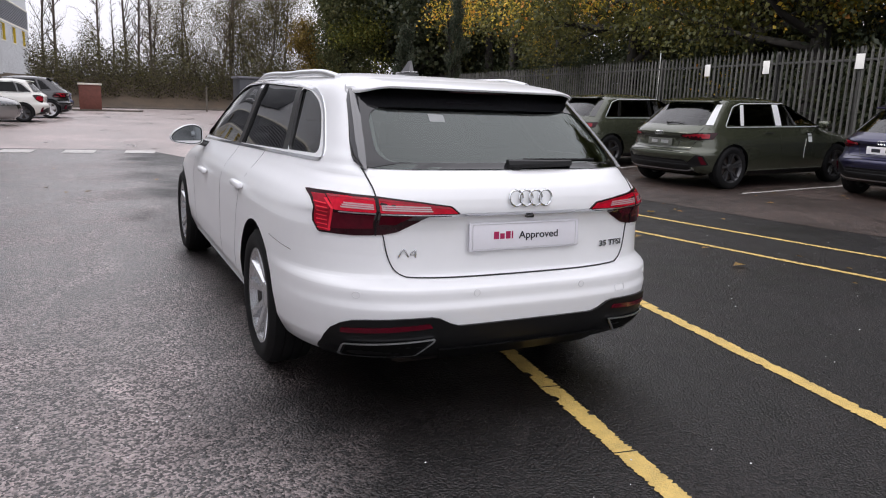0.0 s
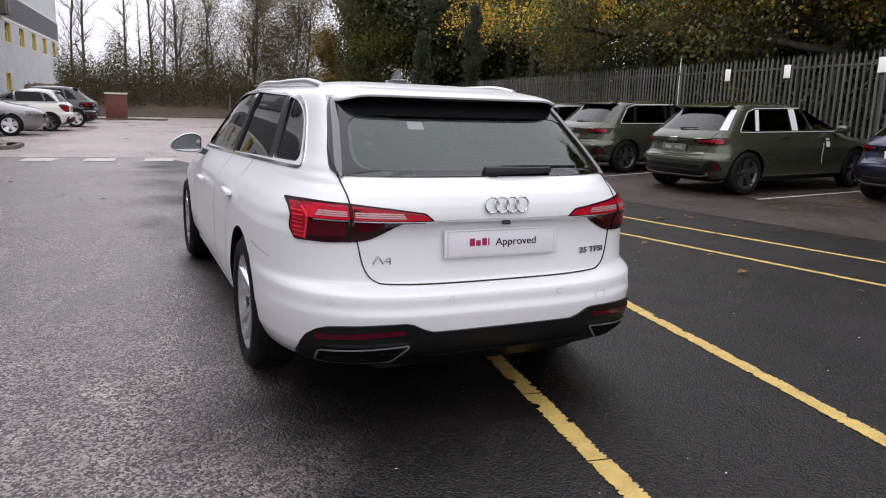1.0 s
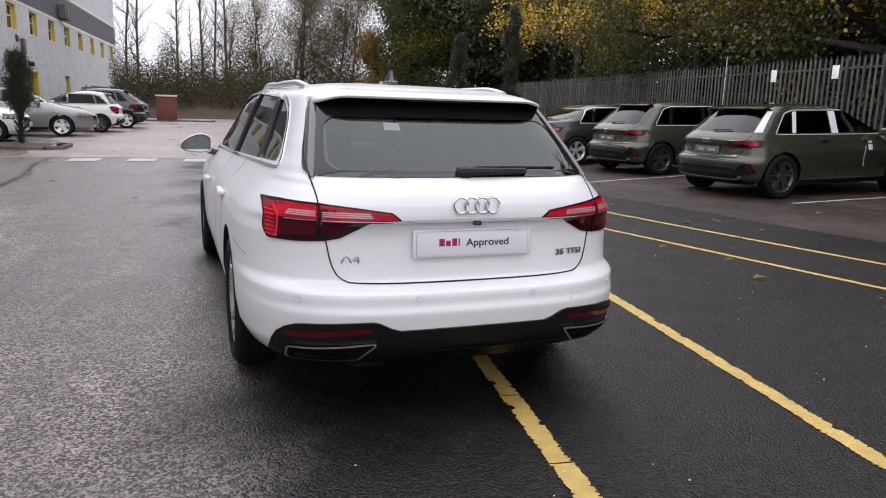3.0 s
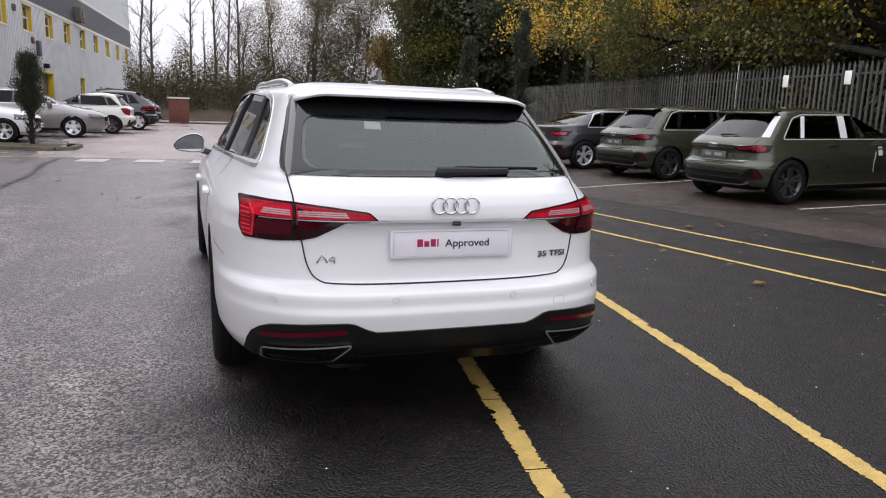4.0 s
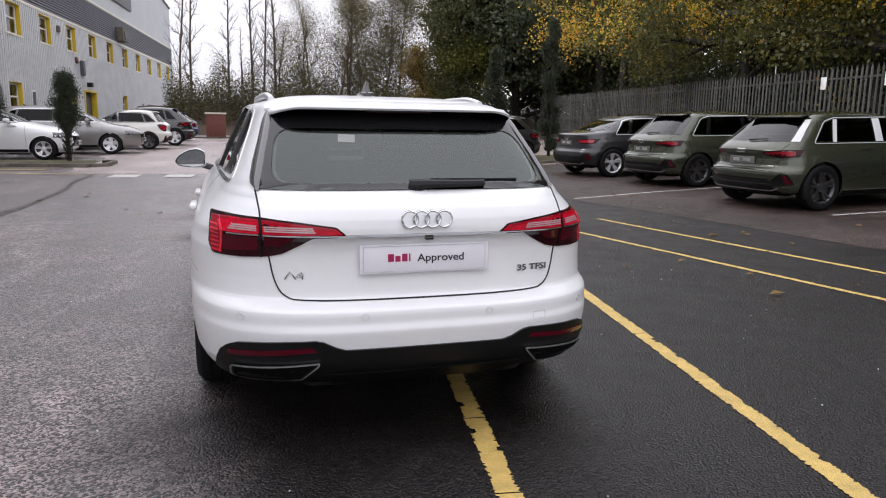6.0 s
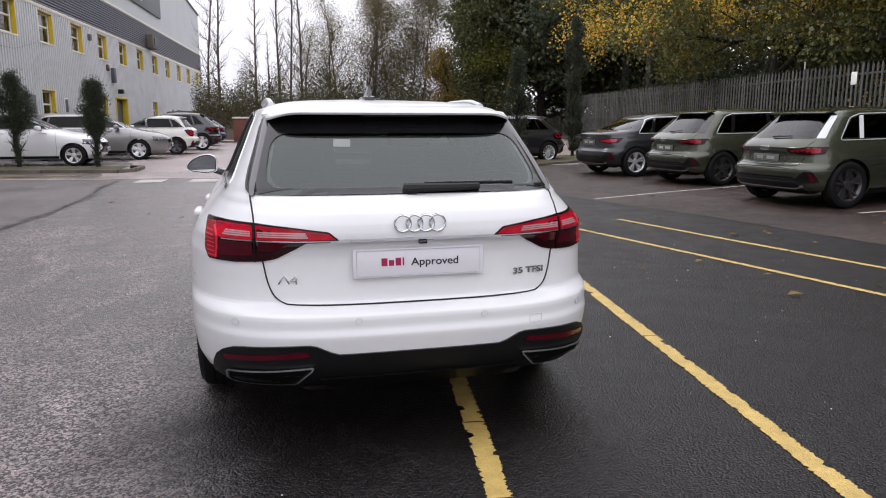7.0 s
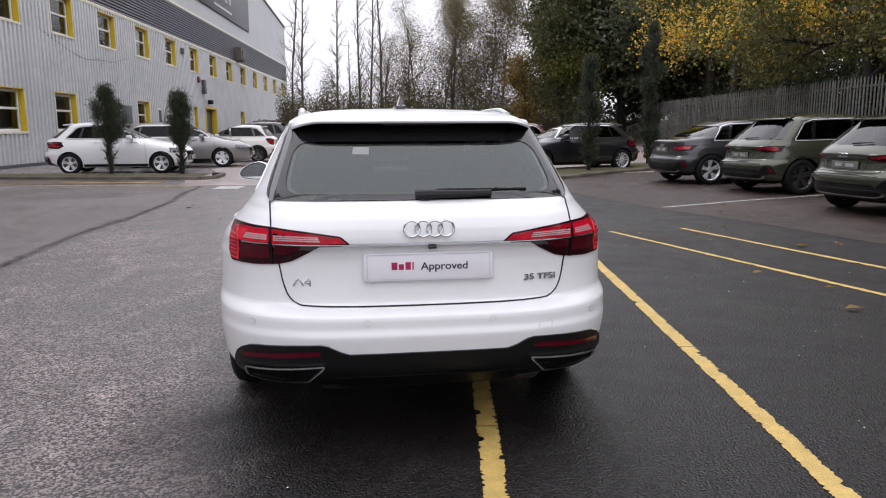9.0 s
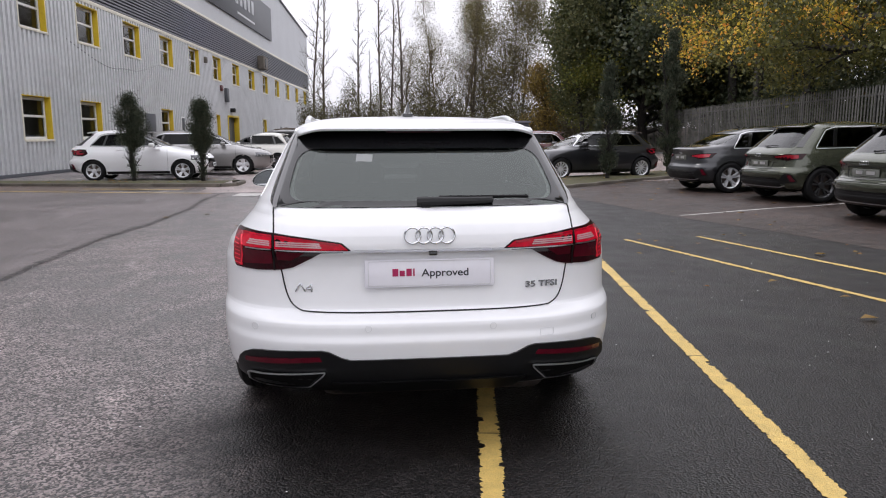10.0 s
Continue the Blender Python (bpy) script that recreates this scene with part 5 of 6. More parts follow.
TURF = material("thin_turf", (0.075, 0.085, 0.03), 0.9, vary=0.4, scale=4, second=(0.09, 0.07, 0.045), bump=0.6, bump_scale=40)


def spread(lo, hi, near_lo, near_hi, step):
    """Coordinates that lie close together near by and far apart out to the horizon."""
    mid = list(np.arange(near_lo, near_hi + 1e-6, step))
    left = [near_lo - (near_lo - lo) * (k / 10) ** 2.2 for k in range(10, 0, -1)]
    right = [near_hi + (hi - near_hi) * (k / 10) ** 2.2 for k in range(1, 11)]
    return left + mid + right


def sheet(name, xs, ys, lift, mat, label, edge=None, category="ground"):
    """A sheet that follows the ground; edge(x, y) may move a corner."""
    co, n = [], len(xs)
    for y in ys:
        for x in xs:
            px, py = edge(x, y) if edge else (x, y)
            co.append((px, py, ground_z(px, py) + lift))
    faces = [(j * n + i, j * n + i + 1, (j + 1) * n + i + 1, (j + 1) * n + i) for j in range(len(ys) - 1) for i in range(n - 1)]
    return tagged(from_arrays(name, co, faces, mat), label, category, kind="structure")


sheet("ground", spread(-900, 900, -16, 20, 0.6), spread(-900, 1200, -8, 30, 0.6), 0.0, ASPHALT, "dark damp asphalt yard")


def seam_x(y):
    return 6.55 - 0.208 * y + 0.05 * math.sin(1.3 * y) if y < 11.5 else 4.16


sheet("pavement", list(np.linspace(0, 1, 24)), list(np.linspace(-8, 15.4, 48)), 0.004, OLD_ASPHALT, "worn brownish asphalt of the parking bays",
      lambda u, y: (seam_x(y) + (14.6 + 0.14 * y - seam_x(y)) * u, y + 5.2 * u * (1 if y > 14 else 0)))
sheet("road", list(np.linspace(0, 1, 30)), list(np.linspace(14.75, 48, 60)), 0.004, FAR_YARD, "pale worn surface of the far yard",
      lambda u, y: (-4.6 + 0.03 * (y - 15) + 0.25 * math.sin(1.7 * y) + (18 + 0.5 * (y - 15) * (y < 26) + 5 * (y >= 26)) * u * (0.42 if y < 17 else 1), y + 0.12 * math.sin(9 * u) - (3.2 * smooth_step((u - 0.5) / 0.2) if y < 14.9 else 0)))


SMOOTH_LANE = asphalt_material("smooth_grey_lane", 0.08, 0.25, 0.32, 130.0, 0.3, (1.05, 0.96, 0.95))
BROWN_LANE = asphalt_material("brown_stained_lane", 0.07, 0.17, 0.36, 110.0, 0.3, (1.25, 0.98, 0.82))
TAR = material("dark_joint_tar", (0.06, 0.056, 0.054), 0.6, vary=0.4, scale=20, bump=0.4, bump_scale=80)


def joint_x(y):
    return -3.66 + 0.09 * math.sin(0.8 * y) + 0.05 * math.sin(2.3 * y + 1)


sheet("road", list(np.linspace(0, 1, 16)), list(np.linspace(-9, 14.6, 60)), 0.004, SMOOTH_LANE, "smoother grey asphalt lane beyond a tarred joint",
      lambda u, y: (joint_x(y) * (1 - u) - 16.0 * u, y + 2.2 * u))
sheet("road", list(np.linspace(0, 1, 24)), list(np.linspace(0, 1, 6)), 0.008, BROWN_LANE, "brown stained asphalt along the island's kerb",
      lambda u, v: (-4.75 - 11 * u, 16.5 + 1.6 * u - (0.75 + 1.5 * u + 0.12 * math.sin(9 * u)) * (1 - v)))


def painted(name, a, b, width, mat, label, lift=0.004, ragged=0.012, gaps=0.06, seed=0):
    """A line of worn road paint with frayed edges and chips."""
    rnd = random.Random(seed)
    a, b = Vector(a), Vector(b)
    n = max(2, int((b - a).length / 0.009))
    d = (b - a).normalized()
    nrm = Vector((-d.y, d.x))
    co, faces = [], []
    big = [0.0, 0.0]
    for i in range(n + 1):
        p = a + (b - a) * i / n
        for k, s in enumerate((-1, 1)):
            big[k] = 0.9 * big[k] + rnd.uniform(-1, 1) * ragged * 0.13
            q = p + nrm * s * (width / 2 + big[k] + (rnd.uniform(-1, 0.6) if rnd.random() > 0.08 else -2.2) * ragged * 0.5)
            co.append((q.x, q.y, ground_z(q.x, q.y) + lift))
    # chips bite in from an edge for a short way; a few cracks cross the line
    bite = [0, 0]
    depth = [0.0, 0.0]
    for i in range(n + 1):
        for k, sg in enumerate((1, -1)):
            if bite[k] <= 0 and rnd.random() < 0.016:
                bite[k], depth[k] = rnd.randint(1, 6), rnd.uniform(0.06, 0.32) * width
            if bite[k] > 0:
                bite[k] -= 1
                x, y, z = co[2 * i + k]
                j = depth[k] * rnd.uniform(0.6, 1.0)
                co[2 * i + k] = (x + nrm.x * sg * j, y + nrm.y * sg * j, z)
    for i in range(n):
        if rnd.random() > gaps * 0.03:
            faces.append((2 * i, 2 * i + 1, 2 * i + 3, 2 * i + 2))
    ob = from_arrays(name, co, faces, mat, smooth=False)
    return tagged(ob, label, "road marking", kind="structure")


painted("yellow_line", (-0.31, -4.2), (0.86, 4.6), 0.096, YELLOW, "worn yellow bay line under the white car", gaps=0.3, seed=1)
painted("yellow_line", (0.938, -4.2), (2.24, 4.9), 0.096, YELLOW, "worn yellow bay line on dark asphalt", gaps=0.3, seed=2)
painted("yellow_line", (3.02, 6.10), (4.95, -2.1), 0.075, YELLOW, "thin yellow line along the lane", seed=3)
painted("yellow_line", (4.06, 6.25), (5.75, -1.4), 0.075, YELLOW, "thin yellow line beside the bays", seed=4)
painted("white_line", (4.85, 8.62), (9.3, 9.75), 0.075, ROADWHITE, "worn white bay line", 0.008, seed=5)
painted("white_line", (7.40, 5.62), (12.0, 5.95), 0.075, ROADWHITE, "worn white bay line", 0.008, seed=6)
painted("yellow_line", (-13.0, 16.6), (-3.95, 14.65), 0.09, YELLOW, "pale yellow line before the island", 0.012, seed=7)
painted("yellow_line", (-7.4, 16.15), (-4.9, 15.75), 0.10, YELLOW, "short pale yellow line beside the kerb", 0.012, seed=8)
for i in range(9):
    y = -3.0 + 2.0 * i
    painted("tar_joint", (joint_x(y) - 0.02, y), (joint_x(y + 2.0) - 0.02, y + 2.0) if i < 8 else (joint_x(14.4), 14.4), 0.022, TAR, "dark tarred joint between two surfaces", 0.009, 0.14, 1.8, seed=30 + i)
for i, x in enumerate((-3.02, -1.90, -0.76)):
    painted("white_block", (x - 0.29, 14.18 - 0.03 * i), (x + 0.29, 14.13 - 0.03 * i), 0.78, ROADWHITE, "white give-way block", 0.008, seed=10 + i)


def kerb_run(name, points, label, height=0.085, width=0.14, stone=0.9):
    """A row of kerb stones, each its own piece."""
    root = thing(name, pose(0, 0, 0), label, "kerb", kind="structure")
    mesh = None
    for a, b in zip(points, points[1:]):
        a, b = Vector(a), Vector(b)
        n = max(1, round((b - a).length / stone))
        ang = math.degrees(math.atan2(b.y - a.y, b.x - a.x))
        for i in range(n):
            p = a + (b - a) * (i + 0.5) / n
            size = (b - a).length / n - 0.012
            if mesh is None or abs(mesh[1] - size) > 0.01:
                ob = part("kerb_stone", box_bm(size, width, height + 0.1, 0.012), KERB, root, smooth=0)
                mesh = (ob.data, size)
            else:
                ob = new("kerb_stone", mesh[0])
                ob.parent = root
            ob.matrix_local = pose(p.x, p.y, ground_z(p.x, p.y) + height / 2 - 0.05 + 0.004 * math.sin(7 * i), 0, 0, ang)
    return root


kerb_run("kerb", [(-14.5, 17.95), (-4.1, 16.45), (-3.75, 16.7), (-3.7, 17.6), (-4.0, 17.85)], "weathered concrete kerb round the island")
kerb_run("kerb", [(1.8, 13.1), (8.1, 17.35), (13.0, 20.6)], "weathered concrete kerb along the verge")
kerb_run("kerb", [(-4.5, 39.6), (0.6, 39.9), (0.8, 41.0)], "low kerb round the pillar", stone=1.2)
kerb_run("kerb", [(-6.5, 45.2), (3.0, 47.0), (14.0, 49.5)], "low concrete kerb at the yard's far edge", stone=2.0)


def bed(name, corners, mat, label, lift=0.07):
    """A slightly humped planting bed between kerbs; corners run round it."""
    a, b, c, d = (Vector(q) for q in corners)
    co, faces, n, k = [], [], 24, 8
    for j in range(k + 1):
        for i in range(n + 1):
            u, v = i / n, j / k
            p = (a * (1 - u) + b * u) * (1 - v) + (d * (1 - u) + c * u) * v
            co.append((p.x, p.y, ground_z(p.x, p.y) + lift + 0.03 * math.sin(math.pi * v) + 0.012 * noise.noise((p.x * 2, p.y * 2, 0))))
    for j in range(k):
        for i in range(n):
            q = j * (n + 1) + i
            faces.append((q, q + 1, q + n + 2, q + n + 1))
    return tagged(from_arrays(name, co, faces, mat), label, "ground", kind="structure")


bed("verge", [(-14.5, 18.0), (-4.05, 16.52), (-3.8, 17.7), (-14.5, 19.0)], TURF, "thin turf and soil on the island")
bed("verge", [(1.75, 13.2), (13.0, 20.7), (11.7, 22.5), (0.7, 14.9)], TURF, "grass verge with fallen leaves")
bed("verge", [(15.0, -12.0), (21.5, 48.0), (30.0, 48.0), (26.0, -12.0)], SOIL, "leafy bank behind the fence", 0.45)
# added backdrop: blocks the low bright sky behind the fence
co = [(x + 0.1 * y, y, z + 0.3 * noise.noise((0.3 * y, x, 0))) for y in range(-14, 66, 2) for x, z in ((21.0, 0.3), (24.0, 1.0), (28.0, 1.9), (33.0, 2.6), (40.0, 3.0))]
faces = [(5 * j + i, 5 * j + i + 1, 5 * j + i + 6, 5 * j + i + 5) for j in range(39) for i in range(4)]
tagged(from_arrays("slope", co, faces, SOIL), "dark backdrop slope added behind the trees to block low sky", "ground", kind="structure")


# ---------- the warehouse ----------
CLAD = material("grey_cladding", (0.57, 0.58, 0.59), 0.45, metal=0.1, vary=0.1, scale=0.6, bump=0.02)
CLAD_DARK = material("slate_ribbed_cladding", (0.17, 0.175, 0.195), 0.5, vary=0.12, scale=0.6)
CLAD_PALE = material("pale_grey_cladding", (0.50, 0.51, 0.53), 0.5, vary=0.06, scale=0.4)
CREAM_TRIM = material("cream_trim", (0.72, 0.69, 0.58), 0.5, vary=0.1)
YELLOW_TRIM = material("yellow_window_reveal", (0.62, 0.44, 0.02), 0.5, vary=0.08)
UPVC = material("white_window_frame", (0.72, 0.72, 0.70), 0.4, vary=0.04)
ROOM = material("dim_room", (0.035, 0.035, 0.04), 0.9, vary=0.3)
SIGN_DARK = material("slate_sign", (0.07, 0.075, 0.085), 0.5, vary=0.06)

PITCH = 0.28


def clad_rows(u0, u1, z0, z1):
    """Upright ribs between u0 and u1: corners and faces."""
    prof = ((0, 0.0), (0.10, 0.0), (0.12, -0.085), (0.26, -0.085), (0.28, 0.0))
    us = []
    k = math.floor(u0 / PITCH)
    while k * PITCH < u1:
        for a, d in prof[:-1]:
            us.append((k * PITCH + a, d))
        k += 1
    us = [(u0, 0.0)] + [q for q in us if u0 + 0.005 < q[0] < u1 - 0.005] + [(u1, 0.0)]
    co = [(u, d, z0) for u, d in us] + [(u, d, z1) for u, d in us]
    n = len(us)
    return co, [(i, i + 1, n + i + 1, n + i) for i in range(n - 1)]


def warehouse():
    b = thing("warehouse", pose(-11.52, 21.85, 0, 0, 0, 86.2), "grey ribbed-clad warehouse with yellow-edged windows", "building")
    U0, U1 = -45.0, 63.8
    upper = [(0.75, 2.55), (4.86, 6.75), (9.23, 11.15), (13.76, 15.7), (18.4, 20.35), (23.2, 25.15), (28.07, 30.0), (32.98, 34.95), (38.04, 40.0), (43.2, 45.15), (48.5, 50.5), (53.9, 55.9), (59.4, 61.4)]
    upper = [(u - 4.35 * k, u + 1.9 - 4.35 * k) for k in range(8, 0, -1) for u in (0.75,)] + upper
    lower = [(-21, -19.1), (-16.6, -14.7), (-12.2, -10.3), (-7.9, -6.0), (-3.7, -1.8), (0.49, 2.4), (4.64, 6.5), (13.44, 15.2), (23.4, 24.4), (37.3, 39.0)]
    door = (26.2, 29.2)
    zs_low, zs_up = (1.22, 2.70), (4.87, 6.33)
    co, faces = [], []

    def row(u0, u1, z0, z1):
        c, f = clad_rows(u0, u1, z0, z1)
        k = len(co)
        co.extend(c)
        faces.extend([tuple(k + i for i in q) for q in f])

    row(U0, door[0], 0.05, zs_low[0])
    row(door[1], U1, 0.05, zs_low[0])
    row(U0, U1, zs_low[1], zs_up[0])
    row(U0, U1, zs_up[1], 6.46)
    for openings, (z0, z1) in ((sorted(lower + [door]), zs_low), (upper, zs_up)):
        u = U0
        for a, c in openings:
            row(u, a, z0, z1)
            u = c
        row(u, U1, z0, z1)
    from_arrays("wall_cladding", co, faces, CLAD, b, "grey upright-ribbed steel cladding", smooth=False)
    part("wall_core", box_bm(U1 - U0, 0.05, 6.4, 0, ((U0 + U1) / 2, 0.62, 3.2)), ROOM, b)
    part("eaves_trim", box_bm(U1 - U0, 0.14, 0.15, 0.01, ((U0 + U1) / 2, -0.03, 6.53)), CREAM_TRIM, b, "cream metal trim above the windows")
    # the slatted band
    n = 13
    h = (8.40 - 6.61) / n
    slat = None
    for i in range(n):
        if slat is None:
            co = [(u, d, z) for u in (U0, U1) for d, z in ((0.04, 0), (-0.08, h * 0.12), (-0.08, h * 0.60), (0.04, h * 0.72), (0.04, h))]
            ob = from_arrays("slat", co, [(j, 5 + j, 6 + j, 1 + j) for j in range(4)], CLAD_DARK, b, "slate grey level slat", smooth=False)
            slat = ob.data
        else:
            ob = new("slat", slat)
            ob.parent = b
        ob.location = (0, -0.02, 6.61 + i * h)
    part("band_trim", box_bm(U1 - U0, 0.14, 0.14, 0.01, ((U0 + U1) / 2, -0.03, 8.47)), CREAM_TRIM, b)
    bm = bmesh.new()
    top = lambda u: 12.75 + 0.07 * (63.8 - u)
    q = [bm.verts.new(p) for p in ((U0, 0, 8.54), (U1, 0, 8.54), (U1, 0, top(U1)), (20, 0, top(20)), (U0, 0, top(20) - 3))]
    r = [bm.verts.new((v.co.x, 0.3, v.co.z)) for v in q]
    bm.faces.new(q), bm.faces.new(r[::-1])
    for i in range(5):
        bm.faces.new((q[i], r[i], r[(i + 1) % 5], q[(i + 1) % 5]))
    bmesh.ops.recalc_face_normals(bm, faces=bm.faces)
    part("upper_wall", bm, CLAD_PALE, b, "pale grey flat upper wall", smooth=0)
    part("verge_trim", tube_bm([(U1 + 0.05, -0.05, top(U1) + 0.06), (20, -0.05, top(20) + 0.06), (U0, -0.05, top(20) - 2.9)], 0.10, 6), CLAD_DARK, b)
    part("end_wall", box_bm(0.3, 24, 12.7, 0, (U1 - 0.16, 12.4, 6.38)), CLAD_PALE, b)
    part("plinth", box_bm(U1 - U0, 0.14, 0.26, 0.02, ((U0 + U1) / 2, -0.06, 0.04)), SIGN_DARK, b)
    part("roof", box_bm(U1 - U0, 30, 0.3, 0, ((U0 + U1) / 2, 15.6, 12.4)), CLAD_DARK, b)
    # sign with plain bars in place of its letters
    sign = part("wall_sign", box_bm(21.5, 0.1, 2.75, 0.02, (31.6, -0.08, 10.95)), SIGN_DARK, b, "slate grey wall sign with pale bars")
    for i in range(5):
        part("sign_bar", box_bm(0.75, 0.04, 1.0, 0.01, (30.0 + 1.25 * i, -0.14, 11.15)), CLAD_PALE, sign)
    part("sign_bar", box_bm(5.5, 0.04, 0.16, 0.01, (32.8, -0.14, 10.05)), CLAD, sign)

    def window(a, c, z0, z1, bars=1):
        w, h, mu, mz = c - a, z1 - z0, (a + c) / 2, (z0 + z1) / 2
        win = part("window", box_bm(w, 0.008, 0.06, 0, (mu, 0.06, z0 - 0.03)), YELLOW_TRIM, b, "white-framed window in a yellow reveal")
        d = 0.30
        ed = box_bm(0.07, d, h + 0.1, 0.004, (a + 0.02, d / 2 - 0.07, mz))
        box_bm(w + 0.06, d + 0.03, 0.08, 0.006, (mu, d / 2 - 0.09, z0 + 0.0), ed)
        box_bm(0.035, 0.02, h + 0.1, 0.004, (c + 0.012, -0.068, mz), ed)
        part("edge_trim", ed, CREAM_TRIM, win)
        rv = box_bm(0.05, d, h + 0.1, 0.004, (c - 0.02, d / 2 - 0.07, mz))
        box_bm(w, d, 0.045, 0.004, (mu, d / 2 - 0.075, z1 + 0.0), rv)
        part("reveal", rv, YELLOW_TRIM, win, "yellow painted reveal")
        fr = box_bm(0.09, 0.07, h - 0.04, 0.008, (a + 0.10, 0.16, mz))
        for args in ((0.09, 0.07, h - 0.04, 0.008, (c - 0.10, 0.16, mz)), (w - 0.1, 0.07, 0.09, 0.008, (mu, 0.16, z0 + 0.08)), (w - 0.1, 0.07, 0.09, 0.008, (mu, 0.16, z1 - 0.08)), (w - 0.1, 0.065, 0.08, 0.008, (mu, 0.16, z0 + 0.55 * h))):
            box_bm(*args, bm=fr)
        part("window_frame", fr, UPVC, win)
        pane = box_bm(w - 0.2, 0.008, h - 0.16, 0, (mu, 0.165, mz))
        for f in pane.faces:
            f.normal_update()
            f.material_index = 0 if f.normal.y < -0.5 else 1
        glazed("pane", pane, CLEAR, win)
        if z0 > 3 and int(a * 7) % 3 == 0:
            part("blind", box_bm(w - 0.25, 0.01, h * 0.45, 0, (mu, 0.32, z1 - h * 0.28)), CLAD_PALE, win)

    for a, c in upper:
        window(a, c, *zs_up)
    for a, c in lower:
        window(a, c, *zs_low)
    # entrance
    dr = part("entrance_door", box_bm(door[1] - door[0], 0.06, 2.6, 0.01, ((door[0] + door[1]) / 2, 0.25, 1.35)), SIGN_DARK, b, "dark entrance door in a yellow surround")
    sur = box_bm(0.12, 0.5, 2.75, 0.01, (door[0] + 0.06, 0.12, 1.37))
    box_bm(0.12, 0.5, 2.75, 0.01, (door[1] - 0.06, 0.12, 1.37), sur)
    box_bm(door[1] - door[0], 0.5, 0.12, 0.01, ((door[0] + door[1]) / 2, 0.12, 2.69), sur)
    part("door_surround", sur, YELLOW_TRIM, dr)
    for u, w, z, h, mt, nm in ((11.9, 1.25, 2.0, 0.85, SIGN_DARK, "notice_board"), (16.7, 0.55, 2.0, 0.8, UPVC, "notice_frame"), (45.5, 0.7, 1.9, 0.6, SIGN_DARK, "wall_vent"), (48.3, 0.7, 1.9, 0.6, SIGN_DARK, "wall_vent")):
        o = part(nm, box_bm(w, 0.06, h, 0.01, (u, -0.07, z)), mt, b)
        if nm == "notice_frame":
            part("notice", box_bm(w - 0.14, 0.02, h - 0.14, 0, (u, -0.105, z)), SIGN_DARK, o)
    # alarm box, lamp, air conditioner, cable
    part("alarm_box", box_bm(0.55, 0.25, 0.9, 0.03, (25.9, -0.15, 4.05)), SIGN_DARK, b)
    part("alarm_dome", box_bm(0.4, 0.2, 0.4, 0.08, (24.9, -0.12, 4.45)), MAROON, b, "red alarm sounder")
    part("flood_lamp", box_bm(0.4, 0.35, 0.28, 0.04, (27.2, -0.22, 3.1)), BLACK, b)
    part("wall_lamp", box_bm(0.3, 0.2, 0.35, 0.05, (21.5, -0.12, 5.9)), KERB, b)
    ac = part("air_conditioner", box_bm(1.7, 0.5, 1.0, 0.04, (37.0, -0.35, 7.2)), KERB, b, "grey air-conditioning unit on brackets")
    part("fan_grille", lathe([(0, 0.36), (0.03, 0.36), (0.03, 0.001)], 20), BLACK, ac).matrix_local = pose(37.0, -0.6, 7.2, 0, 0, -90)
    pts = [(3.9, -0.06, 4.9), (5.4, -0.06, 4.55), (6.8, -0.07, 4.25), (8.0, -0.07, 4.15), (9.2, -0.07, 4.3), (10.6, -0.06, 4.25), (12.0, -0.06, 4.55), (13.6, -0.06, 4.85)]
    for _ in range(3):
        pts = [pts[0]] + [tuple(p * (1 - w) + q * w for p, q in zip(a, c)) for a, c in zip(pts, pts[1:]) for w in (0.25, 0.75)] + [pts[-1]]
    part("slack_cable", tube_bm(pts, 0.02, 5), SIGN_DARK, b)
    part("downpipe", tube_bm([(4.0, -0.07, 6.4), (4.0, -0.07, 3.3)], 0.018, 6), CLAD, b)
    return b


warehouse()


# ---------- palisade fence ----------
GALV = material("weathered_galvanised_steel", (0.076, 0.076, 0.073), 0.55, metal=0.3, vary=0.3, scale=8, by_object=0.3)
POST_STEEL = material("dull_dark_steel", (0.05, 0.05, 0.048), 0.6, metal=0.3, vary=0.3, scale=8)
PLASTIC_WHITE = material("white_notice", (0.75, 0.75, 0.74), 0.5, vary=0.03)


def fence():
    a, b, base, top = Vector((13.3, -4.0)), Vector((22.5, 60.8)), 0.45, 2.99
    length = (b - a).length
    root = thing("palisade_fence", pose(a.x, a.y, 0, 0, 0, math.degrees(math.atan2(b.y - a.y, b.x - a.x))), "grey galvanised palisade fence with pointed pales", "fence")
    bm = bmesh.new()
    prof = [(-0.042, 0.004), (-0.024, -0.016), (0.0, -0.006), (0.024, -0.016), (0.042, 0.004)]
    h = top - base
    rows = [[bm.verts.new((x, y + d, z)) for x, y in prof] for z in (0, h - 0.14) for d in (0,)]
    tip = [bm.verts.new((x * 0.55, y, h - 0.07)) for x, y in prof] 
    end = bm.verts.new((0, -0.02, h))
    for p, q in zip([rows[0], rows[1]], [rows[1], tip]):
        for i in range(4):
            bm.faces.new((p[i], p[i + 1], q[i + 1], q[i]))
    for i in range(4):
        bm.faces.new((tip[i], tip[i + 1], end))
    pale = None
    n = min(298, int(length / 0.205))
    rnd = random.Random(5)
    for i in range(n):
        if pale is None:
            ob = part("pale", bm, GALV, root, smooth=0)
            pale = ob.data
        else:
            ob = new("pale", pale)
            ob.parent = root
        ob.matrix_local = pose(0.08 + i * 0.205, 0.03, base + rnd.uniform(-0.012, 0.012), rnd.uniform(-0.3, 0.3), rnd.uniform(-0.35, 0.35), 180 + rnd.uniform(-1.5, 1.5))
    for i in range(int(length / 2.75) + 1):
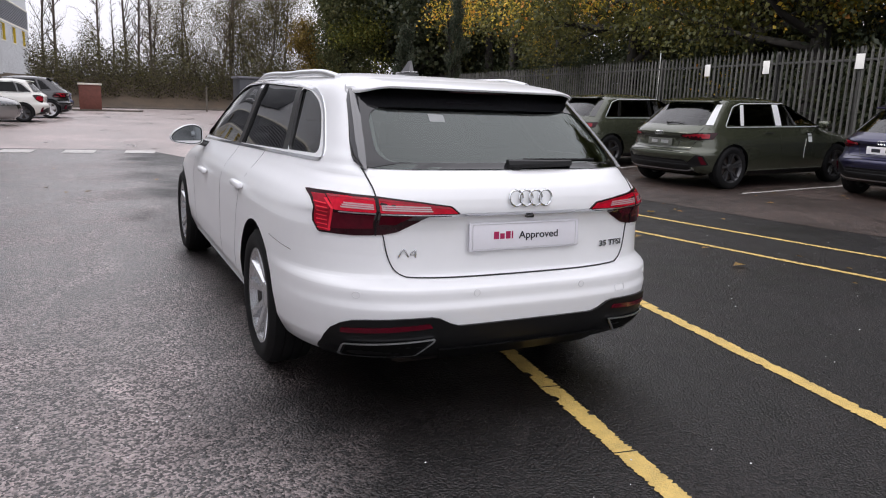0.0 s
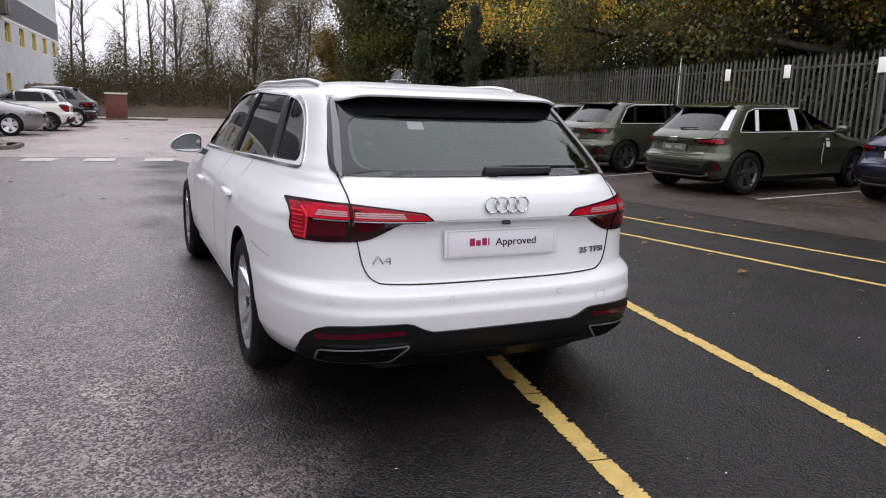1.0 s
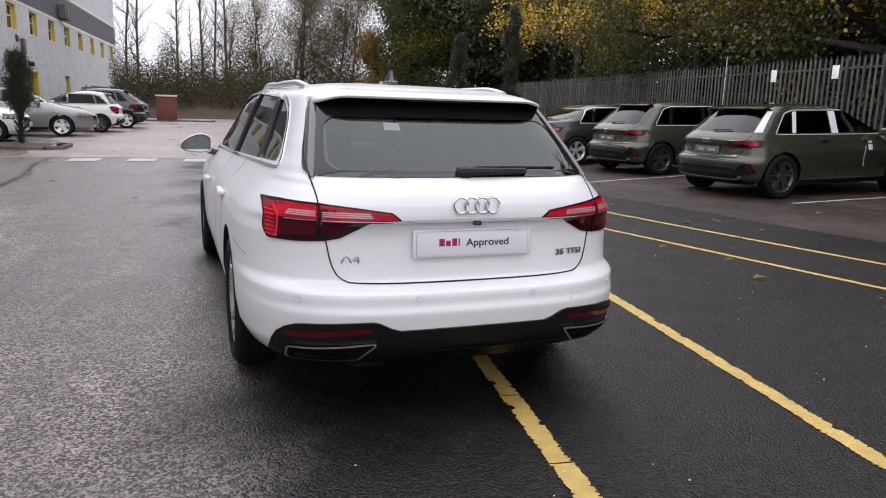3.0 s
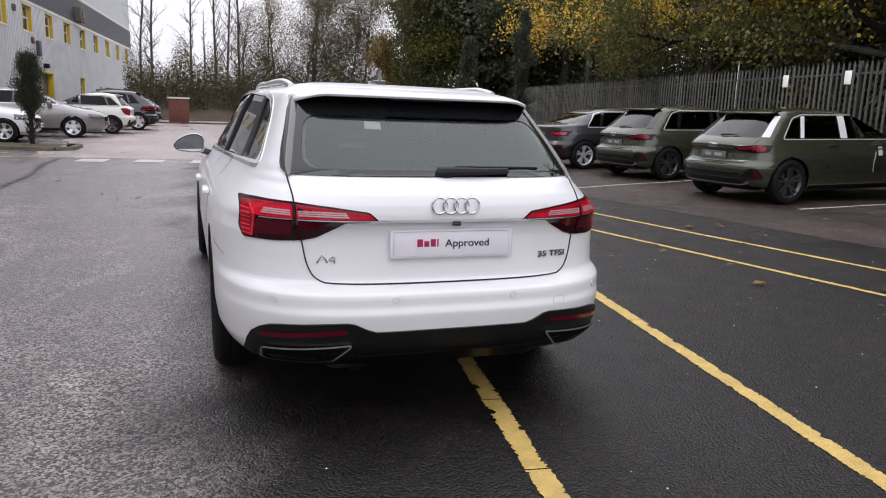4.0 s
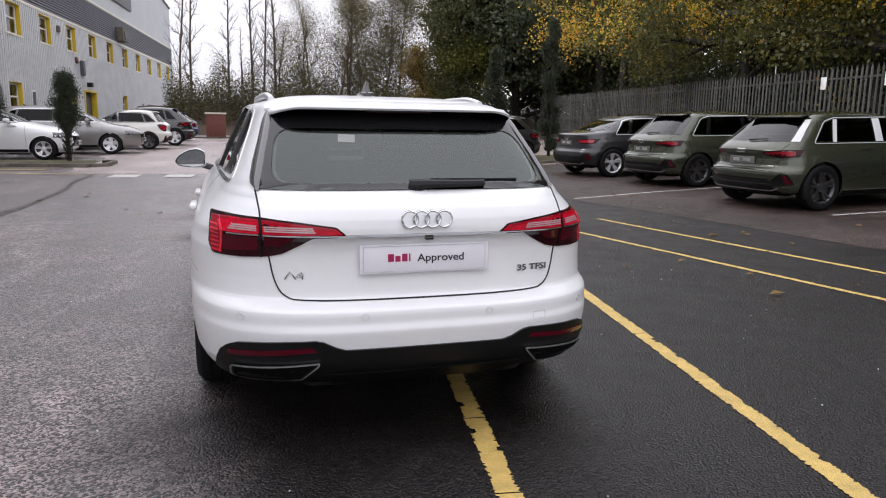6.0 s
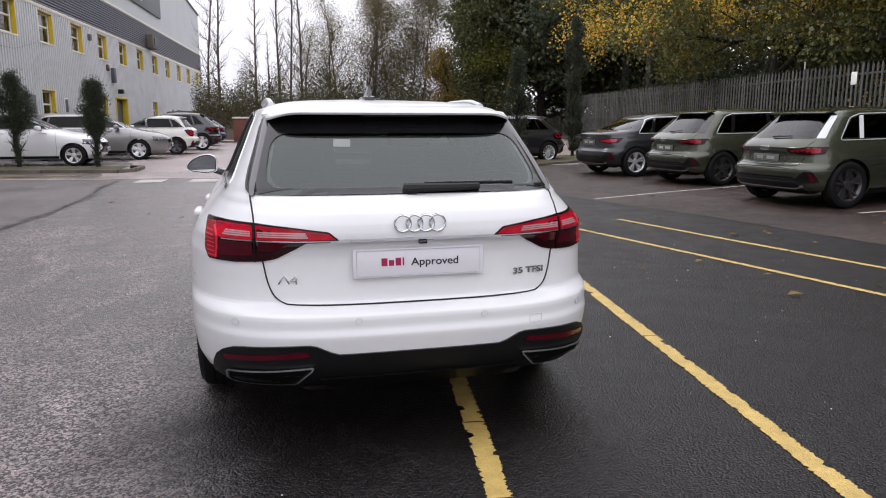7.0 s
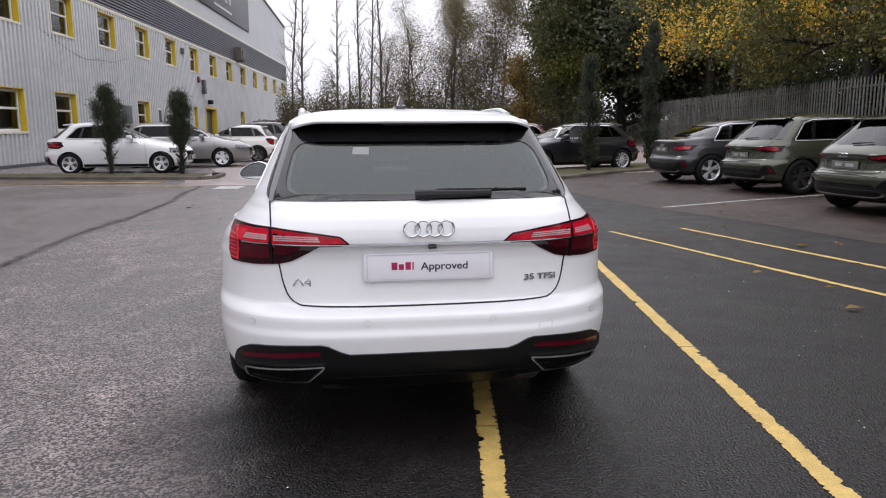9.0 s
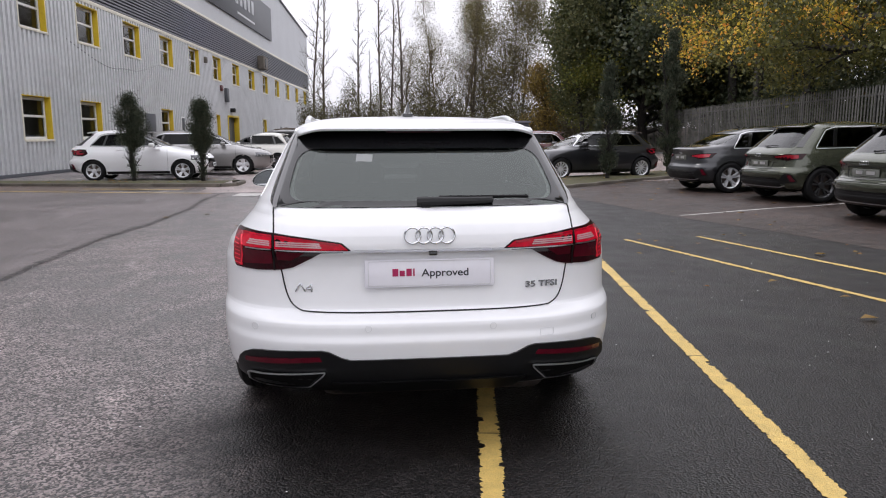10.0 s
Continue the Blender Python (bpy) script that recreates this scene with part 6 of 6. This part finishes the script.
        part("post", box_bm(0.10, 0.06, h + 0.15, 0.006, (i * 2.75, -0.05, base + h / 2 - 0.1)), POST_STEEL, root)
    for z in (base + 0.35, top - 0.35):
        part("rail", box_bm(length, 0.05, 0.06, 0.004, (length / 2, 0.0, z)), POST_STEEL, root)
    for u, z in ((13.68, 2.60), (16.85, 2.55), (19.45, 2.53)):
        part("notice", box_bm(0.26, 0.008, 0.36, 0.004, (u, 0.06, z)), PLASTIC_WHITE, root, "small white notice wired to the pales")
    return root


fence()


# ---------- trees ----------
BARK = material("dark_bark", (0.016, 0.014, 0.012), 0.9, vary=0.35, scale=5, bump=0.6, bump_scale=20)
PALE_BARK = material("grey_brown_bark", (0.115, 0.09, 0.072), 0.85, vary=0.35, scale=5, bump=0.4, bump_scale=20)


def grow(rnd, base, height, radius, lean=0.05, limbs=18, start=0.25, up=0.6, reach=0.35, levels=3, wobble=0.05):
    """Trunk, limbs and twigs as (from, to, radius, radius), and the tips."""
    segs, tips = [], []

    def shoot(p, d, length, r, level, parts):
        q = p
        for i in range(parts):
            d = (d + Vector((rnd.gauss(0, 1), rnd.gauss(0, 1), rnd.gauss(0, 0.6))) * (0.10 + 0.06 * level) + Vector((0, 0, 0.06 * level))).normalized()
            nx = q + d * length / parts
            r1 = r * (1 - (i + 1) / parts * 0.72)
            segs.append((q, nx, r * (1 - i / parts * 0.72), r1))
            if level < levels and i >= 0:
                for _ in range(rnd.choice((1, 2, 2)) if level < levels - 1 else rnd.choice((1, 2))):
                    side = d.orthogonal()
                    side.rotate(Matrix.Rotation(rnd.uniform(0, 6.283), 3, d))
                    shoot(nx, (d * 0.75 + side.normalized() * rnd.uniform(0.4, 0.9)).normalized(), length * rnd.uniform(0.32, 0.52), r1 * 0.6, level + 1, 3)
            q = nx
        tips.append((q, level))

    n = 14
    p = Vector(base)
    d = Vector((rnd.gauss(0, lean), rnd.gauss(0, lean), 1)).normalized()
    spine = [(p, radius)]
    for i in range(n):
        d = (d + Vector((rnd.gauss(0, wobble), rnd.gauss(0, wobble), 0.08))).normalized()
        q = p + d * height / n
        r0, r1 = radius * (1 - i / n) ** 0.8 + 0.01, radius * (1 - (i + 1) / n) ** 0.8 + 0.008
        segs.append((p, q, r0, r1))
        p = q
        spine.append((p, r1))
    for k in range(limbs):
        f = start + (0.97 - start) * (k + rnd.random()) / limbs
        i = min(n - 1, int(f * n))
        q, r = spine[i]
        q = q + (spine[i + 1][0] - q) * (f * n - i)
        a = rnd.uniform(0, 6.283)
        dd = Vector((math.cos(a), math.sin(a), up * rnd.uniform(0.5, 1.5))).normalized()
        shoot(q, dd, height * reach * (1.15 - f) * rnd.uniform(0.7, 1.3), max(0.012, r * 0.5), 1, 4)
    tips.append((p, 1))
    return segs, tips


def wood(name, segs, mat, parent, sides=5, label=""):
    """Tapered pieces of trunk, limb and twig in one mesh; twigs have three sides."""
    co, faces = [], []
    for thick in (True, False):
        some = [q for q in segs if (q[2] > 0.045) == thick]
        k = sides if thick else 3
        if not some:
            continue
        p0, p1 = np.array([q[0][:] for q in some]), np.array([q[1][:] for q in some])
        r0, r1 = np.array([q[2] for q in some]), np.array([q[3] for q in some])
        d = p1 - p0
        d /= np.maximum(np.linalg.norm(d, axis=1), 1e-6)[:, None]
        ref = np.where(np.abs(d[:, 2:3]) > 0.9, np.array([[1.0, 0, 0]]), np.array([[0, 0, 1.0]]))
        u = np.cross(d, ref)
        u /= np.linalg.norm(u, axis=1)[:, None]
        v = np.cross(d, u)
        ring = np.empty((len(some), 2 * k, 3))
        for j in range(k):
            a = 2 * math.pi * j / k
            w = u * math.cos(a) + v * math.sin(a)
            ring[:, j], ring[:, k + j] = p0 + w * r0[:, None], p1 + w * r1[:, None]
        base = len(co)
        co += ring.reshape(-1, 3).tolist()
        for i in range(len(some)):
            b = base + i * 2 * k
            faces += [(b + j, b + (j + 1) % k, b + k + (j + 1) % k, b + k + j) for j in range(k)]
    return from_arrays(name, co, faces, mat, parent, label)


def scatter(rng, centres, count, sigma, size, flat=0.0, broad=0.55):
    """Leaves strewn round centres: places and half axes."""
    c = np.asarray(centres)[rng.integers(0, len(centres), count)] + rng.normal(0, 1, (count, 3)) * np.array(sigma)
    u = rng.normal(0, 1, (count, 3))
    v = rng.normal(0, 1, (count, 3))
    v[:, 2] -= flat
    u -= v * (np.sum(u * v, axis=1) / np.sum(v * v, axis=1))[:, None]
    s = size * rng.uniform(0.6, 1.4, count)
    u *= (s * broad / np.linalg.norm(u, axis=1))[:, None]
    v *= (s / np.linalg.norm(v, axis=1))[:, None]
    return c, u, v


AUTUMN = leaf_material("autumn_leaves", [(0.14, 0.14, 0.028), (0.28, 0.25, 0.037), (0.55, 0.42, 0.05), (0.70, 0.45, 0.055), (0.68, 0.28, 0.06)])
GREENING = leaf_material("green_turning_leaves", [(0.045, 0.056, 0.018), (0.068, 0.078, 0.023), (0.10, 0.105, 0.03), (0.15, 0.14, 0.036)])
TURNING = leaf_material("yellowing_leaves", [(0.05, 0.058, 0.019), (0.078, 0.086, 0.024), (0.115, 0.115, 0.03), (0.18, 0.16, 0.036)])
OLIVE = leaf_material("olive_leaves", [(0.045, 0.055, 0.022), (0.065, 0.078, 0.028), (0.095, 0.10, 0.036), (0.13, 0.12, 0.045)])
YELLOWGREEN = leaf_material("yellow_green_leaves", [(0.08, 0.10, 0.02), (0.13, 0.15, 0.03), (0.20, 0.21, 0.04), (0.28, 0.25, 0.04)])
DARKGREEN = leaf_material("dark_evergreen", [(0.026, 0.036, 0.019), (0.040, 0.053, 0.027), (0.055, 0.067, 0.033), (0.075, 0.077, 0.038)])
SPARSE = leaf_material("thin_brownish_leaves", [(0.06, 0.056, 0.026), (0.10, 0.09, 0.034), (0.15, 0.13, 0.045), (0.21, 0.16, 0.06)])
RUSSET = leaf_material("russet_leaves", [(0.09, 0.06, 0.02), (0.15, 0.10, 0.025), (0.22, 0.15, 0.03), (0.28, 0.20, 0.04)])
THUJA = leaf_material("conifer_spray", [(0.028, 0.042, 0.026), (0.05, 0.068, 0.042), (0.078, 0.092, 0.058), (0.11, 0.105, 0.065)])
BRAMBLE = leaf_material("brown_scrub", [(0.04, 0.032, 0.02), (0.07, 0.058, 0.03), (0.10, 0.095, 0.036), (0.16, 0.15, 0.045)])
FALLEN = leaf_material("fallen_leaves", [(0.10, 0.055, 0.02), (0.24, 0.15, 0.04), (0.38, 0.24, 0.08), (0.30, 0.12, 0.03)], 0.6)


def tree(name, label, x, y, height, seed, bark, leaves=None, count=0, leaf=0.1, sigma=0.35, radius=0.16, limbs=18, start=0.25, up=0.7, reach=0.35, levels=3, z=None, group="", lean=0.05, wobble=0.05, sides=5, accent=None, turn=0.19):
    rnd = random.Random(seed)
    rng = np.random.default_rng(seed)
    root = thing(name, pose(x, y, ground_z(x, y) if z is None else z), label, "tree", group)
    segs, tips = grow(rnd, (0, 0, -0.1), height, radius, lean, limbs, start, up, reach, levels, wobble)
    wood("trunk", segs, bark, root, sides)
    if leaves:
        ends = [s[1][:] for s in segs if s[3] < radius * 0.35]
        tone = [noise.noise(Vector(e) * 0.45 + Vector((seed, 0, 0))) + 0.25 * (0.5 - e[2] / height) for e in ends]
        for name2, mat2, keep in (("crown", leaves, lambda q: q <= turn or accent is None), ("turning_crown", accent, lambda q: q > turn)):
            some = [e for e, q in zip(ends, tone) if keep(q)]
            if mat2 and some:
                c, u, v = scatter(rng, some, int(count * len(some) / len(ends)), (sigma, sigma, sigma * 0.8), leaf, 0.6, 0.95)
                quads(name2, c, u, v, mat2, root)
    return root


def column(name, label, x, y, height, width, seed, bare=0.2, count=9000, group="", leaf=0.07, z=None, foliage=None, lobes=7):
    """A small upright conifer with a thin stem and an uneven crown."""
    rnd = random.Random(seed)
    rng = np.random.default_rng(seed)
    root = thing(name, pose(x, y, ground_z(x, y) + 0.08 if z is None else z), label, "tree", group)
    segs, _ = grow(rnd, (0, 0, -0.05), height * 0.95, 0.05, 0.01, 40, 0.12, 1.6, 0.14, 2)
    wood("trunk", segs, BARK, root, 4)
    k = 46
    tk = rng.uniform(0.0, 1.0, k)
    prof = width / 2 * np.clip(np.sin(np.pi * np.clip(tk * 0.86 + 0.10, 0, 1)), 0.12, 1) ** 0.9
    ak = rng.uniform(0, 2 * np.pi, k)
    rk = prof * rng.uniform(0.15, 0.85, k)
    core = np.stack([rk * np.cos(ak), rk * np.sin(ak), height * (bare + (0.97 - bare) * tk)], 1)
    pick = rng.integers(0, k, count)
    c = core[pick] + rng.normal(0, 1, (count, 3)) * np.array([width * 0.085, width * 0.085, width * 0.11])
    stray = rng.random(count) < 0.06
    c[stray, 2] = rng.uniform(0.05, bare, stray.sum()) * height
    c[stray, :2] = rng.normal(0, width * 0.055, (stray.sum(), 2))
    v = np.stack([c[:, 0] * 0.8, c[:, 1] * 0.8, np.full(count, 0.35)], 1) + rng.normal(0, 0.22, (count, 3))
    u = np.cross(v, rng.normal(0, 1, (count, 3)))
    s = leaf * rng.uniform(0.6, 1.5, count)
    u *= (s * 0.3 / np.linalg.norm(u, axis=1))[:, None]
    v *= (s / np.linalg.norm(v, axis=1))[:, None]
    quads("crown", c, u, v, foliage or THUJA, root)
    return root


column("conifer", "small dark conifer with a bare stem on the island", -6.55, 17.45, 2.28, 0.92, 11, 0.42, 24000, "island conifers", 0.026)
column("conifer", "small dark conifer with a bare stem on the island", -4.68, 17.2, 2.12, 0.86, 12, 0.42, 24000, "island conifers", 0.026)
column("conifer", "slender dark conifer on the grass verge", 6.40, 17.0, 3.15, 0.72, 13, 0.10, 18000, "verge conifers", 0.034)
column("conifer", "tall slender dark conifer on the grass verge", 9.37, 19.9, 4.55, 0.86, 14, 0.06, 26000, "verge conifers", 0.038)

# broad trees behind the fence
for i, (x, y, h, n, turn, low) in enumerate(((18.25, 13.1, 14.0, 60000, 0.28, 0.15), (18.61, 15.65, 15.0, 80000, 0.20, 0.15), (19.75, 23.5, 16.0, 90000, 0.31, 0.15), (20.8, 31.0, 16.0, 70000, 0.34, 0.20), (21.6, 36.6, 15.0, 40000, 9, 0.42), (22.2, 40.8, 15.0, 34000, 9, 0.46))):
    near = turn < 1
    tree("broadleaf_tree", "broad tree with yellowing autumn leaves behind the fence" if near else "broad dark green tree behind the fence", x, y, h, 40 + i, BARK, TURNING if near else GREENING, n, 0.07, 0.42, 0.34, 28, low, 0.15, 0.36, 3, 0.45, "autumn trees", accent=AUTUMN, turn=turn)
# unseen trees, presumed along the fence's near end, added to darken reflections
for i, (x, y, h) in enumerate(((18.0, 5.0, 15.0), (17.2, -4.0, 16.0), (16.6, -13.0, 15.0), (22.0, 0.0, 14.0))):
    tree("broadleaf_tree", "broad dark green tree behind the fence", x, y, h, 50 + i, BARK, GREENING, 13000, 0.19, 0.6, 0.34, 24, 0.16, 0.3, 0.38, 2, 0.45, "autumn trees")
for i, (x, y, h) in enumerate(((19.0, 47.0, 14), (22.5, 50.0, 15), (26.5, 45.0, 14), (30.0, 36.0, 12), (28.0, 28.0, 12), (27.0, 20.0, 12), (26.0, 13.0, 12))):
    tree("evergreen_tree", "dense dark evergreen tree", x, y, h, 60 + i, BARK, DARKGREEN, 55000 if i < 3 else 9000, 0.14, 0.7, 0.35, 30, 0.08, 0.45, 0.36, 3, 0.3, "evergreens", accent=OLIVE if i < 3 else None)
tree("broadleaf_tree", "soft yellow-green tree in front of the evergreens", 14.4, 46.0, 11.5, 81, BARK, OLIVE, 50000, 0.075, 0.5, 0.2, 26, 0.10, 0.9, 0.18, 3, 0.3, accent=YELLOWGREEN)
tree("broadleaf_tree", "small tree with orange-brown autumn leaves", 12.6, 49.5, 6.0, 82, BARK, RUSSET, 9000, 0.065, 0.4, 0.12, 18, 0.12, 0.7, 0.28, 3, 0.3)
# thin woodland beyond the yard
rnd = random.Random(77)
for i, x in enumerate((-4.63, -3.86, -1.08, 0.71, 1.55, 2.43, 8.1, -0.2)):
    tree("birch_tree", "tall slender leafless tree beyond the yard", x, 57, rnd.uniform(15, 20) if i < 7 else 8, 100 + i, PALE_BARK, None, 0, radius=rnd.uniform(0.075, 0.115), limbs=30, start=0.2, up=1.3, reach=0.12, levels=3, z=0.4, group="bare trees", sides=5, wobble=0.025, lean=0.02)
for i, (x, y, h) in enumerate(((4.76, 57, 9), (5.72, 60, 13), (7.36, 56, 13), (8.33, 57, 12), (11.0, 57, 14), (9.9, 60, 13), (3.4, 63, 9), (12.4, 58, 13))):
    tree("birch_tree", "slender tree with sparse brownish leaves beyond the yard", x, y, h, 130 + i, PALE_BARK, SPARSE, 8000 if x < 9 else 30000, 0.036 if x < 9 else 0.04, 0.45 if x < 9 else 0.6, rnd.uniform(0.07, 0.10), 34, 0.12, 1.1, 0.24, 3, 0.4, "sparse trees", sides=4)


# scrub and bank at the yard's end
def scrub(name, label, n, place, leaf, mat, seed):
    rng = np.random.default_rng(seed)
    c = place(rng, n)
    _, u, v = scatter(rng, c, n, (0, 0, 0), leaf)
    return tagged(quads(name, c, u, v, mat), label, "scrub", kind="stuff")


def on_far_bank(rng, n):
    x, depth, t = rng.uniform(-5.2, 20, n), rng.uniform(0, 1, n), rng.beta(1.0, 1.9, n)
    hump = 2.5 + 0.9 * np.sin(0.55 * x) * np.sin(1.7 * x + 1) + 1.0 * depth + 0.4 * np.sin(3.1 * x) + 0.25 * np.sin(7.3 * x + 9 * depth)
    return np.stack([x, 49 + 0.15 * x + 9 * depth, 0.5 + 0.9 * depth + hump * t * 1.2], 1)


def behind_fence(rng, n):
    y, depth, t = rng.uniform(-12, 48, n), rng.uniform(0, 1, n), rng.beta(1.0, 1.4, n)
    hump = 2.7 + 0.7 * np.sin(0.9 * y) * np.sin(2.1 * y + 1) + 1.6 * depth + 0.3 * np.sin(5 * y)
    return np.stack([13.9 + 0.142 * (y + 4) + 1.2 + 8 * depth, y, 0.45 + hump * t * 1.2], 1)


scrub("bramble", "brown autumn scrub on the bank", 140000, on_far_bank, 0.062, BRAMBLE, 9)
scrub("undergrowth", "dark undergrowth behind the fence", 110000, behind_fence, 0.125, DARKGREEN, 10)
co, faces = [], []
for j in range(9):
    for i in range(60):
        x, v = -7.0 + 0.9 * i, j / 8
        co.append((x, 46.6 + 0.17 * max(-6, x) + 14 * v, 0.02 + 1.9 * smooth_step(v * 2.2) + 0.25 * noise.noise((x * 0.6, v * 4, 3))))
for j in range(8):
    for i in range(59):
        k = j * 60 + i
        faces.append((k, k + 1, k + 61, k + 60))
tagged(from_arrays("bank", co, faces, LITTER), "earth bank with dead leaves beyond the yard", "ground", kind="structure")


def far_twigs():
    """Fine leafless stems rising from the bank."""
    rnd = random.Random(21)
    segs = []
    for i in range(1800):
        x = rnd.uniform(-4.6, 30)
        p = Vector((x, 49.5 + 0.15 * x + rnd.uniform(0, 9), 0.6))
        d = Vector((rnd.gauss(0, 0.25), rnd.gauss(0, 0.25), 1)).normalized()
        for k in range(3):
            d = (d + Vector((rnd.gauss(0, 0.2), rnd.gauss(0, 0.2), 0.05))).normalized()
            q = p + d * rnd.uniform(0.6, 1.2)
            segs.append((p, q, 0.014 - 0.004 * k, 0.010 - 0.003 * k))
            p = q
    ob = wood("scrub_stems", segs, PALE_BARK, None, 3)
    return tagged(ob, "leafless scrub stems on the bank", "scrub", kind="stuff")


far_twigs()

# ---------- small things of the yard ----------
BRICK = material("red_brown_panel", (0.16, 0.055, 0.04), 0.7, vary=0.2, scale=10)
pil = thing("brick_pillar", pose(-1.72, 40.4, 0.06), "red-brown square pillar with a pale coping", "pillar")
part("shaft", box_bm(1.05, 0.9, 1.32, 0.015, (0, 0, 0.66)), BRICK, pil)
part("coping", box_bm(1.14, 1.0, 0.09, 0.02, (0, 0, 1.365)), CREAM_TRIM, pil)
hut = thing("storage_cabin", pose(7.9, 43.0, -0.15), "dark grey flat-roofed storage cabin", "cabin")
part("cabin_body", box_bm(3.4, 2.4, 2.25, 0.03, (0, 0, 1.13)), SIGN_DARK, hut)
part("roof", box_bm(3.6, 2.6, 0.12, 0.03, (0, 0, 2.31)), CLAD_DARK, hut)
pol = thing("marker_post", pose(4.6, 44.0, 0.06), "slim pale post at the yard's edge", "post")
part("pole", tube_bm([(0, 0, 0), (0, 0, 1.5)], 0.05, 8), KERB, pol)
part("cap", tube_bm([(0, 0, 1.5), (0, 0, 1.54)], 0.06, 8), KERB, pol)


lamp_pole = thing("slim_pole", pose(18.21, 20.0, 0.45), "slim pale pole standing behind the fence", "pole")
part("pole", tube_bm([(0, 0, -0.1), (0, 0, 3.0)], 0.028, 8, taper=0.022), PLASTIC_WHITE, lamp_pole)
part("cap", tube_bm([(0, 0, 3.0), (0, 0, 3.04)], 0.03, 8), KERB, lamp_pole)


def leaves_on_ground():
    rng = np.random.default_rng(3)
    pts = []
    for n, (x0, x1, y0, y1) in ((26, (2.4, 5.5, 0.5, 7.5)), (110, (4.5, 11.5, 4.5, 16.5)), (260, (4.5, 12, 15.8, 20.5)), (12, (-4, 2, 3, 12)), (60, (-9, -3.9, 16.6, 17.9))):
        pts.append(np.stack([rng.uniform(x0, x1, n), rng.uniform(y0, y1, n)], 1))
    p = np.concatenate(pts)
    p = np.concatenate([p, [[3.33, 1.91], [4.7, 4.6]]])
    n = len(p)
    lift = [0.02 + (0.10 if (y > 13.2 + 0.667 * (x - 1.8) and x > 2) or (y > 16.4 and x < -3.7) else 0.0) for x, y in p]
    c = np.stack([p[:, 0], p[:, 1], [ground_z(x, y) + l for (x, y), l in zip(p, lift)]], 1)
    a = rng.uniform(0, 6.28, n)
    s = rng.uniform(0.025, 0.055, n)
    s[-2:] = 0.075
    u = np.stack([np.cos(a) * s * 0.7, np.sin(a) * s * 0.7, rng.uniform(-0.006, 0.006, n)], 1)
    v = np.stack([-np.sin(a) * s, np.cos(a) * s, rng.uniform(-0.006, 0.006, n)], 1)
    ob = quads("fallen_leaves", c, u, v, FALLEN)
    return tagged(ob, "scattered yellow and brown fallen leaves", "leaves", kind="stuff")


leaves_on_ground()


def grit():
    """Small pale stones that lie loose on the asphalt."""
    rng = np.random.default_rng(8)
    n = 260
    x, y = rng.uniform(-4.5, 5.5, n), -2.6 + 12 * rng.random(n) ** 1.6
    size = rng.uniform(0.002, 0.0055, n)
    co, faces = [], []
    for i in range(n):
        if abs(x[i]) < 0.95 and y[i] > 0:
            continue
        k = len(co)
        z = ground_z(x[i], y[i]) + 0.006
        for dx, dy, dz in ((1, 0, 0.3), (0, 1, 0.2), (-1, 0, 0.3), (0, -1, 0.2), (0, 0, 1), (0, 0, -0.6)):
            co.append((x[i] + dx * size[i] * rng.uniform(0.7, 1.4), y[i] + dy * size[i] * rng.uniform(0.7, 1.4), z + dz * size[i]))
        faces += [(k + a, k + (a + 1) % 4, k + 4) for a in range(4)] + [(k + (a + 1) % 4, k + a, k + 5) for a in range(4)]
    return tagged(from_arrays("grit", co, faces, FILM, smooth=False), "loose pale grit on the asphalt", "grit", kind="stuff")


grit()
